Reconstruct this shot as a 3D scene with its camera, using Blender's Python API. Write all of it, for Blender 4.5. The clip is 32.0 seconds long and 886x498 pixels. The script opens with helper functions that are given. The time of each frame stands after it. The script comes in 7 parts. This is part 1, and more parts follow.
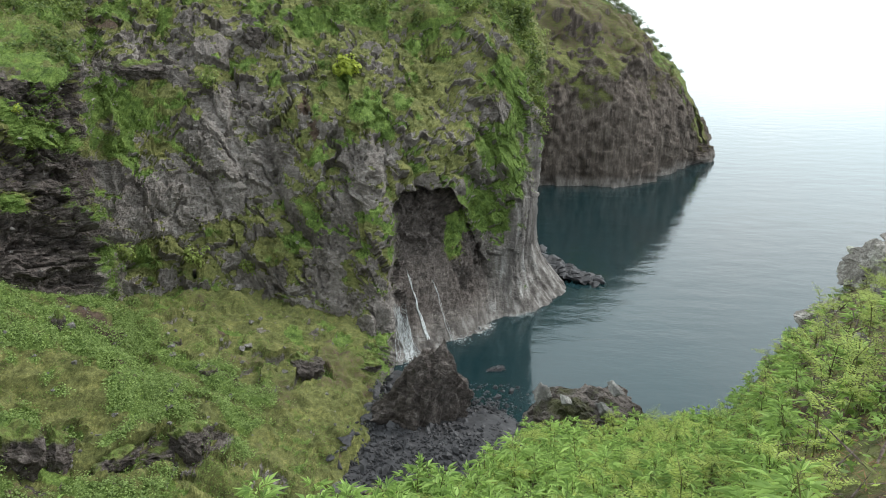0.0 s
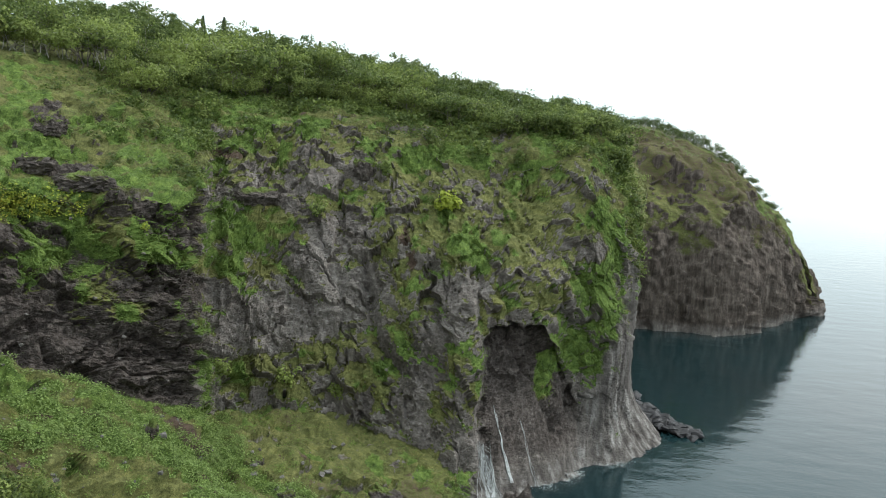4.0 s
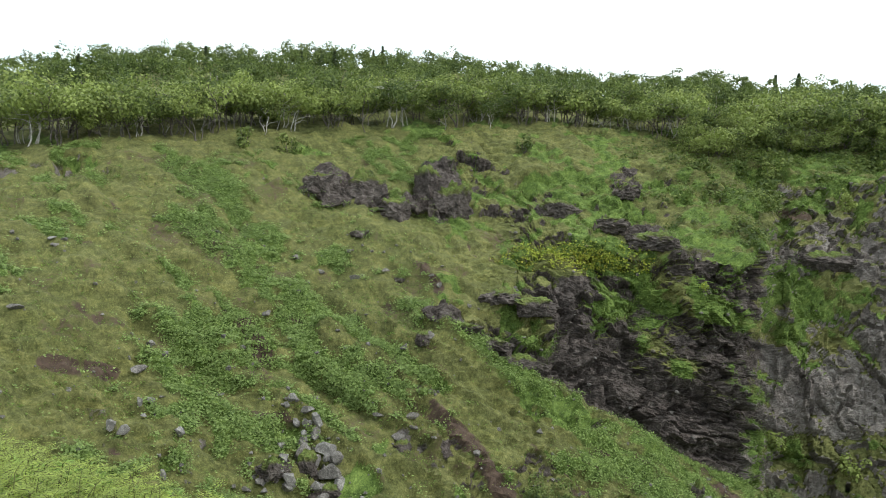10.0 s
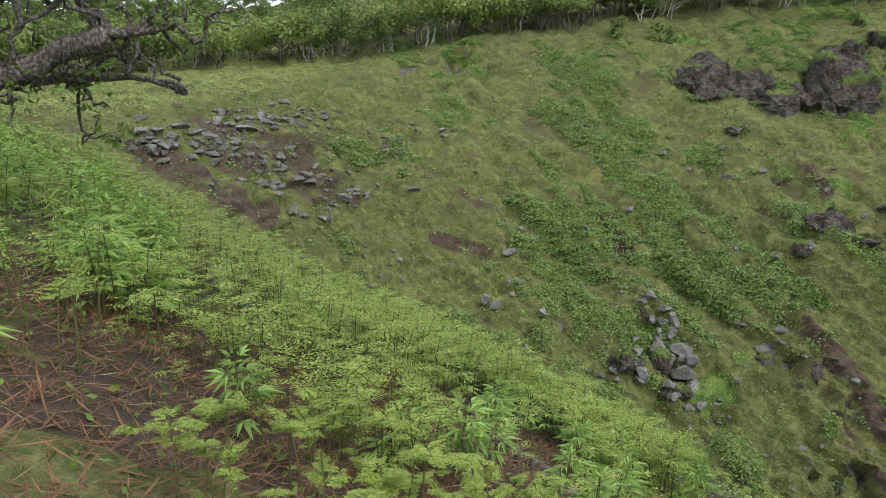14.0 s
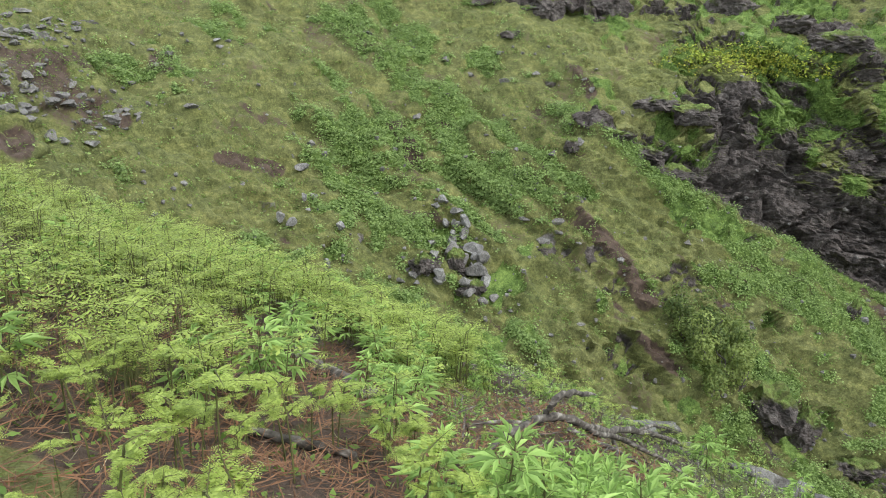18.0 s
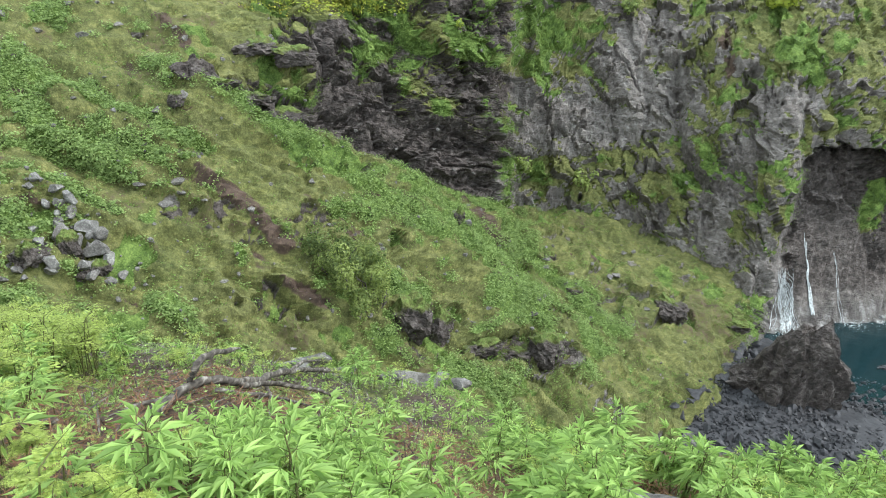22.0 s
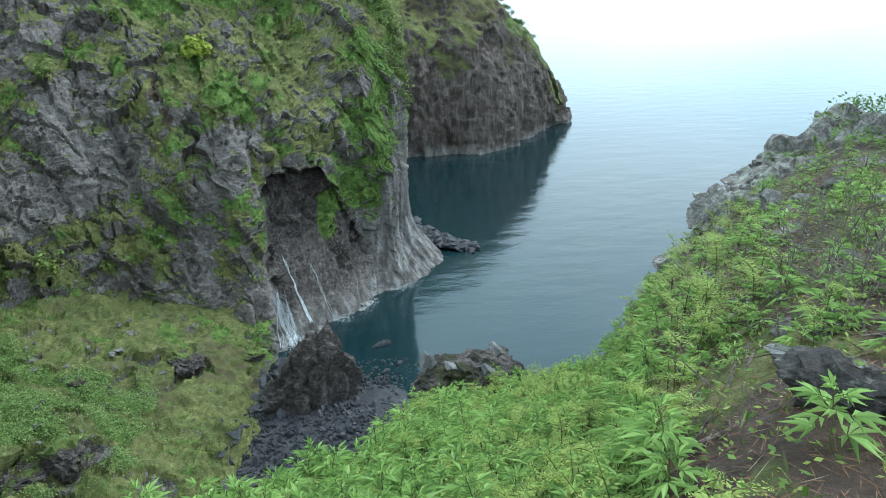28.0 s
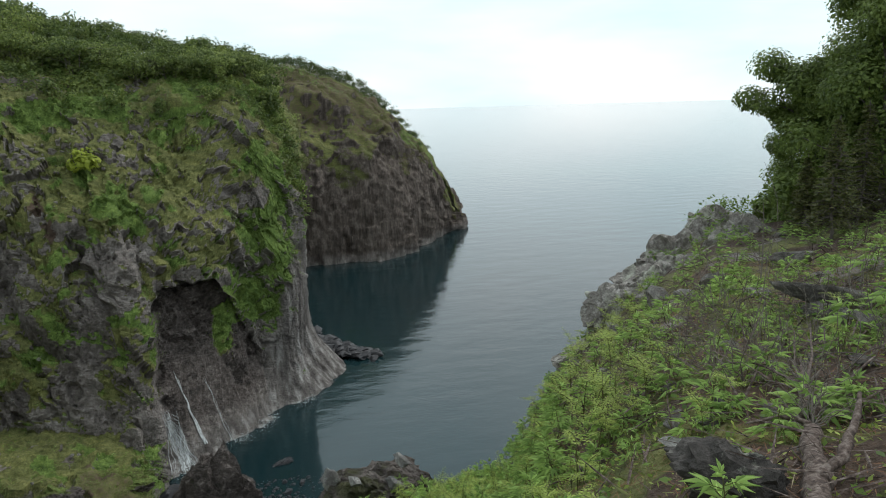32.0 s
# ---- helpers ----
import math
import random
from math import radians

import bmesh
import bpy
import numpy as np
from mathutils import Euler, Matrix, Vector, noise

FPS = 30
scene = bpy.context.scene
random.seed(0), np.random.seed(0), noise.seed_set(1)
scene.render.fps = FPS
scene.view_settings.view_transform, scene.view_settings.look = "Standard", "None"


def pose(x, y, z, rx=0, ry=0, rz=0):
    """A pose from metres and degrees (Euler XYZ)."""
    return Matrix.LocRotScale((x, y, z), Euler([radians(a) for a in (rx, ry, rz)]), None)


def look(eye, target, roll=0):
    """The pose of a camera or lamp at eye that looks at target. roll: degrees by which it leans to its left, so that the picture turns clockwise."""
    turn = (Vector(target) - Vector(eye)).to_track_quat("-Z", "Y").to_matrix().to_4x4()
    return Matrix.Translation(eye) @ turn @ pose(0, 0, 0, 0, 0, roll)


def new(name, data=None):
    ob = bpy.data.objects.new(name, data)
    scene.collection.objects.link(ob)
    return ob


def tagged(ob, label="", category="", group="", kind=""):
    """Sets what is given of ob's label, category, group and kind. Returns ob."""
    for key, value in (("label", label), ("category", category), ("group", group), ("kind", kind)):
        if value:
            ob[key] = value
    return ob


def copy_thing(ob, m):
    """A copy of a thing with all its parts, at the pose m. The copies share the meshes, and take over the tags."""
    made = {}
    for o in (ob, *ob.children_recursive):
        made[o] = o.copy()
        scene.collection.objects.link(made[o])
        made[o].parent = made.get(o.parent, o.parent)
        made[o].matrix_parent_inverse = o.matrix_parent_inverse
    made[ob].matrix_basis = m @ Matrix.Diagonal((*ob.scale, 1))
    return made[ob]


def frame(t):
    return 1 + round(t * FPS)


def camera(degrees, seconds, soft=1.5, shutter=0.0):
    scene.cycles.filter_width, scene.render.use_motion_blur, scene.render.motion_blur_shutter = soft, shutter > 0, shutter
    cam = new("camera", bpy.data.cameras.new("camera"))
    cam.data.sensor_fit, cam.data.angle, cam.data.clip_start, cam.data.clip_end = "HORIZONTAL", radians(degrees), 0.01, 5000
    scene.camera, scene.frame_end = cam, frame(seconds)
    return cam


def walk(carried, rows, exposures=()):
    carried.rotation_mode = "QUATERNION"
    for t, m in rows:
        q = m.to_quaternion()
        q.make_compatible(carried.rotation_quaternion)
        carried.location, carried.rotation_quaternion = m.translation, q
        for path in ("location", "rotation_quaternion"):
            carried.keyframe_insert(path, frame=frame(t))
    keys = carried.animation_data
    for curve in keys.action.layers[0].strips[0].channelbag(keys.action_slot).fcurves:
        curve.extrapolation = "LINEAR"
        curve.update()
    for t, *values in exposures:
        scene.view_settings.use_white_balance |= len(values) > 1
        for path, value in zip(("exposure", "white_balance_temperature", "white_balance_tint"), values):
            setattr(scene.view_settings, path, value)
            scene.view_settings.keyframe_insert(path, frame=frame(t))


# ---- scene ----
# The eye stays near one spot on the clifftop, 45 m over the sea, and swings a hand's reach round it.
EYE_Z, REACH = 45.0, 0.3
PATH = [
    (0, -4.74, -17.74, 0.26), (0.5, -12.29, -17.62, 1.61), (1, -14.84, -16.50, 1.71), (1.5, -14.32, -15.47, 2.48), (2, -15.12, -13.61, 1.25),
    (2.5, -14.33, -11.59, 1.57), (4.5, -10.28, -6.87, 2.46), (5, -3.38, -7.34, 0.81), (5.5, 0.39, -7.16, -0.02), (6, -0.04, -6.79, -0.32),
    (6.5, -0.24, -6.57, -0.44), (7, -0.52, -6.52, -0.34), (7.5, -5.22, -6.31, -0.19), (8, -15.87, -5.57, -0.07), (8.5, -26.31, -4.45, 0.33),
    (9, -35.59, -3.74, 1.18), (9.5, -46.20, -3.62, 1.62), (10, -55.14, -3.92, 1.64), (10.5, -65.82, -4.95, 0.86), (11, -74.87, -5.28, 1.22),
    (11.5, -82.32, -5.80, 1.37), (12, -86.17, -6.54, 2.00), (12.5, -88.01, -7.37, 2.23), (13, -87.40, -8.97, 1.63), (13.5, -84.41, -12.24, 0.91),
    (15.5, -82.10, -13.59, 1.24), (16, -79.09, -15.06, 0.98), (16.5, -76.24, -16.92, 0.91), (17, -73.45, -18.21, 0.92), (17.5, -70.28, -18.98, 0.71),
    (18, -66.65, -19.59, 0.84), (18.5, -62.63, -20.14, 0.82), (19, -58.98, -20.45, 0.56), (19.5, -55.80, -21.14, 0.12), (20, -52.30, -22.02, -0.05),
    (20.5, -47.30, -22.67, 0.46), (21, -42.47, -22.97, 0.32), (21.5, -38.63, -23.21, 0.53), (22, -36.11, -23.35, 0.63), (22.5, -33.97, -23.41, 0.11),
    (23, -32.06, -23.37, -0.21), (23.5, -29.70, -23.28, -0.60), (24, -27.12, -23.05, -0.63), (24.5, -24.14, -22.71, -1.04), (25, -20.09, -22.36, -1.66),
    (25.5, -15.94, -21.98, -1.88), (27.5, 1.42, -20.54, -1.89), (28, 5.61, -19.88, -1.80), (28.5, 9.74, -18.43, -1.29), (29, 12.25, -16.02, -1.06),
    (29.5, 13.90, -13.31, -1.32), (30, 14.78, -11.02, -2.01), (30.5, 14.69, -9.82, -1.45), (31, 15.02, -10.71, -0.52), (31.5, 14.62, -11.35, -1.19),
    (32, 13.99, -11.67, -1.68),
]


def carried_pose(yaw, pitch, roll):
    a, b = radians(yaw), radians(pitch)
    eye = Vector((REACH * math.sin(a), REACH * math.cos(a), EYE_Z))
    ahead = Vector((math.sin(a) * math.cos(b), math.cos(a) * math.cos(b), math.sin(b)))
    return look(eye, eye + ahead, roll)


cam = camera(63.3, 32.0, 1.0)
walk(cam, [(t, carried_pose(*turn)) for t, *turn in PATH],
     exposures=[(0, 0.7, 6550, 11), (1, 1.35, 6550, 13), (2.2, 1.58, 6550, 13), (3.5, 0.7, 6500, 10), (4.7, 0.3, 6500, 8), (5.5, 0.0, 6350, 7),
                (7, -0.25, 6350, 8), (8, 0.1, 6500, 10), (9, 0.6, 6600, 10), (11, 0.48, 6600, 10), (13, 0.3, 6500, 11), (16, 0.75, 6400, 13),
                (19, 0.95, 6350, 12), (21, 1.15, 6250, 11), (23, 1.25, 6150, 9), (25.5, 1.3, 6050, 8), (27.5, 0.88, 5700, 3), (28, 0.72, 5500, 2),
                (29, 0.5, 5450, 2), (30, 0.1, 5600, 3), (31, -0.22, 6200, 8), (32, -0.12, 6450, 10)])

# ---- daylight: a bright overcast sky over the sea ----
SUN_EL, SUN_AZ = 48.0, 60.0
world = bpy.data.worlds.new("overcast")
scene.world = world
world.use_nodes = True
wt = world.node_tree
wt.nodes.clear()
w_out = wt.nodes.new("ShaderNodeOutputWorld")
w_bg = wt.nodes.new("ShaderNodeBackground")
w_sky = wt.nodes.new("ShaderNodeTexSky")
w_sky.sky_type, w_sky.sun_disc = "NISHITA", False
w_sky.sun_elevation, w_sky.sun_rotation = radians(SUN_EL), radians(SUN_AZ)
w_mul = wt.nodes.new("ShaderNodeVectorMath")
w_mul.operation = "SCALE"
w_mul.inputs["Scale"].default_value = 0.07
w_tc = wt.nodes.new("ShaderNodeTexCoord")
w_map = wt.nodes.new("ShaderNodeMapping")
w_map.inputs["Scale"].default_value = (1.2, 1.2, 5.0)
w_noise = wt.nodes.new("ShaderNodeTexNoise")
w_noise.inputs["Scale"].default_value, w_noise.inputs["Detail"].default_value = 2.2, 5
w_ramp = wt.nodes.new("ShaderNodeValToRGB")
w_ramp.color_ramp.elements[0].position, w_ramp.color_ramp.elements[0].color = 0.3, (0.93, 1.17, 1.24, 1)
w_ramp.color_ramp.elements[1].position, w_ramp.color_ramp.elements[1].color = 0.7, (1.36, 1.42, 1.43, 1)
w_mix = wt.nodes.new("ShaderNodeMixRGB")
w_mix.inputs[0].default_value = 0.85
wl = wt.links.new
wl(w_tc.outputs["Generated"], w_map.inputs[0])
wl(w_map.outputs[0], w_noise.inputs[0])
wl(w_noise.outputs[0], w_ramp.inputs[0])
wl(w_sky.outputs[0], w_mul.inputs[0])
wl(w_mul.outputs[0], w_mix.inputs[1])
wl(w_ramp.outputs[0], w_mix.inputs[2])
wl(w_mix.outputs[0], w_bg.inputs[0])
w_bg.inputs[1].default_value = 1.0
wl(w_bg.outputs[0], w_out.inputs[0])
sun_data = bpy.data.lights.new("sun", "SUN")
sun_data.energy, sun_data.angle, sun_data.color = 1.3, radians(14), (1.0, 0.96, 0.9)
sun = new("sun", sun_data)
sun.matrix_world = look((0, 0, 200), (-math.sin(radians(SUN_AZ)) * 100, -math.cos(radians(SUN_AZ)) * 100,
                                      200 - 100 * math.tan(radians(SUN_EL))))


# ---- noise on arrays of points ----
def _hash(i, j, k, seed):
    h = (i * 374761393 + j * 668265263 + k * 2147483647 + seed * 974634777) & 0xFFFFFFFF
    h = ((h ^ (h >> 13)) * 1274126177) & 0xFFFFFFFF
    h = ((h ^ (h >> 16)) * 2246822519) & 0xFFFFFFFF
    return (h ^ (h >> 15)) & 0xFFFFFFFF


def rnd(i, j, k, seed):
    return _hash(i, j, k, seed) / 4294967296.0


def vnoise(p, seed=0):
    """Smooth noise, about -1 to 1, at points p (n, 3)."""
    b = np.floor(p).astype(np.int64)
    f = p - b
    f = f * f * f * (f * (f * 6 - 15) + 10)
    out = np.zeros(len(p))
    for dx in (0, 1):
        wx = f[:, 0] if dx else 1 - f[:, 0]
        for dy in (0, 1):
            wy = wx * (f[:, 1] if dy else 1 - f[:, 1])
            for dz in (0, 1):
                out += wy * (f[:, 2] if dz else 1 - f[:, 2]) * rnd(b[:, 0] + dx, b[:, 1] + dy, b[:, 2] + dz, seed)
    return (out - 0.5) * 2.6


def fbm(p, octaves=4, seed=0, gain=0.5):
    out, a, norm = np.zeros(len(p)), 1.0, 0.0
    for o in range(octaves):
        out += a * vnoise(p * 2.03 ** o + 17.3 * o, seed + o)
        norm += a
        a *= gain
    return out / norm


def cells(p, seed=0):
    """Worley cells at points p: the gap to the cell's edge, a random number for each cell, and each cell's own slanting plane."""
    b = np.floor(p).astype(np.int64)
    f1, f2, cid, slant = np.full(len(p), 9.0), np.full(len(p), 9.0), np.zeros(len(p)), np.zeros(len(p))
    for dx in (-1, 0, 1):
        for dy in (-1, 0, 1):
            for dz in (-1, 0, 1):
                i, j, k = b[:, 0] + dx, b[:, 1] + dy, b[:, 2] + dz
                ra, rb, rc = rnd(i, j, k, seed), rnd(i, j, k, seed + 1), rnd(i, j, k, seed + 2)
                ex, ey, ez = p[:, 0] - i - ra, p[:, 1] - j - rb, p[:, 2] - k - rc
                d = np.sqrt(ex ** 2 + ey ** 2 + ez ** 2)
                near = d < f1
                slant = np.where(near, 2 * ((rb - 0.5) * ex + (rc - 0.5) * ey + (ra - 0.5) * ez), slant)
                f2 = np.where(near, f1, np.minimum(f2, d))
                cid = np.where(near, rnd(i, j, k, seed + 3), cid)
                f1 = np.minimum(f1, d)
    return f2 - f1, cid, slant


def smooth(a, b, x):
    t = np.clip((x - a) / (b - a), 0, 1)
    return t * t * (3 - 2 * t)


# ---- materials ----
def material(name):
    m = bpy.data.materials.new(name)
    m.use_nodes = True
    nt = m.node_tree
    return m, nt, nt.nodes["Principled BSDF"]


def node(nt, kind, **sets):
    n = nt.nodes.new("ShaderNode" + kind)
    for key, value in sets.items():
        n.inputs[key.replace("_", " ")].default_value = value
    return n


def noise_at(nt, scale, detail=4.0, stretch=None, rough=0.55):
    tc = nt.nodes.new("ShaderNodeNewGeometry")
    n = node(nt, "TexNoise", Scale=scale, Detail=detail, Roughness=rough)
    if stretch:
        mp = node(nt, "Mapping", Scale=stretch)
        nt.links.new(tc.outputs["Position"], mp.inputs[0])
        nt.links.new(mp.outputs[0], n.inputs[0])
    else:
        nt.links.new(tc.outputs["Position"], n.inputs[0])
    return n.outputs[0]


def ramp(nt, fac, stops):
    r = nt.nodes.new("ShaderNodeValToRGB")
    els = r.color_ramp.elements
    while len(els) < len(stops):
        els.new(0.5)
    for e, (pos, col) in zip(els, stops):
        e.position, e.color = pos, (*col, 1)
    nt.links.new(fac, r.inputs[0])
    return r.outputs[0]


def mixed(nt, fac, a, b, mode="MIX"):
    m = nt.nodes.new("ShaderNodeMixRGB")
    m.blend_type = mode
    for sock, v in zip(m.inputs, (fac, a, b)):
        if hasattr(v, "is_linked"):
            nt.links.new(v, sock)
        elif isinstance(v, (int, float)):
            sock.default_value = v
        else:
            sock.default_value = (*v, 1)
    return m.outputs[0]


def maths(nt, op, a, b=0.0, clamp=False):
    m = nt.nodes.new("ShaderNodeMath")
    m.operation, m.use_clamp = op, clamp
    for sock, v in zip(m.inputs, (a, b)):
        if hasattr(v, "is_linked"):
            nt.links.new(v, sock)
        else:
            sock.default_value = v
    return m.outputs[0]


def bump(nt, bsdf, height, strength, distance):
    b = node(nt, "Bump", Strength=strength, Distance=distance)
    nt.links.new(height, b.inputs["Height"])
    nt.links.new(b.outputs[0], bsdf.inputs["Normal"])


def terrain_material(name, dark_stops, lamina=(0.8, 0.9, 1.15)):
    """Rock, turf, herbs and bare earth, laid out by the 'cover' attribute: rock, lush, earth, pale."""
    m, nt, bsdf = material(name)
    at = nt.nodes.new("ShaderNodeAttribute")
    at.attribute_name = "cover"
    sep = nt.nodes.new("ShaderNodeSeparateColor")
    nt.links.new(at.outputs["Color"], sep.inputs[0])
    rock_a, lush_a, earth_a = sep.outputs
    pale_a = at.outputs["Alpha"]
    coarse, fine = noise_at(nt, 0.16, 6), noise_at(nt, 1.9, 8, rough=0.65)
    grit = noise_at(nt, 7.0, 4, rough=0.7)
    streak = noise_at(nt, 0.4, 6, (2.0, 2.0, 0.22))
    veins = noise_at(nt, 1.1, 6, lamina, 0.7)
    share = 0.55 if lamina[2] > 0.5 else 0.2
    grain = maths(nt, "ADD", maths(nt, "MULTIPLY", fine, share), maths(nt, "MULTIPLY", veins, 1 - share))
    rock = ramp(nt, grain, [(0.34, (0.045, 0.039, 0.036)), (0.45, (0.148, 0.127, 0.114)), (0.55, (0.258, 0.228, 0.208)), (0.66, (0.45, 0.42, 0.39))])
    rock = mixed(nt, 0.4, rock, ramp(nt, coarse, [(0.36, (0.102, 0.085, 0.076)), (0.64, (0.32, 0.288, 0.264))]))
    flute = ramp(nt, streak, [(0.32, (0.065, 0.056, 0.052)), (0.52, (0.18, 0.162, 0.15)), (0.70, (0.40, 0.38, 0.36))])
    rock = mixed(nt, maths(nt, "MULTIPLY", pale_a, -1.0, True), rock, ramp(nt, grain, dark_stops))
    rock = mixed(nt, maths(nt, "MULTIPLY", pale_a, 1.0, True), rock, flute)
    tuft = maths(nt, "ADD", maths(nt, "MULTIPLY", fine, 0.5), maths(nt, "MULTIPLY", grit, 0.5))
    turf = ramp(nt, tuft, [(0.37, (0.033, 0.034, 0.014)), (0.5, (0.130, 0.130, 0.046)), (0.63, (0.27, 0.265, 0.11))])
    turf = mixed(nt, 0.4, turf, ramp(nt, coarse, [(0.3, (0.06, 0.085, 0.018)), (0.7, (0.135, 0.138, 0.045))]))
    tracks = noise_at(nt, 1.2, 6, (0.3, 0.3, 1.6), 0.65)
    turf = mixed(nt, 0.45, turf, ramp(nt, tracks, [(0.36, (0.50, 0.56, 0.50)), (0.5, (1.0, 1.0, 1.0)), (0.62, (1.5, 1.42, 1.35))]), "MULTIPLY")
    clump = maths(nt, "ADD", maths(nt, "MULTIPLY", noise_at(nt, 0.9, 5, rough=0.7), 0.6), maths(nt, "MULTIPLY", grit, 0.4))
    lush = ramp(nt, clump, [(0.36, (0.026, 0.045, 0.010)), (0.48, (0.085, 0.135, 0.028)), (0.62, (0.20, 0.275, 0.068))])
    lay = nt.nodes.new("ShaderNodeAttribute")
    lay.attribute_name = "lay"
    streaks = node(nt, "TexNoise", Scale=2.1, Detail=5.0, Roughness=0.68)
    nt.links.new(lay.outputs["Vector"], streaks.inputs[0])
    turf = mixed(nt, 0.32, turf, ramp(nt, streaks.outputs[0], [(0.36, (0.42, 0.45, 0.45)), (0.5, (1.0, 1.0, 1.0)), (0.64, (1.55, 1.5, 1.35))]), "MULTIPLY")
    earth = ramp(nt, fine, [(0.3, (0.040, 0.027, 0.020)), (0.7, (0.115, 0.078, 0.058))])

    def edge(a, width=0.22):
        s = maths(nt, "ADD", a, maths(nt, "MULTIPLY", maths(nt, "SUBTRACT", fine, 0.5), 0.9))
        s = maths(nt, "ADD", s, maths(nt, "MULTIPLY", maths(nt, "SUBTRACT", grit, 0.5), 0.35))
        s = maths(nt, "ADD", s, maths(nt, "MULTIPLY", maths(nt, "SUBTRACT", streaks.outputs[0], 0.5), 0.6))
        return maths(nt, "DIVIDE", maths(nt, "SUBTRACT", s, 0.5 - width / 2), width, True)

    col = mixed(nt, edge(lush_a), turf, lush)
    col = mixed(nt, edge(earth_a), col, earth)
    rock_f = edge(rock_a)
    col = mixed(nt, rock_f, col, rock)
    nt.links.new(col, bsdf.inputs["Base Color"])
    bsdf.inputs["Roughness"].default_value = 0.9
    bsdf.inputs["Specular IOR Level"].default_value = 0.25
    h = maths(nt, "ADD", maths(nt, "MULTIPLY", fine, 1.0), maths(nt, "MULTIPLY", grit, 0.45))
    for scale, stretch, depth in ((0.55, (0.6, 0.8, 1.7), 0.8), (1.3, (1.3, 1.0, 0.7), 0.4), (0.9, (0.8, 0.8, 1.2), 0.5)):
        joint = maths(nt, "ABSOLUTE", maths(nt, "SUBTRACT", noise_at(nt, scale, 4, stretch, 0.6), 0.5))
        joint = maths(nt, "MULTIPLY", maths(nt, "MULTIPLY", joint, 22.0, True), depth)
        h = maths(nt, "ADD", h, maths(nt, "MULTIPLY", joint, rock_f))
    bump(nt, bsdf, h, 0.8, 0.28)
    return m


def plain(name, stops, scale, rough=0.8, bump_d=0.02, detail=5, stretch=None, spec=0.3):
    m, nt, bsdf = material(name)
    n = noise_at(nt, scale, detail, stretch, 0.62)
    nt.links.new(ramp(nt, n, stops), bsdf.inputs["Base Color"])
    bsdf.inputs["Roughness"].default_value = rough
    bsdf.inputs["Specular IOR Level"].default_value = spec
    if bump_d:
        bump(nt, bsdf, n, 0.8, bump_d)
    return m


def leaf_material(name, dark, light, spread=0.0, glow=0.35, vary=0.0):
    """A leaf: its colour varies from piece to piece, and some light passes through it."""
    m, nt, bsdf = material(name)
    geo = nt.nodes.new("ShaderNodeNewGeometry")
    big = noise_at(nt, spread or 0.5, 3)
    part_f, big_f = (0.45, 1.0) if spread else (0.6, 0.45)
    f = maths(nt, "ADD", maths(nt, "MULTIPLY", geo.outputs["Random Per Island"], part_f), maths(nt, "MULTIPLY", maths(nt, "SUBTRACT", big, 0.25 if spread else 0.0), big_f))
    if vary:
        info = nt.nodes.new("ShaderNodeObjectInfo")
        f = maths(nt, "ADD", f, maths(nt, "MULTIPLY", maths(nt, "SUBTRACT", info.outputs["Random"], 0.5), vary))
    col = ramp(nt, f, [(0.15, dark), (0.85, light)])
    nt.links.new(col, bsdf.inputs["Base Color"])
    bsdf.inputs["Roughness"].default_value = 0.55
    bsdf.inputs["Specular IOR Level"].default_value = 0.3
    tr = nt.nodes.new("ShaderNodeBsdfTranslucent")
    nt.links.new(mixed(nt, 0.5, col, (0.20, 0.28, 0.06)), tr.inputs[0])
    mx = nt.nodes.new("ShaderNodeMixShader")
    mx.inputs[0].default_value = glow
    out = nt.nodes["Material Output"]
    nt.links.new(bsdf.outputs[0], mx.inputs[1])
    nt.links.new(tr.outputs[0], mx.inputs[2])
    nt.links.new(mx.outputs[0], out.inputs[0])
    return m


def sea_material():
    m, nt, bsdf = material("sea_water")
    body = ramp(nt, noise_at(nt, 0.012, 4), [(0.3, (0.006, 0.018, 0.021)), (0.7, (0.013, 0.034, 0.038))])
    nt.links.new(body, bsdf.inputs["Base Color"])
    bsdf.inputs["Roughness"].default_value = 0.06
    bsdf.inputs["IOR"].default_value = 1.333
    bsdf.inputs["Specular IOR Level"].default_value = 0.95
    small = noise_at(nt, 1.3, 4, (1.0, 1.6, 1.0))
    wide = noise_at(nt, 0.09, 4, (1.0, 1.8, 1.0))
    h = maths(nt, "ADD", maths(nt, "MULTIPLY", small, 0.12), maths(nt, "MULTIPLY", wide, 1.0))
    bump(nt, bsdf, h, 0.22, 0.6)
    return m


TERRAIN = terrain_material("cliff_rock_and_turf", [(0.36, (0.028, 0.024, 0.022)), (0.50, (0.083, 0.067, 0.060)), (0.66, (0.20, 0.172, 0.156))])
HEAD_TERRAIN = terrain_material("headland_rock_and_turf", [(0.36, (0.036, 0.028, 0.024)), (0.50, (0.105, 0.082, 0.068)), (0.66, (0.22, 0.182, 0.155))], (0.7, 0.7, 0.10))
SEA = sea_material()


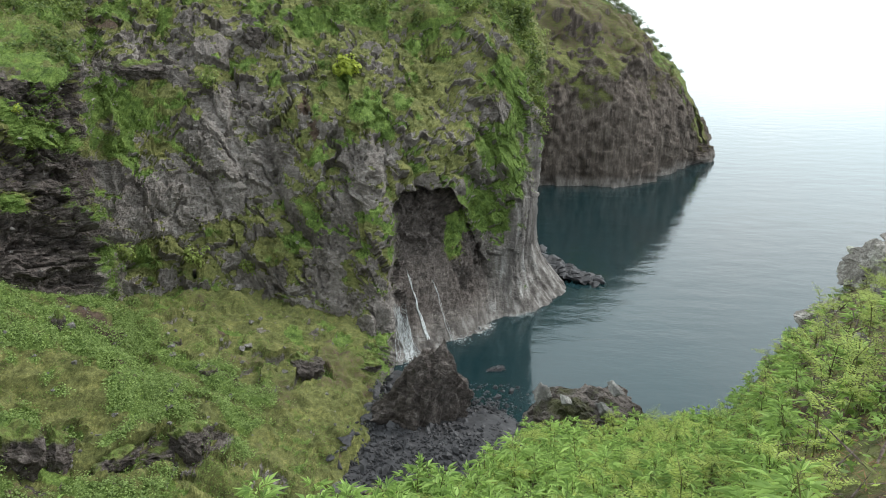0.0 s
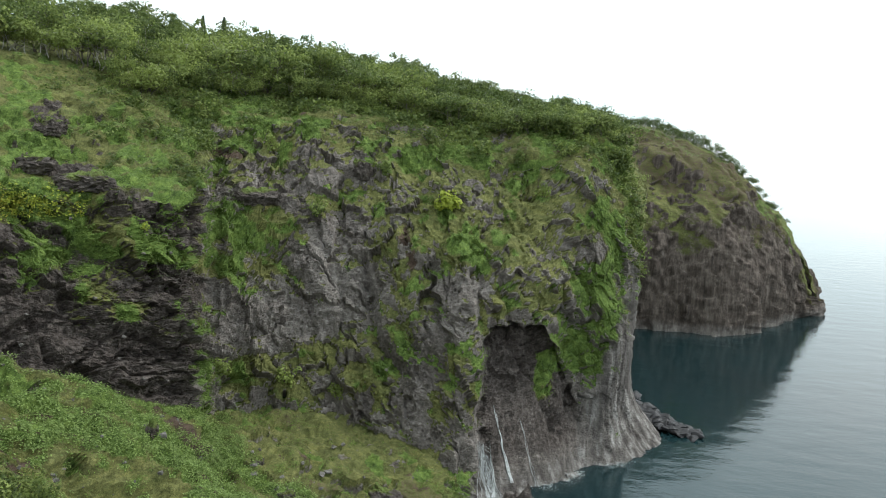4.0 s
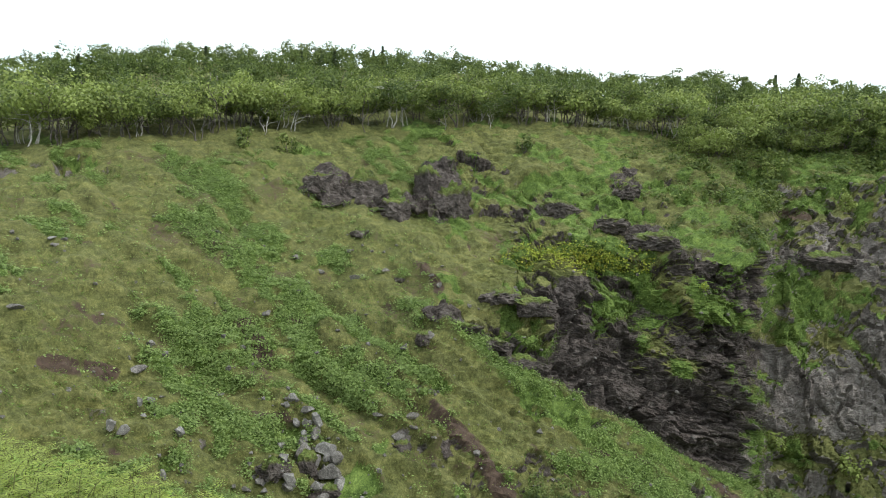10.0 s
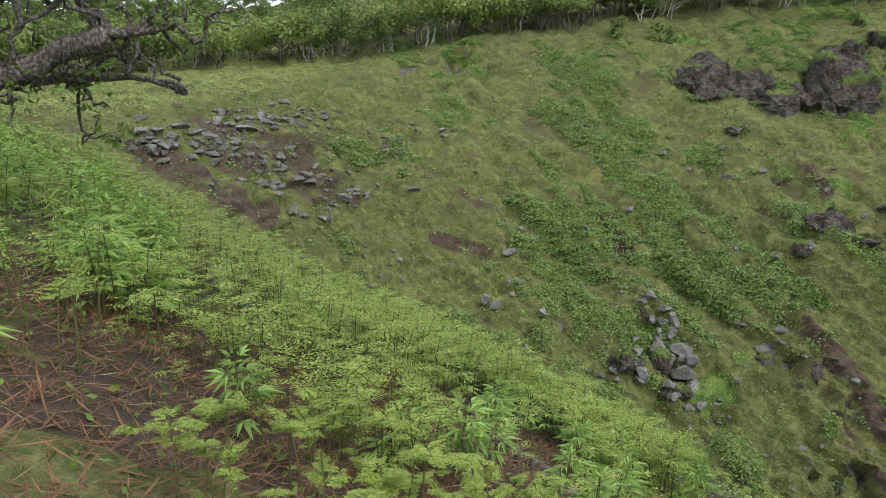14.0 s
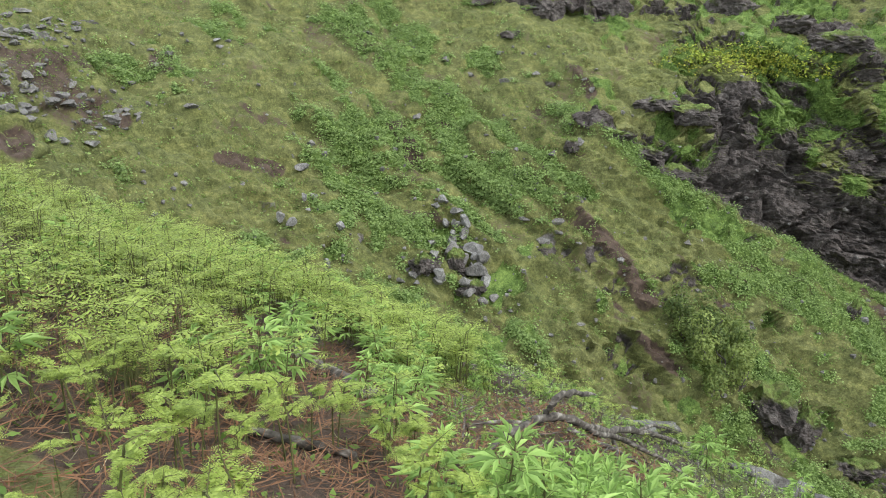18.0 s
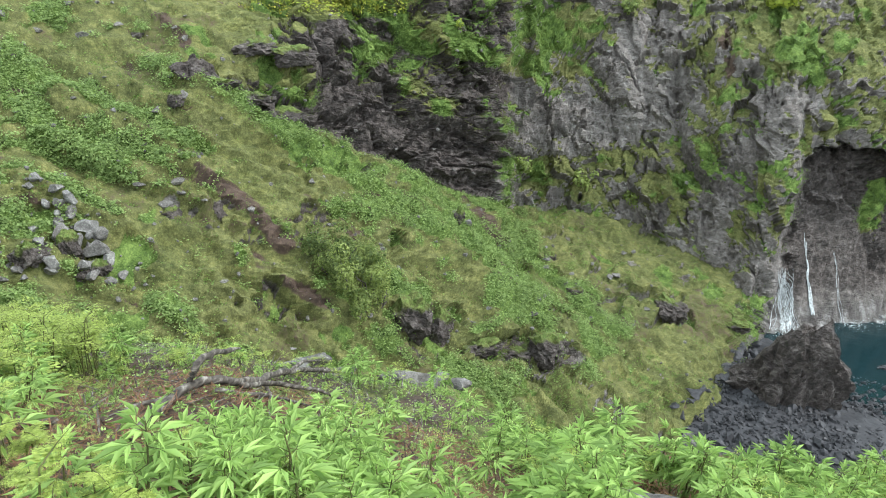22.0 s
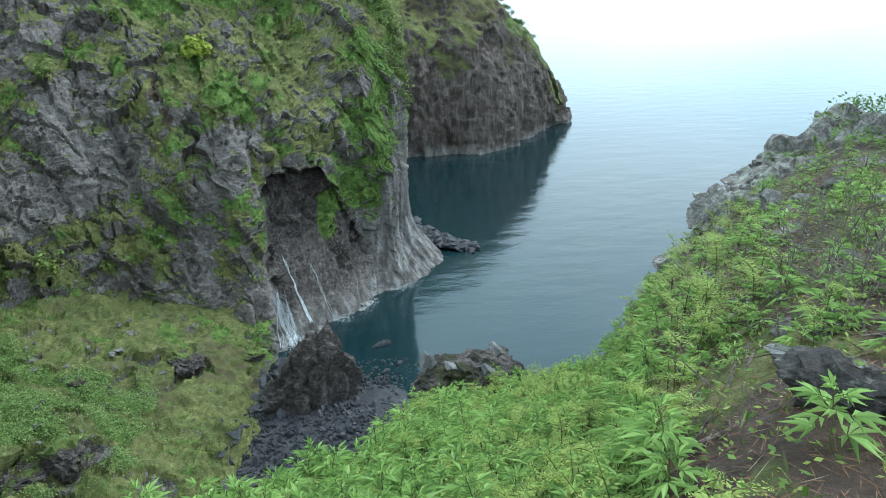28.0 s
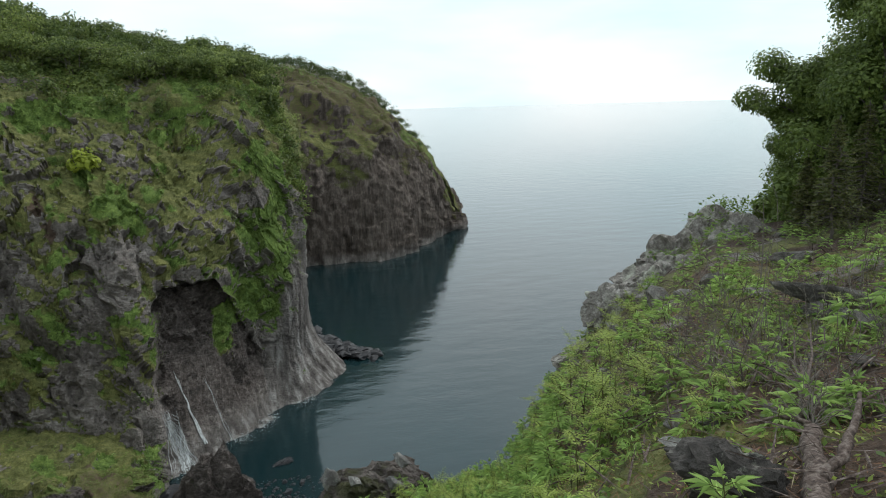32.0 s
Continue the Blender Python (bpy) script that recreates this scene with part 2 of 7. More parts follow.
# ---- meshes from arrays ----
def mesh_of(name, verts, faces, mats, smooth_faces=True, cover=None, mat_index=None, lay=None):
    """A mesh from an array of points and an array of triangles or quads."""
    me = bpy.data.meshes.new(name)
    faces = np.asarray(faces, dtype=np.int32)
    n = faces.shape[1]
    me.vertices.add(len(verts))
    me.vertices.foreach_set("co", np.ascontiguousarray(verts, dtype=np.float32).ravel())
    me.loops.add(faces.size)
    me.loops.foreach_set("vertex_index", faces.ravel())
    me.polygons.add(len(faces))
    me.polygons.foreach_set("loop_start", np.arange(0, faces.size, n, dtype=np.int32))
    me.polygons.foreach_set("use_smooth", np.full(len(faces), smooth_faces))
    for mt in (mats if isinstance(mats, (list, tuple)) else [mats]):
        me.materials.append(mt)
    if mat_index is not None:
        me.polygons.foreach_set("material_index", np.asarray(mat_index, dtype=np.int32))
    if cover is not None:
        me.color_attributes.new("cover", "FLOAT_COLOR", "POINT").data.foreach_set("color", cover.astype(np.float32).ravel())
    if lay is not None:
        me.attributes.new("lay", "FLOAT_VECTOR", "POINT").data.foreach_set("vector", np.ascontiguousarray(lay, dtype=np.float32).ravel())
    me.update(calc_edges=True)
    me.validate()
    return me


def grid_faces(nu, nv, closed=False):
    i = np.arange((nu if closed else nu - 1) * (nv - 1))
    u, v = i // (nv - 1), i % (nv - 1)
    w = (u + 1) % nu
    return np.stack([u * nv + v, w * nv + v, w * nv + v + 1, u * nv + v + 1], 1)


def grid_normals(g):
    n = np.cross(np.gradient(g, axis=0), np.gradient(g, axis=1))
    return n / np.maximum(np.linalg.norm(n, axis=2, keepdims=True), 1e-9)


# ---- the coast: columns of bearing and, for five lines of the land (foot, toe of the rock, brow, wood's edge, far ground), reach and height ----
HILLSIDE = [
    (-125, 40, 42, 60, 42.5, 75, 43, 110, 43.5, 300, 64), (-112, 38, 41.3, 50, 42.3, 70, 43, 110, 44, 280, 66),
    (-104, 40, 37, 50, 40.3, 65, 42.5, 110, 45.3, 270, 67), (-97, 45, 33, 55, 38, 75, 43, 110, 46.7, 260, 69),
    (-91, 50, 29, 65, 36, 85, 43.3, 108, 47.4, 240, 72.5), (-84, 50, 25, 65, 33, 90, 44.5, 108, 50.2, 230, 77),
    (-75, 48, 20, 65, 29, 92, 44.5, 112, 52.9, 220, 81.5), (-65, 46, 14, 66, 26, 98, 44.2, 118, 55.6, 215, 82.5),
]
SEA_CLIFF = [
    (-56, 46, 10, 74, 32.4, 97, 42, 122, 57.2, 210, 81.5), (-51, 46, 8, 76, 30.3, 98, 43, 125, 57.8, 207, 79),
    (-46, 47, 7, 77, 26.4, 93, 41, 127, 57.7, 205, 75), (-40, 48, 6, 80, 20.2, 91, 39, 130, 57, 200, 74),
    (-35, 50, 5.5, 84, 16.2, 92, 38.8, 133, 55.5, 195, 72.5), (-31.8, 52, 5, 87, 14, 94, 38.5, 136, 55.2, 190, 70.5),
    (-30, 52, 4.8, 97, 9.3, 118, 47.5, 137, 55.1, 188, 69),
]
FALLS_CLIFF = [
    (-25, 55, 4, 99, 8.6, 123, 49.5, 138, 54.9, 185, 67), (-20, 58, 3, 98, 8, 124, 49.5, 138, 54.6, 180, 63.5),
    (-14, 65, 2.6, 94, 5.5, 122, 47, 136, 52, 170, 59.5),
    (-12.3, 70, 1.7, 92.5, 4.0, 120.5, 46, 135, 51, 167, 58), (-10.3, 79, 0.7, 90, 2.2, 119, 45, 134, 50.5, 165, 57),
    (-5, 92, -3, 97, 0, 119, 45, 132, 50.3, 160, 53), (-1, 100, -3, 105, 0, 122, 46, 133, 50.0, 158, 52),
    (1.2, 107, -3, 111, 0, 118, 36, 130, 44.2, 150, 48), (2.9, 116, -3, 119, 0, 122, 27, 127, 35.5, 140, 41),
]
BAY = [
    (2.2, 129, -3, 128, 0, 130, 22, 133, 37, 142, 42), (0, 150, -3, 148, 0, 146, 24, 146, 42, 150, 48),
    (-4, 182, -3, 178, 0, 174, 28, 166, 46, 162, 52), (-3, 205, -3, 206, 0, 211, 38, 222, 54, 260, 58),
]
HEADLAND = [
    (3.1, 200, -3, 203, 0, 222, 51, 232, 55.6, 262, 58), (7.4, 201, -3, 204, 0, 226, 44.5, 240, 49, 262, 50),
    (10, 204, -3, 207, 0, 227, 36, 240, 40.5, 258, 41), (12.9, 224, -3, 227, 0, 236, 23, 242, 27.5, 256, 28),
    (14.4, 240, -3, 243, 0, 247, 8, 252, 11.8, 257, 12), (15.6, 256, -3, 257, 0, 258, 0.6, 259, 1, 260, 1.2),
]
HEADLAND_BACK = [
    (14.8, 277, -3, 275, 0, 271, 6, 262, 11.5, 258, 12), (12, 312, -3, 306, 0, 296, 20, 268, 30, 257, 31),
    (6, 342, -3, 335, 0, 320, 30, 285, 50, 263, 52), (-3, 352, -3, 345, 0, 330, 30, 300, 55, 270, 58),
]
COAST = HILLSIDE + SEA_CLIFF + FALLS_CLIFF + BAY + HEADLAND + HEADLAND_BACK


def coast_at(u):
    """The coast's columns at fractional places u, as points (n, 5, 3), on a Catmull-Rom curve."""
    c = np.array(COAST, dtype=float)
    a = np.radians(c[:, 0])
    p = np.stack([np.stack([c[:, 1 + 2 * k] * np.sin(a), c[:, 1 + 2 * k] * np.cos(a), c[:, 2 + 2 * k]], 1) for k in range(5)], 1)
    under = p[:, 0] * (1 - np.minimum(12 / c[:, 1], 0.25))[:, None]
    under[:, 2] = np.minimum(p[:, 0, 2] - 4, p[:, 0, 2] * 0.35 - 3)
    p = np.concatenate([under[:, None], p, ], 1)
    i = np.clip(np.floor(u).astype(int), 0, len(p) - 2)
    t = (u - i)[:, None, None]
    p0, p1, p2, p3 = p[np.maximum(i - 1, 0)], p[i], p[i + 1], p[np.minimum(i + 2, len(p) - 1)]
    q = 0.5 * (2 * p1 + (p2 - p0) * t + (2 * p0 - 5 * p1 + 4 * p2 - p3) * t ** 2 + (3 * p1 - p0 - 3 * p2 + p3) * t ** 3)
    return 0.55 * q + 0.45 * (p1 + (p2 - p1) * t)


def bearing(p):
    return np.degrees(np.arctan2(p[:, 0], p[:, 1]))


def reach(p):
    return np.hypot(p[:, 0], p[:, 1])


def blob(a, z, a0, z0, wa, wz):
    """A soft round patch about bearing a0 and height z0."""
    return np.exp(-((a - a0) / wa) ** 2 - ((z - z0) / wz) ** 2)


def line_of(a, z, width, *knots):
    """A soft band along a line through knots of bearing and rise."""
    out = np.zeros(len(a))
    for (a0, z0), (a1, z1) in zip(knots[:-1], knots[1:]):
        t = np.clip(((a - a0) * (a1 - a0) + (z - z0) * (z1 - z0)) / ((a1 - a0) ** 2 + (z1 - z0) ** 2), 0, 1)
        out = np.maximum(out, np.exp(-((a - a0 - t * (a1 - a0)) ** 2 + (z - z0 - t * (z1 - z0)) ** 2) / width ** 2))
    return out


# turf and bare faces of the cliff: bearing, rise and half-widths in degrees
TURF_PATCHES = [(-26.5, -5.7, 2.2, 1.1), (-29.6, -9.0, 1.0, 1.0), (-26.6, -9.2, 1.3, 0.7), (-17.1, -7.3, 1.0, 1.5), (-15.9, -10.0, 0.7, 0.9), (-13.0, -5.3, 1.5, 1.4),
                (-11.7, -7.8, 1.4, 1.3), (-5.6, -5.3, 2.6, 2.4), (-7.6, -11.4, 0.8, 1.2), (-4.2, -10.6, 1.6, 1.0), (-20.3, -16.2, 1.3, 0.7), (-17.7, -18.6, 1.6, 1.2),
                (-24.7, -16.2, 1.3, 0.8), (-11.1, -16.0, 0.8, 0.8), (-9.7, -18.9, 0.6, 1.2), (-28.3, -17.0, 1.0, 1.4), (-45.5, -4.6, 6.0, 1.2), (-4.0, -17.0, 0.7, 2.0),
                (-38.5, -10.6, 1.6, 0.9), (-36.2, -12.2, 1.5, 0.8), (-41.5, -8.0, 1.4, 0.8), (-37.0, -7.6, 2.2, 0.8), (-34.5, -14.0, 0.9, 0.8), (-49.5, -8.6, 2.2, 1.1), (-47.4, -9.8, 1.4, 1.2),
                (-22.0, -15.6, 2.4, 1.5), (-27.0, -16.6, 2.0, 1.2), (-15.5, -14.0, 1.0, 1.6), (-18.6, -17.2, 2.0, 1.2), (-12.4, -19.5, 1.0, 1.6), (-24.0, -18.4, 2.2, 0.8), (-13.6, -23.2, 1.6, 1.0)]
BARE_FACES = [(-26.4, -12.3, 2.6, 1.4), (-20.3, -10.8, 2.0, 1.8), (-12.1, -13.5, 1.6, 1.1), (-11.5, -10.3, 1.4, 1.1), (-19.1, -0.8, 0.9, 1.2), (-46.3, -0.3, 1.5, 0.9),
              (-41.0, 1.2, 1.1, 0.8), (-22.6, -2.3, 1.0, 0.8), (-14.0, -17.5, 1.6, 1.6), (-23.0, -8.0, 1.4, 0.9)]


def coast_sheet(u0, u1, step, rows):
    """One stretch of the coast: its points and its cover."""
    us = np.linspace(u0, u1, 400)
    line = coast_at(us)[:, 3]
    s = np.concatenate([[0], np.cumsum(np.linalg.norm(np.diff(line, axis=0), axis=1))])
    nu = int(s[-1] / step) + 2
    u = np.interp(np.linspace(0, s[-1], nu), s, us)
    key = coast_at(u)
    vs = np.concatenate([np.linspace(k - 1, k, n, endpoint=False) for k, n in enumerate(rows)] + [[4.0]])
    k = np.clip(np.floor(vs).astype(int), -1, 3)
    g = key[:, k + 1] + (key[:, k + 2] - key[:, k + 1]) * (vs - k)[None, :, None]
    nv = len(vs)
    nrm = grid_normals(g).reshape(-1, 3)
    p = g.reshape(-1, 3)
    sec = np.tile(vs, nu)
    tt = np.clip(sec - 1, 0, 1)
    belly = 5.0 * np.sin(math.pi * tt ** 1.25) * smooth(-31.2, -29.5, bearing(p)) * (1 - smooth(15, 15.6, bearing(p)))
    p = p - np.stack([p[:, 0], p[:, 1], 0 * tt], 1) / reach(p)[:, None] * belly[:, None]
    az, z = bearing(p), p[:, 2]
    far = smooth(150, 200, reach(p))
    lump = fbm(p / 11.0, 3, 5)
    rocky = smooth(-53, -47, az + 5 * lump) * smooth(0.97, 1.03, sec) * (1 - smooth(1.9, 2.2, sec))
    upper = smooth(1.95, 2.1, sec) * (1 - smooth(2.75, 2.95, sec))
    ragged = fbm(p / 5.0, 3, 45)
    rocky = np.maximum(rocky, upper * smooth(0.0, 0.25, lump + 0.20 * smooth(-56, -36, az) + 0.22 * smooth(-36, -31, az) - 0.10 - 0.25 * smooth(2.7, 3.0, sec) + 0.5 * ragged * smooth(-40, -30, az)))
    rocky = np.maximum(rocky, smooth(-11.2, -9.4, az) * (1 - smooth(0.98, 1.0, sec)))
    washed = smooth(-9.6, -8.6, az) * (1 - smooth(2.0, 3.5, z))
    rocky = np.maximum(np.maximum(rocky, washed), far * (1 - smooth(1.5, 2.0, sec + 0.5 * lump)))
    el = np.degrees(np.arctan2(z - EYE_Z, reach(p)))
    rocky = np.maximum(rocky, smooth(0.4, 0.6, blob(az, el, -40.5, 1.6, 2.6, 1.5) + blob(az, el, -47.5, -0.5, 3.4, 1.6)) * 0.9)
    rocky = np.maximum(rocky, smooth(0.45, 0.6, blob(az, el, -30.8, -31.4, 3.8, 1.0) + blob(az, el, -37.3, -30.3, 2.2, 2.0) + blob(az, el, -24.5, -31.6, 1.6, 1.0)))
    crag_a = smooth(0.42, 0.58, blob(az, el, -63.6, 0.9, 3.2, 1.9) + blob(az, el, -56.0, 0.7, 2.9, 2.5) + 0.5 * blob(az, el, -60.0, -1.2, 2.0, 0.9) + 0.30 * ragged) * (sec < 3.2) * (sec > 1.0)
    crag_b = smooth(0.35, 0.55, line_of(az, el, 0.9, (-55.6, -9.3), (-52.9, -9.8), (-50.8, -11.2), (-46.0, -13.4)) + 0.4 * ragged)
    rocky = np.maximum(rocky, np.maximum(crag_a, crag_b * (sec < 1.1) * 0.95))
    outcrop = smooth(0.30, 0.42, fbm(p / 4.0, 3, 44) - 0.05 + 0.13 * smooth(-36, -24, az)) * (1 - smooth(0.9, 1.0, sec)) * 0.8
    rocky = np.maximum(rocky, outcrop * smooth(-100, -60, az))
    flute = smooth(-9.6, -8.4, az) * (1 - smooth(-4, 6, z - 5.5 - 15 * smooth(-0.6, 1.9, az) - 5 * blob(az, z, -6, 10, 2.6, 40) + 7 * fbm(p / 7.0, 2, 8))) * (1 - smooth(2.0, 2.2, sec)) * (1 - far)
    # relief: beds that dip to the east in the near buttress, steep joints in the cliff beyond
    firm = rocky * (1 - 0.8 * flute) * (1 - 0.45 * far) * (1 - 0.55 * (1 - smooth(0.9, 1.05, sec))) * (1 - 0.35 * smooth(2.0, 2.1, sec))
    butt = 1 - smooth(-32.5, -30.5, az)
    dip = p[:, 2] + 0.42 * p[:, 0]
    gully = np.stack([p[:, 0] + 0.25 * p[:, 2], p[:, 1], p[:, 2] * 0.28], 1)
    d = -0.6 * firm + firm * (1.5 * (0.36 - np.abs(fbm(gully / 13.0, 2, 2))) * 2 + 0.7 * fbm(p / 7.0, 2, 4))
    bed = (dip + 4.0 * vnoise(p / 10.0, 15) + 0.8 * vnoise(p / 2.5, 17)) / 3.6
    bed2 = (dip + 2.0 * vnoise(p / 6.0, 18) + 0.5 * vnoise(p / 1.6, 19)) / 1.25
    d += firm * (1 - 0.6 * far) * (0.35 + 0.65 * butt) * (bed - np.floor(bed) - 0.5) * smooth(-0.45, 0.1, vnoise(p / 7.0, 16))
    d += firm * (1 - 0.7 * far) * (0.14 + 0.14 * butt) * (bed2 - np.floor(bed2) - 0.5) * smooth(-0.3, 0.2, vnoise(p / 4.0, 20))
    warp = 0.3 * np.stack([vnoise(p / 2.2, 3), vnoise(p / 2.2, 4), vnoise(p / 2.2, 6)], 1)
    east = np.where(butt > 0.5, p[:, 0] * 0.55, p[:, 0] + 0.3 * p[:, 2])
    rise = np.where(butt > 0.5, dip * 1.35, p[:, 2] * 0.55 + 0.2 * p[:, 0])
    tilt = np.stack([east, p[:, 1] * 0.8, rise], 1)
    gap, cid, slant = cells(tilt / 4.2 + warp, 11)
    d += firm * ((0.95 + 0.7 * butt) * (cid - 0.5) + (1.4 + 0.5 * butt) * slant - (0.2 + 0.5 * butt) * (1 - smooth(0.0, 0.06, gap)))
    gap, cid, slant = cells(tilt / 1.5 + 1.4 * warp, 23)
    d += firm * (0.26 * (cid - 0.5) + 0.50 * slant)
    gap, cid, slant = cells(tilt / 0.62 + 2.5 * warp, 29)
    d += firm * (1 - far) * (0.08 * (cid - 0.5) + 0.20 * slant)
    crack = np.abs(fbm(tilt / 3.2 + 0.6 * warp, 2, 46))
    crack2 = np.abs(fbm(tilt / 1.3 + warp + 9, 2, 47))
    d -= firm * (1 - 0.85 * far) * (0.9 * (1 - smooth(0.0, 0.10, crack)) * smooth(-0.3, 0.2, vnoise(p / 6.0, 48)) + 0.20 * (1 - smooth(0.0, 0.12, crack2)))
    clefts = (line_of(az, el, 0.45, (-18.9, -8.0), (-18.2, -11.8), (-17.5, -15.0), (-15.6, -16.8)) + line_of(az, el, 0.6, (-31.3, -5.0), (-30.7, -9.0), (-31.2, -14.5), (-29.4, -17.3))
              + 0.7 * line_of(az, el, 0.3, (-40.2, -7.5), (-40.4, -11.6)) + 0.8 * line_of(az, el, 0.35, (-45.7, -8.5), (-45.6, -10.2)) + 0.6 * line_of(az, el, 0.35, (-9.4, -11.0), (-8.7, -15.0)))
    d -= 1.8 * firm * np.clip(clefts, 0, 1.2)
    gap, cid, slant = cells(np.stack([p[:, 0], p[:, 1], p[:, 2] * 0.4 - 0.3 * p[:, 0]], 1) / 11.0 + 0.5 * warp, 37)
    d += far * rocky * (1.0 * (cid - 0.5) + 2.2 * slant)
    ribs = np.stack([p[:, 0] * 0.55, p[:, 1] * 0.55, p[:, 2] * 0.05], 1)
    d += np.maximum(flute, 0.16 * far * rocky) * (0.9 * (0.45 - np.abs(fbm(ribs, 3, 31))) + 1.6 * fbm(ribs / 4.0, 3, 33)) + far * rocky * 4.5 * (0.4 - np.abs(fbm(ribs / 9.0, 3, 35)))
    rill = np.stack([p[:, 0] * 0.55 + p[:, 2] * 0.45, p[:, 1] * 0.5, p[:, 2] * 0.25], 1)
    spur = line_of(az, el, 2.4, (-55.8, -9.1), (-46.4, -13.5), (-40.3, -17.1), (-37.3, -22.4), (-31.6, -27.8), (-26.2, -30.6)) * (1 - smooth(0.9, 1.0, sec))
    d += (1 - rocky) * (2.0 * spur + 0.9 * fbm(p / 6.0, 4, 40) + 0.75 * np.abs(fbm(rill / 1.6, 3, 42)) + 0.45 * np.abs(vnoise(np.stack([p[:, 0] / 3, p[:, 1] / 3, p[:, 2] / 0.8], 1), 41)) + 0.34 * fbm(p / 0.9, 2, 43))
    along, cross = az - 0.8 * el, el + 0.62 * az - 0.004 * np.minimum(az + 60, 0) ** 2
    furrow = np.stack([cross / 2.3 + 0.25 * vnoise(p / 5.0, 49), along / 17.0, 0 * az], 1)
    ridged = 0.42 - np.abs(fbm(furrow, 2, 50))
    fine_ridged = 0.42 - np.abs(fbm(furrow * [2.7, 3.2, 1] + 5, 2, 51))
    grassy = (1 - rocky) * smooth(-96, -82, az) * (1 - smooth(2.2, 2.8, sec))
    d += grassy * (1.6 * ridged + 0.6 * fine_ridged)
    p = p + nrm * np.where(np.isfinite(d), d, 0)[:, None] * SIGN
    proud = -np.stack([np.sin(np.radians(az)), np.cos(np.radians(az)), np.zeros(len(az))], 1)
    p = p + proud * (2.4 * crag_a + 1.2 * crag_b)[:, None]
    # the cave behind the falls, and the undercut that runs below its lip
    wob = 0.55 * fbm(p / 4.0, 3, 52)
    lip = np.interp(az, (-9.4, -8.4, -4.6, -3.2, -1.6, -0.4), (16.0, 21.2, 21.6, 18.0, 12.5, 7.5)) + 0.9 * fbm(p / 2.5, 3, 53)
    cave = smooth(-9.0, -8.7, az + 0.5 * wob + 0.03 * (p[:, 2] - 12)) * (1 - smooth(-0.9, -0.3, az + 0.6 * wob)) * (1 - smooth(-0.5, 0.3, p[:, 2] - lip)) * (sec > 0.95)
    out = np.stack([np.sin(np.radians(az)), np.cos(np.radians(az)), np.zeros(len(az))], 1)
    p = p + out * (cave * (0.6 + 3.4 * smooth(2, 17, p[:, 2]) * (1 - 0.5 * smooth(-4.5, -2.0, az))))[:, None]
    skirt = smooth(-9, -7, az) * (1 - smooth(4, 6, az)) * (sec > 0.2) * (sec < 2.2) * np.clip(1 - p[:, 2] / 9.0, 0, 1.3) ** 2 * (1 - far)
    p = p - out * (skirt * 2.6)[:, None]
    p[:, 0] += skirt * 5.0 * smooth(0, 2.5, az)
    overhang = smooth(-48, -44, az) * (1 - smooth(-33, -31, az)) * smooth(0.98, 1.02, sec) * (1 - smooth(1.2, 1.45, sec))
    p = p + out * (overhang * 1.6)[:, None]
    g2 = p.reshape(nu, nv, 3)
    up = np.clip(grid_normals(g2).reshape(-1, 3)[:, 2] * SIGN, -0.6, 1)
    # cover
    patch = 0.7 * fbm(p / 8.5, 4, 60) + 0.5 * fbm(p / 2.4, 3, 61)
    el = np.degrees(np.arctan2(p[:, 2] - EYE_Z, reach(p)))
    az = bearing(p)
    turf = sum(blob(az, el, *q) for q in TURF_PATCHES) + line_of(az, el, 0.55, (-39.9, -12.3), (-37.5, -14.0), (-35.2, -14.9)) + line_of(az, el, 0.9, (-52.8, -7.5), (-49.5, -9.0), (-46.1, -11.6)) \
        + line_of(az, el, 0.9, (-39.5, -6.0), (-36.0, -7.0), (-31.6, -8.4)) + line_of(az, el, 0.22, (-9.1, -11.4), (-8.5, -14.8), (-7.2, -19.3))
    bare_rock = sum(blob(az, el, *q) for q in BARE_FACES) + line_of(az, el, 0.7, (-29.7, -3.4), (-26.8, -3.0), (-24.4, -4.1)) + line_of(az, el, 0.7, (-42.9, -1.2), (-40.4, -1.8), (-36.6, -3.0), (-34.7, -3.6)) \
        + line_of(az, el, 0.5, (-35.4, -4.9), (-32.7, -6.6), (-31.3, -7.7))
    veg = smooth(0.46, 0.60, 0.55 * np.clip(turf, 0, 1) * (1 - far) - 0.6 * np.clip(bare_rock, 0, 1) * (1 - far) + 0.03 + 0.62 * up + 0.75 * (patch + 0.36 + 0.08 * smooth(14, 30, z)) + 0.13 * smooth(16, 46, z) - 0.25 * (1 - smooth(4, 14, z)) * smooth(-20, -12, az))
    veg *= 1 - 0.9 * np.maximum(flute * (1 - 0.5 * smooth(0.1, 0.4, fbm(p / 3.0, 3, 66))), far * (1 - smooth(20, 40, z + 10 * patch)))
    veg *= 1 - washed
    veg *= 1 - np.clip(overhang + cave * (1 - 0.9 * smooth(0.25, 0.5, blob(az, el, -3.4, -17.5, 1.2, 2.6) + 0.5 * patch)), 0, 1)
    face = smooth(-57, -54, az) * (1 - smooth(-31.8, -30.5, az)) * (sec < 1.9) * (sec > 1)
    veg *= 1 - 0.65 * face * smooth(-0.55, 0.1, -fbm(p / 3.0, 3, 63)) * (1 - smooth(0.3, 0.6, turf))
    veg = np.clip(veg * (1 - 0.85 * np.maximum(crag_a, crag_b)), 0, 1)
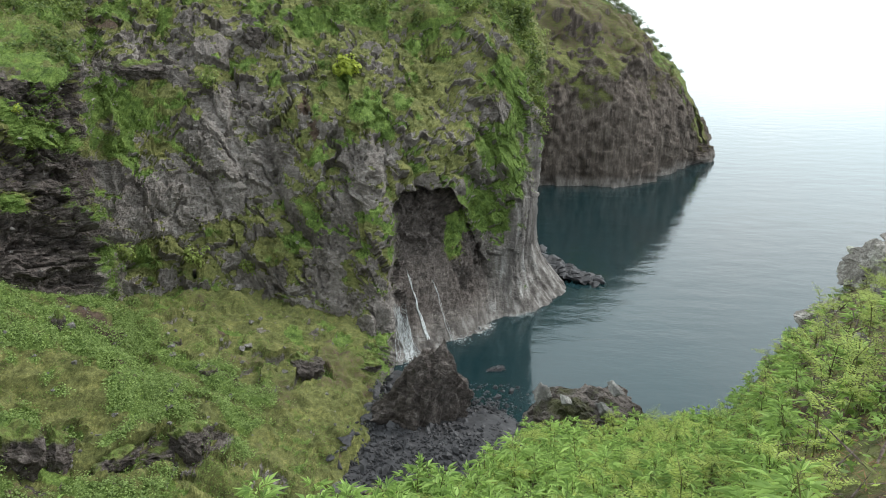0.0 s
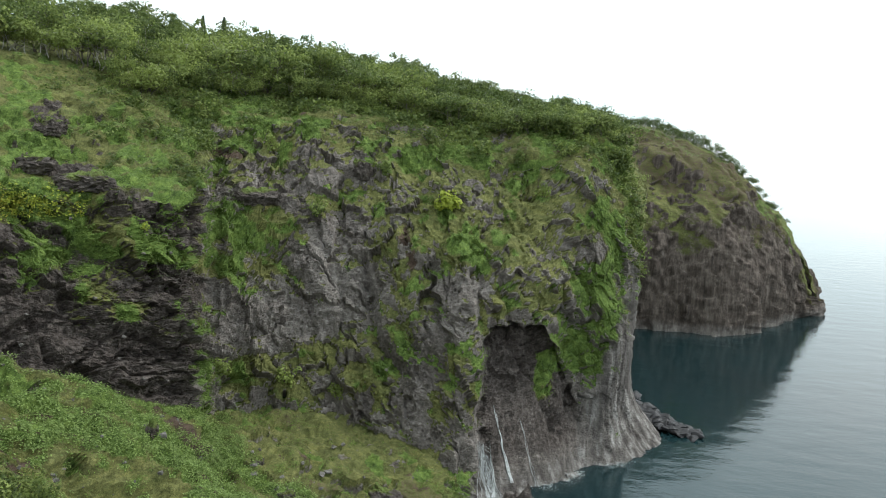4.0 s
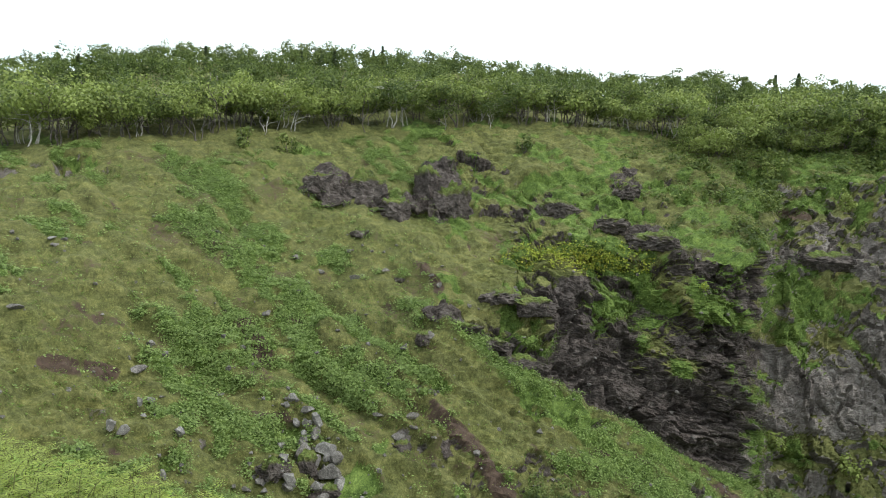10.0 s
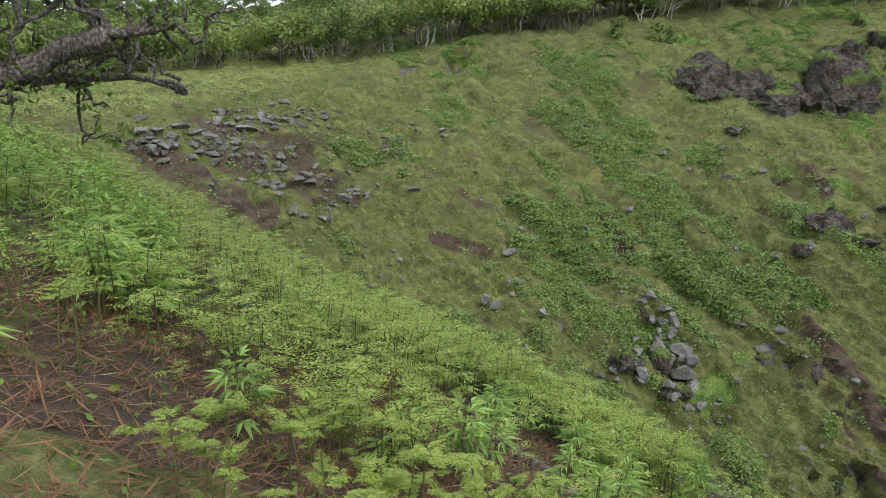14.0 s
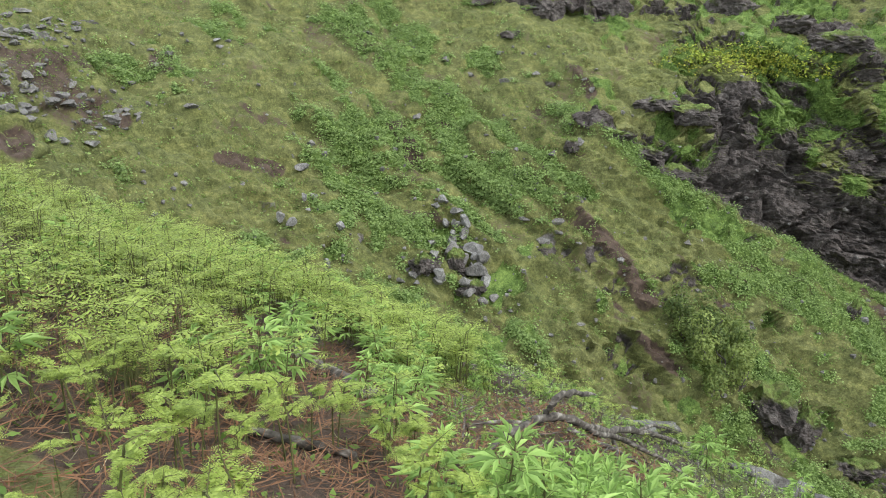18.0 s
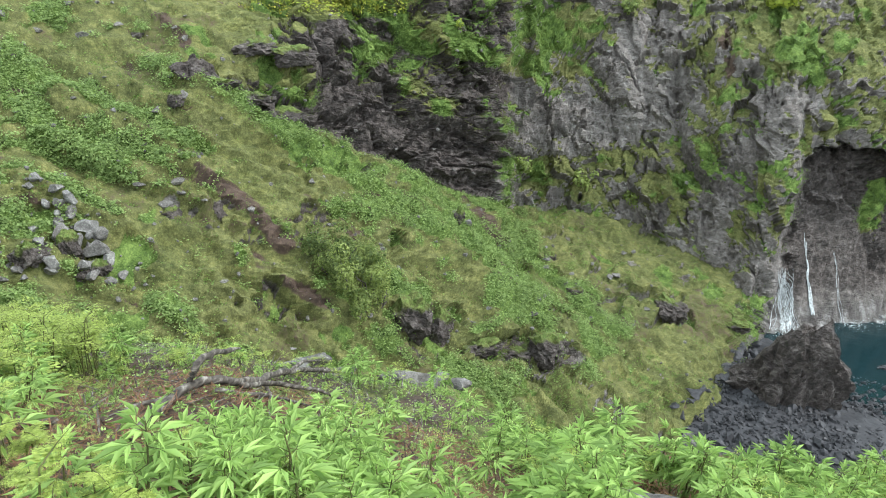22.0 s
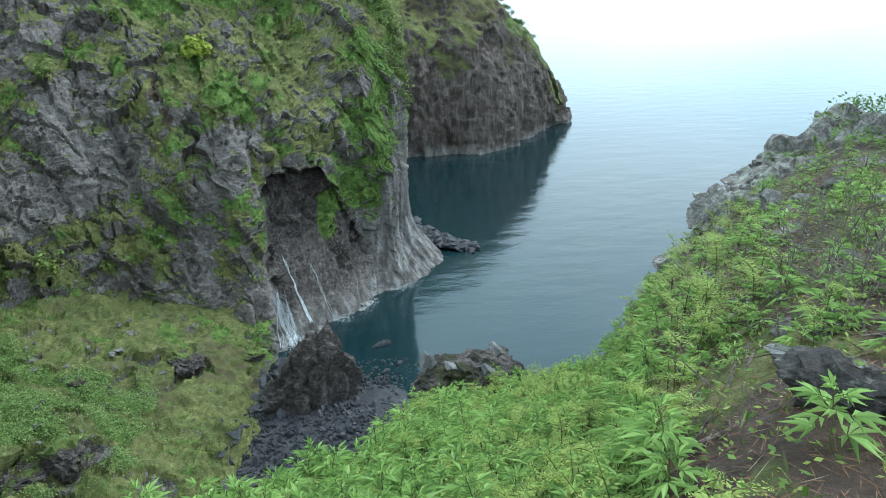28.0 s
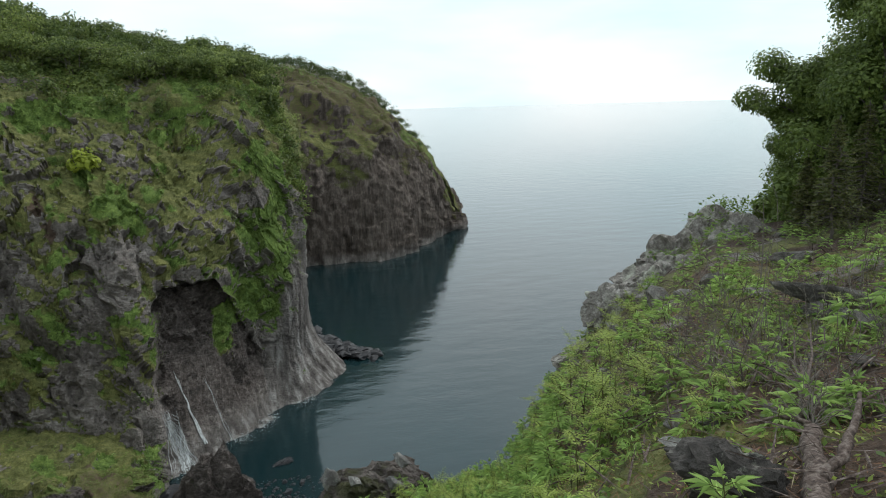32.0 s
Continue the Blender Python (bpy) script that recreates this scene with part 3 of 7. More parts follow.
    rill_cut = line_of(az, el, 0.55, (-16.6, -3.6), (-15.4, -7.0), (-14.3, -9.8)) * smooth(-0.4, 0.1, fbm(p / 2.0, 3, 64)) + 0.8 * line_of(az, el, 0.5, (-30.2, -0.3), (-28.4, -0.4))
    rock = np.clip(rocky * (1 - veg) * (1 - 0.75 * rill_cut), 0, 1)
    herbs = 0.5 * fbm(p / 9.0, 4, 70) + 0.35 * fbm(rill / 2.6, 3, 71) + 0.55 * fbm(furrow * [1.6, 1.0, 1.0] + 3, 3, 73)
    lush = np.where(rocky > 0.4, smooth(-0.2, 0.25, patch) * (1 - 0.6 * far),
                    0.75 * smooth(0.05, 0.4, herbs + 0.30 * vnoise(p / 1.3, 72) + 0.12 * smooth(-60, -30, az)) * smooth(-100, -88, az) * (1 - smooth(3.0, 3.2, sec)) * (1 - 0.45 * smooth(-36, -26, az)))
    lush = np.clip(lush + (1 - rocky) * 0.38 * smooth(2.0, 2.3, sec) * smooth(-50, -36, az), 0, 1)
    band = line_of(az, el, 1.7, (-53, -9.6), (-46.5, -15.2), (-40, -19.6), (-34, -23.2), (-28, -27.2), (-22, -30.0)) + 0.7 * line_of(az, el, 1.0, (-33.0, -21.5), (-27, -25), (-21, -28))
    lush = np.clip(lush + (1 - rocky) * 0.75 * band * smooth(-0.35, 0.15, fbm(furrow * [1.8, 2.2, 1.0] + 8, 3, 74)) * (sec < 1.1), 0, 1)
    scree = smooth(0.3, 0.7, blob(az, el, -99, -4.6, 8, 3.0) + 0.5 * blob(az, el, -93, -9, 4, 3)) * smooth(-0.25, 0.2, fbm(p / 3.0, 3, 82))
    def scar(a0, e0, a1, e1, w):
        return line_of(az, el, w, (a0, e0), (a1, e1))
    scars = (scar(-55.6, -16, -53, -19, 0.5) + scar(-53.4, -18.2, -49.5, -22.4, 0.8) + scar(-52.5, -23, -46.5, -27.5, 0.45) + scar(-34.0, -19.2, -30.5, -23, 0.6)
             + scar(-70.5, -10, -69.0, -12.5, 0.7) + scar(-93.5, -7.0, -91, -8.5, 1.0) + scar(-84, -12, -80, -13, 0.6) + scar(-107.3, -4.0, -104, -6.1, 0.9) + scar(-104, -6.1, -97.4, -10, 1.0) + scar(-88.4, -4.8, -87.4, -4.9, 0.7) + scar(-104.3, -1.95, -98.1, -1.05, 0.22) + scar(-57, -5.2, -55.5, -7, 0.5))
    earth = np.maximum(np.clip(1.2 * scars * (0.8 + fbm(p / 1.5, 2, 83)), 0, 0.95), 0.45 * smooth(0.34, 0.5, fbm(p / 5.0, 3, 80)))
    earth = np.maximum(np.maximum(earth, 0.8 * scree) * (1 - rocky) * (sec < 2.6), 0.50 * far * smooth(1.45, 1.9, sec + 0.3 * patch) * (1 - smooth(2.9, 3.1, sec)))
    # dark basalt of the near buttress and the crags, with random patches beyond
    dark_rock = smooth(-58, -54, az) * (1 - smooth(-31.8, -30.5, az + 0.8 * patch)) + crag_a + crag_b + 0.35 * smooth(0.0, 0.4, fbm(p / 14.0, 3, 88))
    dark_rock = np.clip(dark_rock, 0, 1) * (1 - far) * (1 - flute) * smooth(0.1, 0.3, rocky)
    # the cave's recess is coloured as dark, from a few metres up
    dark_rock = np.maximum(dark_rock, 0.95 * cave * smooth(1.5, 5, p[:, 2]))
    pale = np.clip(flute * (1 - 0.9 * cave) + 0.8 * (1 - smooth(1.0, 3.2, z)) * smooth(-12, -9, az) - 0.95 * far, -1, 1) - dark_rock
    runnel = smooth(0.20, 0.36, -fine_ridged + 0.28 * fbm(p / 1.2, 3, 84)) * smooth(-0.2, 0.3, fbm(p / 6.0, 2, 85))
    earth = np.maximum(earth, 0.62 * grassy * runnel)
    earth = np.maximum(earth, rill_cut * (1 - far))
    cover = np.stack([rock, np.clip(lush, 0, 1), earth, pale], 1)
    lay = np.stack([cross + 0.15 * fbm(p / 2.0, 2, 56), 0.10 * along, 0.03 * reach(p)], 1)
    return g2, cover, rocky.reshape(nu, nv), veg.reshape(nu, nv), lush.reshape(nu, nv), sec.reshape(nu, nv), lay


SIGN = 1.0
sheets = {}
n1, n2 = len(HILLSIDE), len(HILLSIDE + SEA_CLIFF + FALLS_CLIFF)
for name, label, u0, u1, step, rows in (
        ("grass_hillside", "steep grassy hillside with herbs, scattered stones and bare scars", 0, n1 - 0.001, 0.42, (8, 110, 70, 60, 40)),
        ("sea_cliff", "dark weathered rock sea cliff with green ledges and a cave", n1 - 0.12, n2 - 0.9, 0.30, (8, 110, 150, 110, 36)),
        ("headland", "distant dark fluted rock headland over the sea", n2 - 0.95, len(COAST) - 1.001, 0.8, (2, 4, 90, 60, 14))):
    sheet = coast_sheet(u0, u1, step, rows)
    sheets[name] = sheet
    g = sheet[0]
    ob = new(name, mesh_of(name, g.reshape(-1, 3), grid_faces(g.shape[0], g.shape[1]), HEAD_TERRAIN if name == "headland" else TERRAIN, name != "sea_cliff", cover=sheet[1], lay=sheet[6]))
    tagged(ob, label, "cliff" if "hill" not in name else "hillside", kind="structure")

# ---- the ground underfoot: bearing, reach of its edge, fall of the sight line to that edge in degrees ----
EDGE = [(-130, 40, 1.5), (-119, 30, 2.3), (-113, 25, 3.6), (-108, 20, 6.0), (-102, 16, 9.5), (-97, 14, 13), (-91, 12, 16.5), (-84, 11, 19.5),
        (-78, 10, 22), (-70, 9, 25.5), (-63, 8.5, 27.5), (-55, 8, 29), (-49, 8.5, 31), (-43, 9.5, 32.5), (-35, 11, 33), (-28, 7, 37.5),
        (-20, 5.5, 38.5), (-10, 6, 37), (-2.4, 7, 36), (3, 13, 31), (11, 14.5, 29.2), (14, 13.5, 29), (19, 12.5, 28.5), (20.5, 13.5, 25.8),
        (24, 16, 20), (26.5, 17, 17.4), (31.5, 21, 12.2), (35, 24, 9.4), (38, 24, 9.2)]
EDGE_BACK = [(44, 24, 8.2), (50, 30, 4), (70, 45, -3), (110, 70, -3), (160, 80, -3), (200, 70, -2), (230, 40, 1.5)]
_edge = np.array(EDGE + EDGE_BACK, dtype=float)


def edge_at(az):
    a = np.where(az < -130, az + 360, az)
    return np.interp(a, _edge[:, 0], _edge[:, 1]), np.interp(a, _edge[:, 0], _edge[:, 2])


def ground_z(x, y):
    """Height of the near ground at x, y, out to its edge and over it."""
    x, y = np.asarray(x, float), np.asarray(y, float)
    az, r = np.degrees(np.arctan2(x, y)), np.maximum(np.hypot(x, y) - REACH, 0.02)
    re, fall = edge_at(az)
    he = re * np.tan(np.radians(fall + 1.6 * (1 - smooth(16, 24, np.where(az < -130, 99, az))) * smooth(-118, -100, az)))
    t = r / re
    h = 1.55 + (he - 1.55) * np.minimum(t, 1.0) ** 0.95
    past = np.maximum(r - re, 0)
    h = h + 0.55 * past + 1.15 * np.maximum(past - 1.5, 0) + 0.9 * np.maximum(past - 5, 0)
    p = np.stack([x.ravel(), y.ravel(), np.zeros(x.size)], 1)
    bumps = (0.16 * fbm(p / 1.6, 3, 90) + 0.05 * fbm(p / 0.35, 2, 91)).reshape(x.shape)
    return EYE_Z - h + bumps * smooth(0.5, 3, r)


ga = np.radians(np.arange(-180, 180, 0.75))
gr = np.concatenate([[0.02], np.geomspace(0.4, 14, 110), np.linspace(14.3, 60, 90), [75, 100]])
gx, gy = np.sin(ga)[:, None] * gr[None], np.cos(ga)[:, None] * gr[None]
gz = np.maximum(ground_z(gx, gy), -4)
gp = np.stack([gx, gy, gz], 2)
flat = gp.reshape(-1, 3)
gaz, grr = bearing(flat), reach(flat)
re_, _ = edge_at(gaz)
past_edge = smooth(0.5, 3.0, grr - re_)
stony = np.maximum(0.8 * smooth(0.22, 0.45, fbm(flat / 1.3, 3, 95)) * smooth(18, 26, gaz), past_edge * (0.9 - 0.5 * smooth(24, 30, gaz)))
bare = (0.75 + 0.2 * (gaz < -45)) * smooth(-0.1, 0.2, fbm(flat / 1.1, 3, 96) + 0.1 + 0.25 * (gaz < -45)) * (1 - smooth(9, 14, grr) * (1 - smooth(18, 22, gaz)))
gcov = np.stack([np.clip(stony, 0, 1), np.full(len(flat), 0.2), np.clip(bare, 0, 1), np.zeros(len(flat))], 1)
tagged(new("ground", mesh_of("ground", flat, grid_faces(len(ga), len(gr), True), TERRAIN, cover=gcov)),
       "earthy clifftop ground under ferns and herbs", "ground", kind="structure")

# ---- the sea ----
sr = np.concatenate([[1.0], np.geomspace(20, 4600, 60)])
sa = np.radians(np.arange(0, 360, 3))
sp = np.stack([np.sin(sa)[:, None] * sr, np.cos(sa)[:, None] * sr, np.zeros((len(sa), len(sr)))], 2).reshape(-1, 3)
tagged(new("sea", mesh_of("sea", sp, grid_faces(len(sa), len(sr), True)[:, ::-1], SEA)), "calm blue-green sea under an overcast sky", "sea", kind="structure")

# ---- helpers for things ----
_all = [(sheets[n][0].reshape(-1, 3), grid_normals(sheets[n][0]).reshape(-1, 3) * SIGN) for n in sheets]
COAST_P, COAST_N = np.concatenate([a for a, _ in _all]), np.concatenate([b for _, b in _all])
COAST_AZ, COAST_R = bearing(COAST_P), reach(COAST_P)
COAST_EL = np.degrees(np.arctan2(COAST_P[:, 2] - EYE_Z, COAST_R))


def on_coast(az, el):
    """The first point of the coast along a bearing and a rise, both in degrees."""
    d = (COAST_AZ - az) ** 2 + (COAST_EL - el) ** 2
    near = np.where(d < max(0.1, d.min() * 1.5))[0]
    i = near[np.argmin(COAST_R[near])]
    return COAST_P[i], COAST_N[i]


def place(az, r, z=None):
    """The point at bearing az and reach r; on the near ground where no height is given."""
    x, y = r * math.sin(radians(az)), r * math.cos(radians(az))
    return Vector((x, y, float(ground_z(np.array([x]), np.array([y]))[0]) if z is None else z))


def sight(az, el, r):
    return Vector((r * math.sin(radians(az)), r * math.cos(radians(az)), EYE_Z + r * math.tan(radians(el))))


def part(name, me, parent, label=""):
    ob = new(name, me)
    ob.parent = parent
    return tagged(ob, label)


def joined(pieces):
    """Several (points, faces) as one."""
    vs, fs, n = [], [], 0
    for v, f in pieces:
        vs.append(v)
        fs.append(np.asarray(f) + n)
        n += len(v)
    return np.concatenate(vs), np.concatenate(fs)


def tube(path, radii, sides=6):
    """A tapered tube along a path, as points and quads."""
    p = np.asarray(path, float)
    t = np.gradient(p, axis=0)
    t /= np.maximum(np.linalg.norm(t, axis=1, keepdims=True), 1e-9)
    ref = np.where(np.abs(t[:, 2:3]) > 0.9, [[1.0, 0, 0]], [[0, 0, 1.0]])
    a = np.cross(t, ref)
    a /= np.maximum(np.linalg.norm(a, axis=1, keepdims=True), 1e-9)
    b = np.cross(t, a)
    ang = np.linspace(0, 2 * math.pi, sides, endpoint=False)
    ring = a[:, None] * np.cos(ang)[None, :, None] + b[:, None] * np.sin(ang)[None, :, None]
    v = p[:, None] + ring * np.asarray(radii, float)[:, None, None]
    n = len(p)
    i = np.arange((n - 1) * sides)
    u, w = i // sides, i % sides
    f = np.stack([u * sides + w, u * sides + (w + 1) % sides, (u + 1) * sides + (w + 1) % sides, (u + 1) * sides + w], 1)
    return v.reshape(-1, 3), f


def wander(a, b, n, amount, rng):
    """A path from a to b that strays sideways."""
    a, b = np.asarray(a, float), np.asarray(b, float)
    t = np.linspace(0, 1, n)[:, None]
    off = np.cumsum(rng.normal(0, 1, (n, 3)), 0)
    off = off - off[:1] * (1 - t) - off[-1:] * t
    return a + (b - a) * t + off * amount * np.linalg.norm(b - a) / n ** 0.5


def ico(sub):
    bm = bmesh.new()
    bmesh.ops.create_icosphere(bm, subdivisions=sub, radius=1.0)
    v = np.array([q.co[:] for q in bm.verts])
    f = np.array([[q.index for q in t.verts] for t in bm.faces])
    bm.free()
    return v, f


ICO2, ICO3, ICO4 = ico(2), ico(3), ico(4)


def rock_points(rng, base, cuts=9, rough=0.10, flat=0.75):
    """A broken stone: a ball cut flat by planes, then roughened."""
    v = base[0].copy()
    for _ in range(cuts):
        n = rng.normal(0, 1, 3)
        n /= np.linalg.norm(n)
        d = v @ n
        lim = rng.uniform(0.34, 0.70)
        v -= np.outer(np.maximum(d - lim, 0), n)
    seed = int(rng.integers(1, 9999))
    v *= (1 + rough * fbm(v * 2.2 + seed, 4, seed) + 0.5 * rough * np.abs(fbm(v * 5.0 + seed, 3, seed + 9)))[:, None]
    v *= np.array([1.0, rng.uniform(0.65, 1.0), flat * rng.uniform(0.75, 1.1)])
    return v


def leaves(centres, normals, size, rng, aspect=0.6, fold=0.25, spread=0.7):
    """A folded leaf (two triangles) at each centre, turned at random about its normal."""
    n = len(centres)
    nn = normals + rng.normal(0, spread, (n, 3))
    nn /= np.maximum(np.linalg.norm(nn, axis=1, keepdims=True), 1e-9)
    a = np.cross(nn, rng.normal(0, 1, (n, 3)))
    a /= np.maximum(np.linalg.norm(a, axis=1, keepdims=True), 1e-9)
    b = np.cross(nn, a)
    s = (np.asarray(size) * rng.uniform(0.6, 1.4, n))[:, None]
    v = np.stack([centres - a * s, centres + b * s * aspect - nn * s * fold, centres + a * s, centres - b * s * aspect - nn * s * fold], 1).reshape(-1, 3)
    i = np.arange(n)[:, None] * 4
    f = np.concatenate([i + [0, 1, 2], i + [0, 2, 3]], 0)
    return v, f


# ---- more materials ----
BARK = plain("grey_bark", [(0.3, (0.05, 0.042, 0.036)), (0.6, (0.15, 0.13, 0.115)), (0.8, (0.30, 0.28, 0.25))], 6, 0.9, 0.03, stretch=(1, 1, 0.3))
PALE_BARK = plain("pale_birch_bark", [(0.3, (0.13, 0.12, 0.10)), (0.55, (0.38, 0.36, 0.33)), (0.8, (0.55, 0.53, 0.50))], 3, 0.85, 0.02)
FOREST_LEAF = leaf_material("oak_leaves", (0.040, 0.066, 0.016), (0.30, 0.36, 0.098), 0.16, vary=0.5)
HEAD_LEAF = leaf_material("wind_worn_leaves", (0.035, 0.055, 0.024), (0.10, 0.135, 0.055))
CONIFER_LEAF = leaf_material("fir_needles", (0.020, 0.040, 0.016), (0.075, 0.115, 0.04), glow=0.15)
HERB_LEAF = leaf_material("herb_leaves", (0.042, 0.085, 0.014), (0.19, 0.30, 0.055))
YELLOW_LEAF = leaf_material("yellow_green_leaves", (0.15, 0.20, 0.02), (0.42, 0.47, 0.06))
YELLOW_FLOWER = leaf_material("yellow_flowers", (0.20, 0.20, 0.02), (0.38, 0.35, 0.045))
SLOPE_HERB = leaf_material("slope_herb_leaves", (0.085, 0.135, 0.034), (0.30, 0.405, 0.13))
LEDGE_LEAF = leaf_material("ledge_greens", (0.042, 0.072, 0.014), (0.175, 0.25, 0.055))
LAWN_LEAF = leaf_material("meadow_blades", (0.27, 0.32, 0.085), (0.46, 0.49, 0.17))
GRASS_LEAF = leaf_material("turf_blades", (0.056, 0.068, 0.018), (0.24, 0.255, 0.088))


def stone_material(name, stops, patch=0.0):
    """Weathered stone with grain, pits and lichen, alike at a hand's reach and far off."""
    m, nt, bsdf = material(name)
    wide, mid, fine = noise_at(nt, 1.5, 5), noise_at(nt, 8.0, 6, rough=0.7), noise_at(nt, 40.0, 4, rough=0.7)
    f = maths(nt, "ADD", maths(nt, "MULTIPLY", wide, 0.3), maths(nt, "ADD", maths(nt, "MULTIPLY", mid, 0.45), maths(nt, "MULTIPLY", fine, 0.25)))
    col = ramp(nt, f, stops)
    lichen = maths(nt, "MULTIPLY", maths(nt, "SUBTRACT", mid, 0.64), 9.0, True)
    if patch:
        spot = maths(nt, "ADD", noise_at(nt, patch, 3), maths(nt, "MULTIPLY", maths(nt, "SUBTRACT", mid, 0.5), 0.5))
        lichen = maths(nt, "MULTIPLY", maths(nt, "SUBTRACT", spot, 0.55), 9.0, True)
    nt.links.new(mixed(nt, lichen, col, (0.42, 0.42, 0.35)), bsdf.inputs["Base Color"])
    bsdf.inputs["Roughness"].default_value = 0.92
    bsdf.inputs["Specular IOR Level"].default_value = 0.2
    bump(nt, bsdf, f, 1.0, 0.10)
    return m


STONE = stone_material("lichened_stone", [(0.36, (0.042, 0.037, 0.034)), (0.5, (0.145, 0.134, 0.124)), (0.64, (0.34, 0.32, 0.298))])
PALE_STONE = stone_material("pale_lichened_stone", [(0.32, (0.06, 0.056, 0.054)), (0.5, (0.19, 0.18, 0.17)), (0.66, (0.46, 0.45, 0.41))])
RIDGE_STONE = stone_material("weathered_ridge_stone", [(0.36, (0.06, 0.052, 0.046)), (0.5, (0.22, 0.20, 0.18)), (0.62, (0.48, 0.455, 0.42))], 1.1)
DARK_BOULDER = stone_material("dark_boulder_stone", [(0.34, (0.026, 0.023, 0.021)), (0.52, (0.075, 0.067, 0.062)), (0.68, (0.18, 0.165, 0.15))], 3.4)
DARK_STONE = plain("wet_dark_stone", [(0.3, (0.016, 0.016, 0.018)), (0.6, (0.055, 0.053, 0.056)), (0.85, (0.13, 0.125, 0.125))], 0.9, 0.6, 0.10)
FOAM = plain("sea_foam", [(0.3, (0.35, 0.40, 0.40)), (0.65, (0.70, 0.73, 0.73))], 3, 0.6, 0.02)
FALL_WATER = plain("falling_water", [(0.35, (0.26, 0.27, 0.27)), (0.64, (0.66, 0.68, 0.68))], 2.2, 0.35, 0.05, stretch=(2, 2, 0.25))

# ---- the shore ----
rng = np.random.default_rng(4)
ba, br = np.radians(np.linspace(-24, 8, 130)), np.linspace(50, 93, 150)
bx, by = np.sin(ba)[:, None] * br, np.cos(ba)[:, None] * br
bflat = np.stack([bx.ravel(), by.ravel(), np.zeros(bx.size)], 1)
baz = np.degrees(ba)[:, None] + 0 * br
shore = 79 + 6 * smooth(-2, -7, baz) - 8 * smooth(-1, 4, baz)
bz = 0.115 * (shore - br[None] + 3 * fbm(bflat / 8.0, 3, 6).reshape(bx.shape))
gap, cid, slant = cells(bflat / 0.6, 7)
bz = np.clip(bz, -2, 1.6) - 5 * smooth(-13.5, -16.5, baz + 0.8 * fbm(bflat / 5.0, 2, 8).reshape(bx.shape)) + (0.06 * cid + 0.05 * slant).reshape(bx.shape)
bp = np.stack([bx, by, bz], 2)
tagged(new("beach", mesh_of("beach", bp.reshape(-1, 3), grid_faces(*bx.shape)[:, ::-1], DARK_STONE)), "dark cobble beach in a cove below the cliff", "beach", kind="structure")

v, f = ICO2
pieces = []
protos = [rock_points(rng, (ico(1)), 6, 0.12) for _ in range(6)]
f1 = ico(1)[1]
for i in range(4200):
    a, r = rng.uniform(-15, 3), rng.uniform(60, 84)
    s = 0.10 + 0.30 * rng.random() ** 2.2 + (0.45 if rng.random() < 0.035 else 0)
    x, y = r * math.sin(radians(a)), r * math.cos(radians(a))
    sh = 79 + 6 * smooth(-2, -7, np.array(a)) - 8 * smooth(-1, 4, np.array(a))
    z = min(max(-0.2, 0.115 * (sh - r)), 1.6) + 0.10
    turn = np.linalg.qr(rng.normal(0, 1, (3, 3)))[0]
    q = (protos[i % 6] * s) @ turn
    c, d = math.cos(i), math.sin(i)
    pieces.append((np.stack([q[:, 0] * c - q[:, 1] * d + x, q[:, 0] * d + q[:, 1] * c + y, q[:, 2] + z], 1), f1))
v, f = joined(pieces)
tagged(new("cobbles", mesh_of("cobbles", v, f, DARK_STONE, False)), "dark sea-worn cobbles on the beach", "stones", kind="stuff")

# stones that things are copied from
STONES = [mesh_of("stone", rock_points(rng, ICO3, 10, 0.13), ICO3[1], STONE, False) for _ in range(6)]
PALES = [mesh_of("stone", rock_points(rng, ICO3, 10, 0.13), ICO3[1], PALE_STONE, False) for _ in range(4)]
NEAR_STONES = [mesh_of("stone", rock_points(rng, ICO4, 9, 0.24), ICO4[1], STONE, True) for _ in range(6)]
NEAR_PALES = [mesh_of("stone", rock_points(rng, ICO4, 9, 0.24), ICO4[1], PALE_STONE, True) for _ in range(4)]
DARKS = [mesh_of("stone", rock_points(rng, ICO3, 9, 0.16), ICO3[1], DARK_STONE, False) for _ in range(4)]


def boulder(at, size, kind, label, group, rng, squash=(1, 1, 1), sink=0.3, name="boulder"):
    ob = new(name, kind[int(rng.integers(len(kind)))])
    ob.matrix_world = Matrix.Translation(Vector(at) + Vector((0, 0, size * (0.6 - sink) * squash[2]))) @ pose(0, 0, 0, rng.uniform(-15, 15), rng.uniform(-15, 15), rng.uniform(0, 360)) @ Matrix.Diagonal((size * squash[0], size * squash[1], size * squash[2], 1))
    return tagged(ob, label, "rock", group)


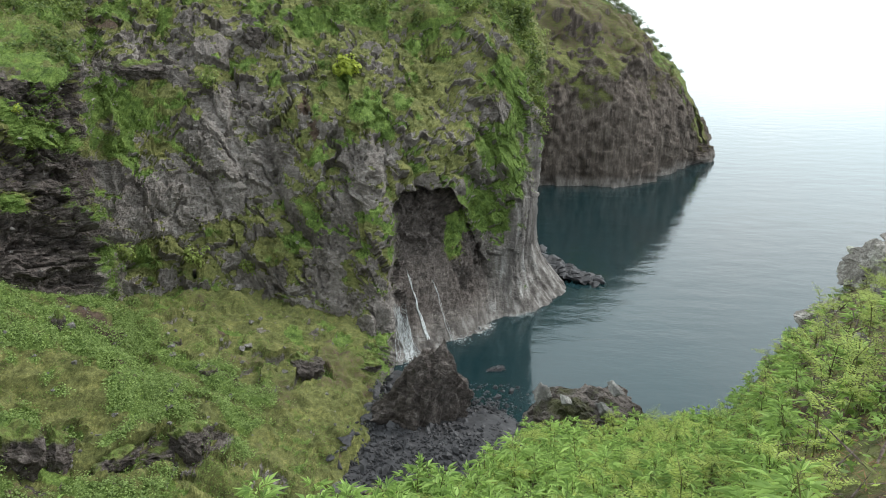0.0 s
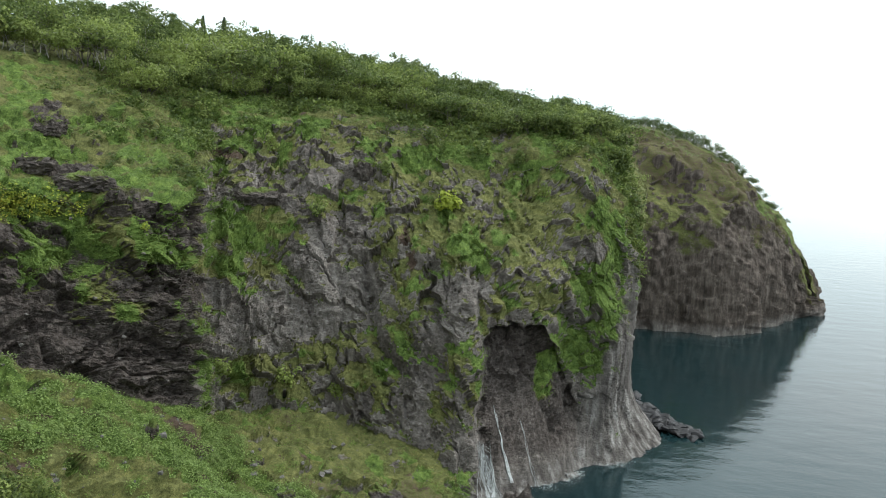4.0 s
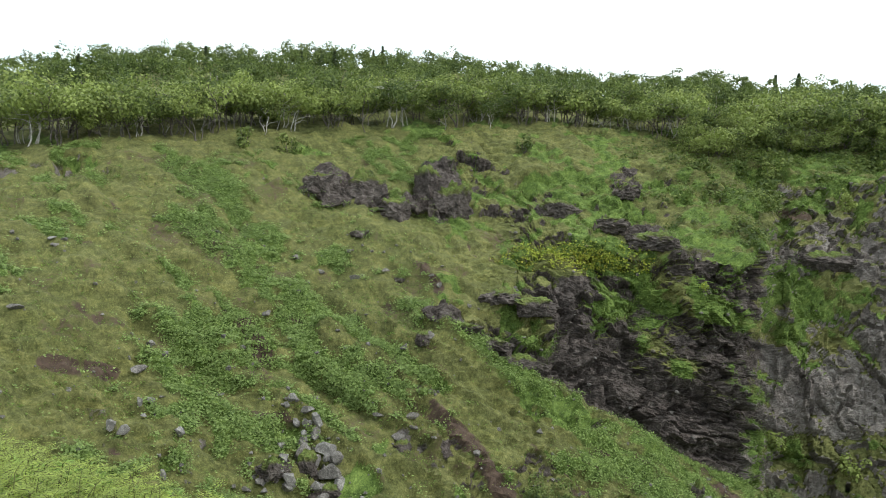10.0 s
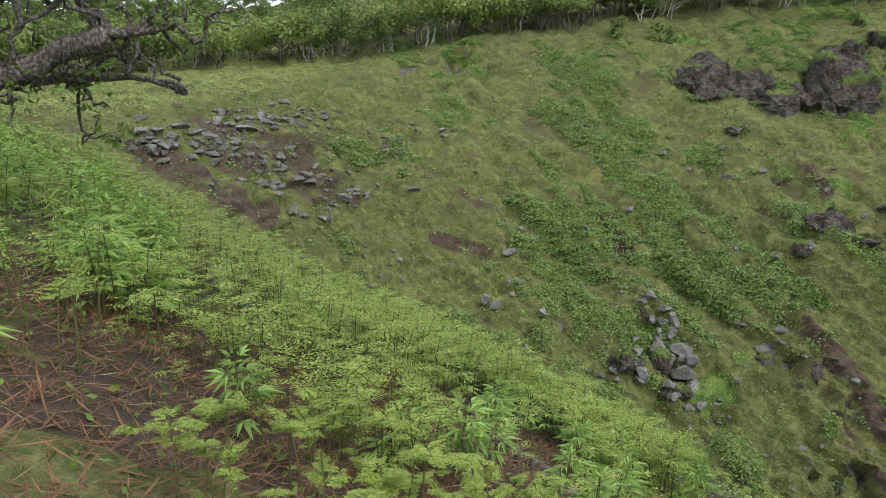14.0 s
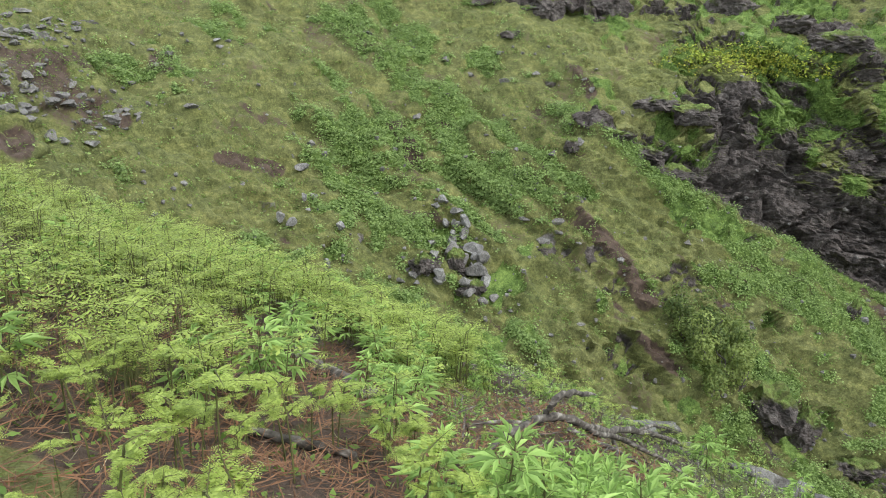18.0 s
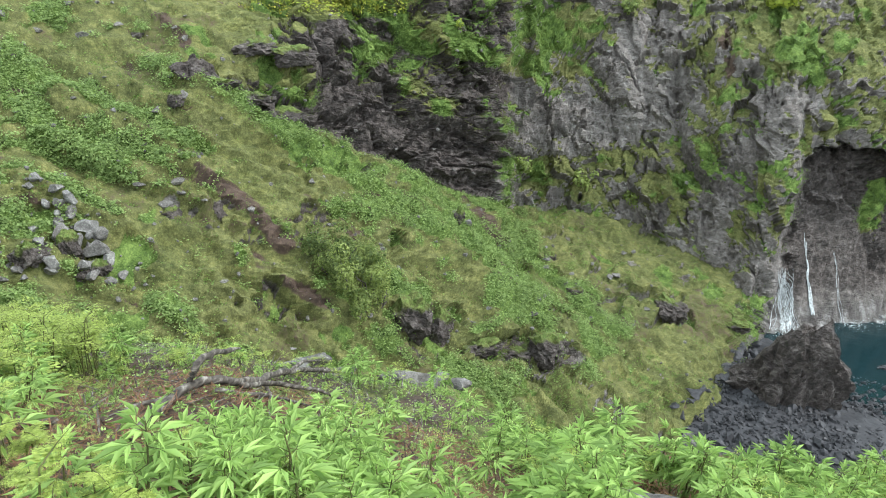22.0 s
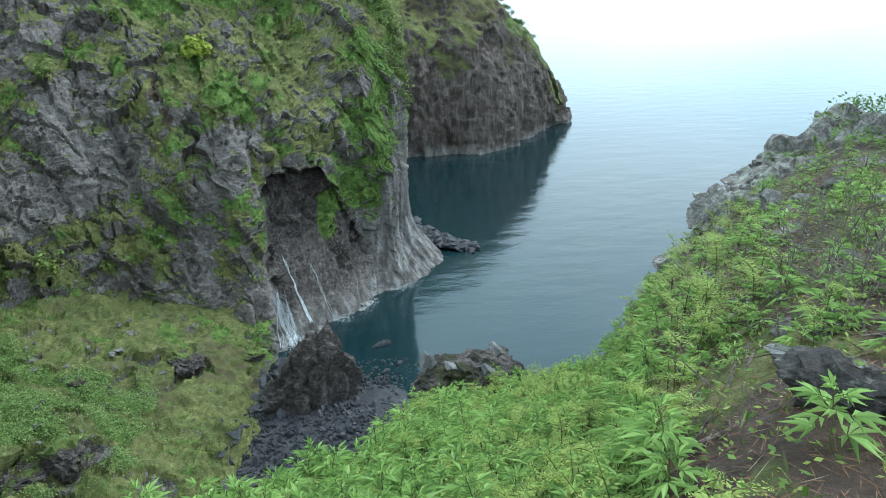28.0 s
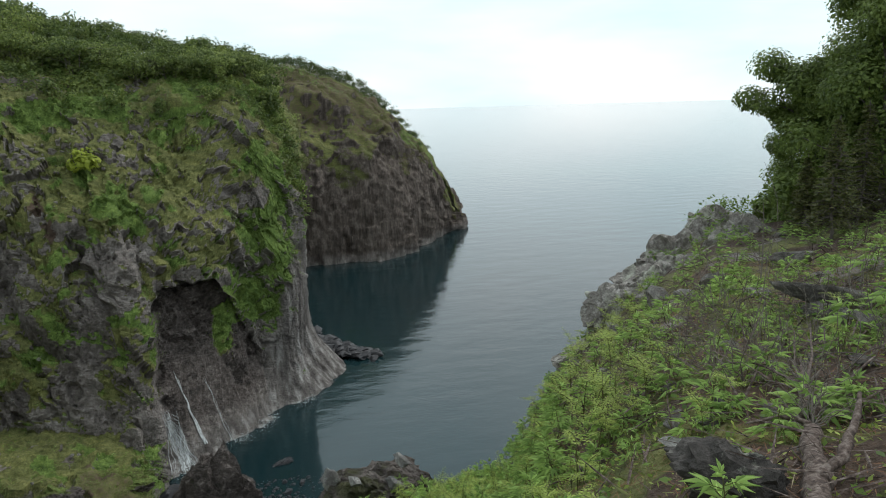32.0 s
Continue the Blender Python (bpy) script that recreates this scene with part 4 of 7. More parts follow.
def crag(name, centre, radii, turn, mats, label, rng, relief=0.22, moss=None, crest=None, fineness=5, grain=1.0, upright=0.5):
    """A large rugged rock of its own."""
    v, f = ico(fineness)
    w = v.copy()
    for _ in range(7):
        n = rng.normal(0, 1, 3)
        n /= np.linalg.norm(n)
        w -= np.outer(np.maximum(w @ n - rng.uniform(0.5, 0.8), 0), n)
    R = np.array(radii)
    w = w * R
    seed = int(rng.integers(9999))
    joint = w * [1.0, 1.0, upright] + np.outer(w[:, 2], [0.2, 0.1, 0])
    gap, cid, slant = cells(joint / (R.min() * 0.42) + seed, seed)
    _gap, cid2, slant2 = cells(joint / (R.min() * 0.15) + seed, seed + 5)
    k = 1 + relief * (cid - 0.5) + 0.9 * relief * slant - 0.05 * (1 - smooth(0, 0.08, gap)) + grain * relief * (0.3 * (cid2 - 0.5) + 0.5 * slant2) + 0.25 * relief * fbm(w / R.min() * 2, 3, seed)
    if crest:
        top = np.interp(w[:, 0], *crest)
        w[:, 2] = np.where(w[:, 2] > 0, np.abs(w[:, 2] / R[2]) ** 0.6 * top * 1.12, w[:, 2])
    w = w * k[:, None]
    ob = new(name, mesh_of(name, w, f, mats, False, cover=moss(w) if moss else None))
    ob.matrix_world = Matrix.Translation(Vector(centre)) @ pose(0, 0, 0, 0, 0, turn)
    return tagged(ob, label, "rock")


def mossy(rock=0.8):
    def cover(w):
        t = smooth(0.1, 0.75, w[:, 2] / np.abs(w[:, 2]).max() + 0.5 * fbm(w / 1.5, 3, 77))
        return np.stack([1 - 0.75 * t * rock, 0.3 + 0.2 * t, 0 * t, -0.9 + 0 * t], 1)
    return cover


c = sight(-6.9, -29.2, 74)
crag("tall_sea_rock", (c.x, c.y, 0.0), (7.0, 4.0, 5.0), 6.9, TERRAIN, "tall dark wedge of rock with a mossy crown", np.random.default_rng(12), 0.19, mossy(0.4), upright=0.16,
     crest=((-6.9, -5.0, -3.0, -0.8, 0.8, 2.8, 4.4, 6.0, 6.8), (0.6, 2.6, 4.6, 7.0, 8.6, 9.3, 7.2, 4.8, 2.0)))
c = sight(-11.4, -27, 88)
crag("rock_spur", (c.x, c.y, 0.6), (3.6, 2.6, 2.2), 0, TERRAIN, "low grassy rock spur at the foot of the cliff", rng, 0.2, mossy(1.0))
c = sight(-0.2, -27.2, 88)
crag("sea_rock", (c.x, c.y, -0.45), (2.0, 1.2, 0.8), 30, DARK_STONE, "low dark rock awash in the cove", rng)
for i in range(80):
    t = (i + rng.random()) / 80
    a, r = 2.4 + 6.0 * t, 131 - 6.5 * t + rng.uniform(-5.0, 4) * (1 - 0.6 * t)
    boulder(sight(a, 0, r).xy.to_3d() + Vector((0, 0, 1.7 * (1 - t) - 0.3)), rng.uniform(0.9, 2.3) * (1.4 - 0.75 * t), DARKS,
            "black wave-washed rock at the foot of the cliff", "rocks of the point", rng, (1.2, 1, 0.7), name="shore_rock")

# foam where the sea meets the rock
m = (np.abs(COAST_P[:, 2] - 0.05) < 0.5) & (((COAST_AZ > -10) & (COAST_AZ < 4.5) & (COAST_R < 140)) | ((COAST_R > 195) & (COAST_R < 262) & (rng.random(len(COAST_P)) < 0.4)))
m &= vnoise(COAST_P / 2.5, 9) > 0.1
idx = rng.choice(np.where(m)[0], 900)
c = COAST_P[idx] + rng.normal(0, 0.35, (len(idx), 3))
inward = -np.stack([np.sin(np.radians(COAST_AZ[idx])), np.cos(np.radians(COAST_AZ[idx])), 0 * c[:, 0]], 1)
c = c + inward * rng.exponential(0.4, len(idx))[:, None]
c[:, 2] = rng.uniform(0.04, 0.3, len(idx))
v, f = leaves(c, np.tile([[0, 0, 1.0]], (len(c), 1)), 0.07, rng, 0.6, 0.0, 0.12)
tagged(new("sea_foam", mesh_of("sea_foam", v, f, FOAM)), "white foam where the swell meets the rock", "foam", kind="stuff")


def waterfall(az0, el0, az1, el1, strands, width, spread, label):
    top, _ = on_coast(az0, el0)
    low, _ = on_coast(az1, el1)
    toward = -np.array([math.sin(radians(az0)), math.cos(radians(az0)), 0])
    side = np.array([math.cos(radians(az0)), -math.sin(radians(az0)), 0])
    root = tagged(new("waterfall"), label, "waterfall")
    root.location = Vector(low)
    for _ in range(strands):
        a, b = rng.normal(0, 1), rng.normal(0, 1)
        t = np.linspace(rng.uniform(0, 0.3), 1, 30)
        pts = np.array([on_coast(az0 + (az1 - az0) * q + spread * (0.35 * a + b * q ** 1.2), el0 + (el1 - el0) * q)[0] for q in t])
        for _s in range(3):
            pts[1:-1] = (pts[:-2] + 2 * pts[1:-1] + pts[2:]) / 4
        pts = pts + toward * 0.12 - np.array(root.location)
        v, f = tube(pts, width * rng.uniform(0.3, 1.0) * (0.5 + 0.7 * t) * (0.8 + 0.2 * np.sin(np.arange(30) * 1.9 + a * 9)), 5)
        part("strand", mesh_of("strand", v, f, FALL_WATER), root)
    return root


waterfall(-7.6, -19.2, -5.9, -24.6, 7, 0.11, 0.05, "thin white waterfall seeping from the cave wall")
waterfall(-8.5, -21.7, -7.6, -26.2, 110, 0.032, 0.46, "white fan of water running down the rock to the cove")
waterfall(-5.6, -19.3, -3.8, -24.8, 4, 0.05, 0.08, "thin trickle of water down grey rock")

# dark stones where the grass meets the beach
for i in range(44):
    t = rng.random() * 3
    k = min(int(t), 2)
    line = ((-9.4, -27.2), (-10.5, -29.4), (-12.4, -31.6), (-14.4, -33.5))
    a, e = (line[k][j] + (line[k + 1][j] - line[k][j]) * (t - k) + rng.normal(0, 0.35) for j in (0, 1))
    boulder(on_coast(a, e)[0], 0.25 + 0.8 * rng.random() ** 2, DARKS, "dark wet stone along the edge of the beach", "stones along the beach", rng, (1.1, 1, 0.8), 0.4, "beach_stone")

# ---- woods ----
def tree_parts(rng, height, width, stems=3, leaf=0.34, count=380, lean=0.15, crown_low=0.35, limbs=4):
    """Stem, limb and crown arrays of a small broad tree, its foot at the origin."""
    wood, tips = [], []
    for s in range(stems):
        foot = np.append(rng.normal(0, 0.12 * (stems > 1), 2), -0.6)
        top = np.append(rng.normal(0, lean * height, 2), height * rng.uniform(0.6, 0.8))
        path = wander(foot, top, 8, 0.12, rng)
        r0 = height * 0.014 * rng.uniform(0.8, 1.3)
        wood.append(tube(path, np.linspace(r0, r0 * 0.3, 8), 5))
        tips.append(path[-1])
        for _ in range(limbs):
            k = int(rng.integers(3, 7))
            end = path[k] + np.append(np.clip(rng.normal(0, width * 0.30, 2), -0.45 * width, 0.45 * width), rng.uniform(0.05, 0.22) * height)
            wood.append(tube(wander(path[k], end, 5, 0.15, rng), np.linspace(r0 * 0.5, r0 * 0.12, 5), 4))
            tips.append(end)
    tips = np.array(tips)
    blobs = np.concatenate([tips, tips[rng.integers(0, len(tips), 5)] + np.clip(rng.normal(0, 0.12 * height, (5, 3)), -0.14 * width, 0.14 * width) * [1.3, 1.3, 0.5]])
    blobs[:, 2] = np.clip(blobs[:, 2], height * crown_low, height * 0.93)
    which = rng.integers(0, len(blobs), count)
    d = rng.normal(0, 1, (count, 3))
    d /= np.linalg.norm(d, axis=1, keepdims=True)
    size = width * rng.uniform(0.16, 0.26, len(blobs))
    c = blobs[which] + d * (size[which] * rng.uniform(0.3, 1.0, count) ** 0.5)[:, None] * [1.1, 1.1, 0.85]
    nn = d + np.array([0, 0, 0.5])
    return wood, leaves(c, nn, leaf, rng, 0.65, 0.2, 0.3)


def tree_proto(name, label, category, rng, bark, leafm, **kw):
    wood, crown = tree_parts(rng, **kw)
    root = tagged(new(name), label, category)
    per = 1 + kw.get("limbs", 4)
    for v, f in wood[::per]:
        part("trunk", mesh_of("trunk", v, f, bark), root)
    v, f = joined([w for k, w in enumerate(wood) if k % per])
    tagged(part("branchwork", mesh_of("branchwork", v, f, bark), root), kind="stuff")
    part("crown", mesh_of("crown", crown[0], crown[1], leafm, False), root)
    return root


def far_ground(az, back):
    """The height and reach of the wooded ground, a way behind the wood's edge."""
    c = np.array(HILLSIDE + SEA_CLIFF + FALLS_CLIFF, dtype=float)
    r3, z3, r4, z4 = (float(np.interp(az, c[:, 0], c[:, k])) for k in (7, 8, 9, 10))
    t = back / (r4 - r3)
    return r3 + back, z3 + (z4 - z3) * t


rng = np.random.default_rng(21)
OAKS = [tree_proto("oak_tree", "low wind-bent oak with pale stems at the wood's edge", "tree", rng, PALE_BARK if i % 2 else BARK, FOREST_LEAF,
                   height=rng.uniform(6.8, 8.8), width=rng.uniform(5.5, 7.5), stems=int(rng.integers(2, 5)), count=1150, leaf=0.20, crown_low=0.54) for i in range(7)]
HEAD_TREES = [tree_proto("headland_tree", "small wind-shaped tree on the rim of the headland", "tree", rng, PALE_BARK, HEAD_LEAF,
                         height=rng.uniform(5.2, 6.8), width=rng.uniform(4.4, 5.6), stems=3, count=420, leaf=0.20, crown_low=0.58) for i in range(4)]
used = {}


def plant(protos, at, scale, group, rng, label=""):
    src = protos[int(rng.integers(len(protos)))]
    m = Matrix.Translation(Vector(at)) @ pose(0, 0, 0, 0, 0, rng.uniform(0, 360)) @ Matrix.Scale(scale, 4)
    if src.name not in used:
        used[src.name] = True
        ob = src
        ob.matrix_basis = m
    else:
        ob = copy_thing(src, pose(0, 0, 0))
        ob.matrix_basis = m
    tagged(ob, label, group=group)
    return ob


def conifer_proto(rng, height, label, leafm=None, many=7, spray=None):
    root = tagged(new("fir_tree"), label, "tree")
    v, f = tube(np.stack([rng.normal(0, 0.03, 9), rng.normal(0, 0.03, 9), np.linspace(-0.5, height, 9)], 1), np.linspace(height * 0.016, 0.01, 9), 6)
    part("trunk", mesh_of("trunk", v, f, BARK), root)
    cs, ns = [], []
    boughs = []
    for z in np.arange(height * 0.12, height * 0.98, height * 0.035):
        reach_ = (height - z) * 0.23 + 0.06
        for a in rng.uniform(0, 2 * math.pi, 6):
            e = np.array([math.cos(a), math.sin(a), -0.18]) * reach_ * rng.uniform(0.7, 1.15)
            boughs.append(tube([np.array([0, 0, z]), np.array([0, 0, z]) + e * 0.5, np.array([0, 0, z]) + e], [0.02, 0.014, 0.005], 3))
            t = rng.uniform(0.25, 1, many)
            cs.append(np.array([0, 0, z]) + e[None] * t[:, None] + rng.normal(0, 0.07 * reach_, (many, 3)))
            ns.append(np.tile([[0, 0, 1.0]], (many, 1)))
    v, f = joined(boughs)
    tagged(part("boughwork", mesh_of("boughwork", v, f, BARK), root), kind="stuff")
    cs = np.concatenate(cs)
    v, f = leaves(cs, np.concatenate(ns), spray or height * 0.035 + 0.06, rng, 0.45, 0.25, 0.35)
    tagged(part("needle_sprays", mesh_of("needle_sprays", v, f, leafm or CONIFER_LEAF, False), root), kind="stuff")
    return root


RIM_OAKS = [tree_proto("oak_tree", "low dense oak hanging over the cliff's rim", "tree", rng, BARK, FOREST_LEAF,
                       height=rng.uniform(4.6, 6.2), width=rng.uniform(5.0, 6.5), stems=3, count=1000, leaf=0.19, crown_low=0.24) for i in range(5)]
for i in range(76):
    az = -37 + 38 * (i + rng.random()) / 76
    el = float(np.interp(az, (-37, -31, -24, -16, -12.6, -8.3, -4, 0), (4.0, 4.2, 4.1, 3.4, 3.4, 1.9, 2.1, 2.5))) + rng.uniform(0.0, 0.7)
    at, _n = on_coast(az, el)
    plant(RIM_OAKS, Vector(at) - Vector((0, 0, 0.5)), rng.uniform(0.65, 1.0), "trees along the cliff's rim", rng)
FIRS = [conifer_proto(rng, 8.0, "dark pointed fir above the wood") for _ in range(2)]
# the front rows of the wood
for i in range(230):
    az = -119 + 121 * (i + rng.random()) / 230
    back = rng.uniform(-1.5, 4) if i % 2 else rng.uniform(3, 15)
    if az < -85:
        back += 2
    r, z = far_ground(az, back)
    if -56 < az < -36 and i % 2:
        z -= 0.3
    s = rng.uniform(0.7, 1.3) * (0.85 if az > -12 else 1.0)
    plant(RIM_OAKS if az > -15 else OAKS, (r * math.sin(radians(az)), r * math.cos(radians(az)), z - 0.3), s, "front trees of the wood", rng)
for i in range(46):
    az = -0.5 + 13.4 * (i + rng.random()) / 46
    h = np.array(HEADLAND, float)
    r, z = np.interp(az, h[:, 0], h[:, 7]), np.interp(az, h[:, 0], h[:, 8])
    back = rng.uniform(-1, 9)
    r += back
    plant(HEAD_TREES, (r * math.sin(radians(az)), r * math.cos(radians(az)), z - 0.5 + 0.02 * back), rng.uniform(0.8, 1.1) * (1 - 0.25 * smooth(8, 13, np.array(az))), "trees on the headland's rim", rng)
for az, back in ((-64, 60), (-66.5, 75), (-61, 82), (-60.3, 84), (-31, 45), (-29.5, 50), (-22.5, 42), (-82, 70), (-73.5, 80), (-46, 70), (-37, 55)):
    r, z = far_ground(az, back)
    plant(FIRS, (r * math.sin(radians(az)), r * math.cos(radians(az)), z + 0.6), rng.uniform(0.7, 0.95), "firs in the wood", rng)
# the rest of the wood, behind the front rows
pieces, woodp = [], []
for i in range(900):
    az = rng.uniform(-124, 1.5)
    c = np.array(HILLSIDE + SEA_CLIFF + FALLS_CLIFF, dtype=float)
    depth = float(np.interp(az, c[:, 0], c[:, 9] - c[:, 7]))
    back = 12 + (depth * 1.0 - 12) * rng.random() ** 0.75
    r, z = far_ground(az, back)
    at = np.array([r * math.sin(radians(az)), r * math.cos(radians(az)), z])
    h, w = rng.uniform(6.0, 8.8) * (0.8 if az > -14 else 1), rng.uniform(4.5, 7)
    n = 340
    nb = 11
    bc = rng.normal(0, 0.20, (nb, 3)) * [w, w, h * 0.8] + [0, 0, h * 0.55]
    bc[:, 2] = np.clip(bc[:, 2], h * (0.62 if back < 26 and az < -16 else 0.4), h * 0.84)
    d = rng.normal(0, 1, (n, 3))
    d[:, 2] = np.where(d[:, 2] < 0, d[:, 2] * 0.6, d[:, 2])
    d /= np.linalg.norm(d, axis=1, keepdims=True)
    cc = bc[rng.integers(0, nb, n)] + d * w * 0.20 * rng.uniform(0.6, 1.05, (n, 1)) * [1.05, 1.05, 0.85]
    pieces.append(leaves(cc + at, d + [0, 0, 0.4], 0.25, rng, 0.7, 0.2, 0.25))
    if back < 40:
        woodp.append(tube([at - [0, 0, 0.5], at + [rng.normal(0, 0.5), rng.normal(0, 0.5), h * 0.65]], [0.12, 0.05], 4))
v, f = joined(pieces)
tagged(new("far_wood", mesh_of("far_wood", v, f, FOREST_LEAF, False)), "dense green wood covering the hill behind the cliffs", "wood", kind="stuff")
v, f = joined(woodp)
tagged(new("far_wood_stems", mesh_of("far_wood_stems", v, f, PALE_BARK)), "pale stems inside the wood", "wood", kind="stuff")

# ---- herbs, turf and scrub on the slopes ----
def scatter(name, sheet, weight, count, size, mat, label, rng, lift=0.12, aspect=0.7, spread=0.6, category="plants", per=4, clump=0.35, upright=0.6):
    g, _cov, rocky, veg, lush, sec, _lay = sheets[sheet]
    p, nn = g.reshape(-1, 3), grid_normals(g).reshape(-1, 3) * SIGN
    w = weight(p, rocky.ravel(), veg.ravel(), lush.ravel(), sec.ravel())
    cut = np.linalg.norm(np.gradient(g, axis=0), axis=2) * np.linalg.norm(np.gradient(g, axis=1), axis=2)
    w = np.clip(w, 0, 1) * cut.ravel()
    idx = rng.choice(len(p), count, p=w / w.sum())
    idx = np.repeat(idx, per)
    up = nn[idx] * (1 - upright) + np.array([0, 0, upright])
    c = p[idx] + nn[idx] * lift * rng.uniform(0.2, 1.8, len(idx))[:, None] + rng.normal(0, clump, (len(idx), 3)) * [1, 1, 0.5]
    v, f = leaves(c, up, size, rng, aspect, 0.18, spread)
    tagged(new(name, mesh_of(name, v, f, mat, False)), label, category, kind="stuff")


ns = lambda p, k, s: fbm(p / k, 3, s)
rise_of = lambda p: np.degrees(np.arctan2(p[:, 2] - EYE_Z, reach(p)))
in_meadow = lambda p: smooth(-0.2, 0.3, rise_of(p) - np.interp(bearing(p), (-125, -108.3, -104.6, -101.6, -98.1, -94.6, -91, -87.4, -84), (-2.8, -2.7, -2.3, -1.4, -1.0, 0, 1.1, 2.3, 9))) * (bearing(p) < -85)
scatter("slope_herbs", "grass_hillside", lambda p, r, v, l, s: (l > 0.4) * (r < 0.5) * (s > -0.1) * (s < 2.9) + 0.012 * (s < 2.5), 20000, 0.105, SLOPE_HERB, "broad-leaved green herbs on the grassy slope", rng, 0.16, spread=0.3, per=8, clump=0.30)
scatter("slope_turf", "grass_hillside", lambda p, r, v, l, s: (r < 0.6) * (s > -0.1) * (s < 3) * (1 - in_meadow(p)) * (0.3 + smooth(-0.2, 0.4, ns(p, 3.0, 12))), 38000, 0.09, GRASS_LEAF, "tufted grass on the slope", rng, 0.07, 0.22, 0.8, per=2, upright=0.3)
scatter("meadow_grass", "grass_hillside", lambda p, r, v, l, s: (r < 0.5) * in_meadow(p) * (s < 3.2) * (s > 0.5), 60000, 0.08, LAWN_LEAF, "pale short meadow grass along the wood", rng, 0.04, 0.4, 0.5, "grass", 4, 0.25, upright=0.4)
scatter("foot_herbs", "sea_cliff", lambda p, r, v, l, s: (r < 0.5) * (s > -0.1) * (s < 1.05) * (l > 0.45), 9000, 0.100, SLOPE_HERB, "leafy green herbs below the cliff", rng, 0.16, spread=0.3, per=8, clump=0.30)
scatter("ledge_herbs", "sea_cliff", lambda p, r, v, l, s: (l > 0.35) * ((v > 0.5) | (r < 0.4)) * (s > -0.1) * (s < 3), 34000, 0.115, LEDGE_LEAF, "green herbs growing on the cliff's ledges", rng, 0.08, 0.5, spread=0.5)
scatter("cliff_turf", "sea_cliff", lambda p, r, v, l, s: ((v > 0.4) | (r < 0.5)) * (s > -0.1) * (s < 3), 30000, 0.09, GRASS_LEAF, "grass on the cliff and at its foot", rng, 0.05, 0.25, 0.8, per=2, upright=0.3)
scatter("yellow_flowers", "sea_cliff", lambda p, r, v, l, s: smooth(0.35, 0.6, (blob(bearing(p), rise_of(p), -45.5, -4.2, 6.5, 1.3) + 0.5 * blob(bearing(p), rise_of(p), -41.2, -4.4, 1.6, 0.7)) * (0.62 + 0.9 * ns(p, 2.0, 14))), 700, 0.11, YELLOW_FLOWER, "yellow flowers on a ledge above dark rock", rng, 0.3, 0.8, 0.4, "flowers", 4, 0.45)
scatter("yellow_herbs", "sea_cliff", lambda p, r, v, l, s: smooth(0.4, 0.7, (blob(bearing(p), rise_of(p), -45.5, -4.2, 7.0, 1.4) + 0.8 * blob(bearing(p), rise_of(p), -41.0, -4.4, 1.8, 0.9)) * (0.8 + 0.8 * ns(p, 2.6, 16))), 650, 0.15, YELLOW_LEAF, "yellow-green leafy herbs on the ledge", rng, 0.25, 0.8, 0.4, "plants", 4)
g_upper = lambda p, r, v, l, s: smooth(2.3, 2.6, s) * (s < 3.05) * smooth(-0.1, 0.2, ns(p, 6.0, 15)) * smooth(-34, -24, bearing(p))
scatter("slope_tussocks", "grass_hillside", lambda p, r, v, l, s: (r < 0.6) * (s > -0.1) * (s < 2.6) * (1 - in_meadow(p)) * smooth(-0.1, 0.3, ns(p, 2.2, 24)), 5000, 0.11, HERB_LEAF, "dark green tussocks on the slope", rng, 0.08, 0.4, 0.6, per=4, clump=0.15)
scatter("foot_tussocks", "sea_cliff", lambda p, r, v, l, s: (r < 0.5) * (s > -0.1) * (s < 1.05) * smooth(-0.1, 0.3, ns(p, 2.2, 25)), 2200, 0.10, HERB_LEAF, "dark green tussocks below the cliff", rng, 0.08, 0.4, 0.6, per=4, clump=0.15)
g_brow = lambda p, r, v, l, s: smooth(1.9, 2.2, s) * (s < 3.05) * smooth(-0.15, 0.25, ns(p, 4.0, 26)) * smooth(-44, -34, bearing(p))
scatter("brow_scrub", "sea_cliff", g_brow, 2600, 0.22, FOREST_LEAF, "low dark scrub on the cliff's upper slope", rng, 0.35, 0.7, 0.5, per=8, clump=0.45)
scatter("rim_scrub", "sea_cliff", g_upper, 2200, 0.28, FOREST_LEAF, "dark scrub creeping over the cliff's rim", rng, 0.6, 0.7, 0.7, per=10, clump=0.6)


def bush(az, el, size, mat, label, rng, count=260, leaf=0.14, name="bush"):
    at, _n = on_coast(az, el)
    root = tagged(new(name), label, "bush")
    root.location = Vector(at)
    stems = [tube(wander([0, 0, -0.4], rng.normal(0, 0.35, 3) * size + [0, 0, size * 0.9], 5, 0.12, rng), np.linspace(0.05, 0.015, 5) * size, 4) for _ in range(5)]
    v, f = joined(stems)
    tagged(part("stemwork", mesh_of("stemwork", v, f, BARK), root), kind="stuff")
    nb = 9
    bc = rng.normal(0, 0.42, (nb, 3)) * size + [0, 0, size * 0.7]
    d = rng.normal(0, 1, (count, 3))
    d /= np.linalg.norm(d, axis=1, keepdims=True)
    v, f = leaves(bc[rng.integers(0, nb, count)] + d * size * 0.42, d + [0, 0, 0.5], leaf * (0.7 + 0.3 * size), rng, 0.7, 0.2, 0.4)
    part("foliage", mesh_of("foliage", v, f, mat, False), root)
    return root


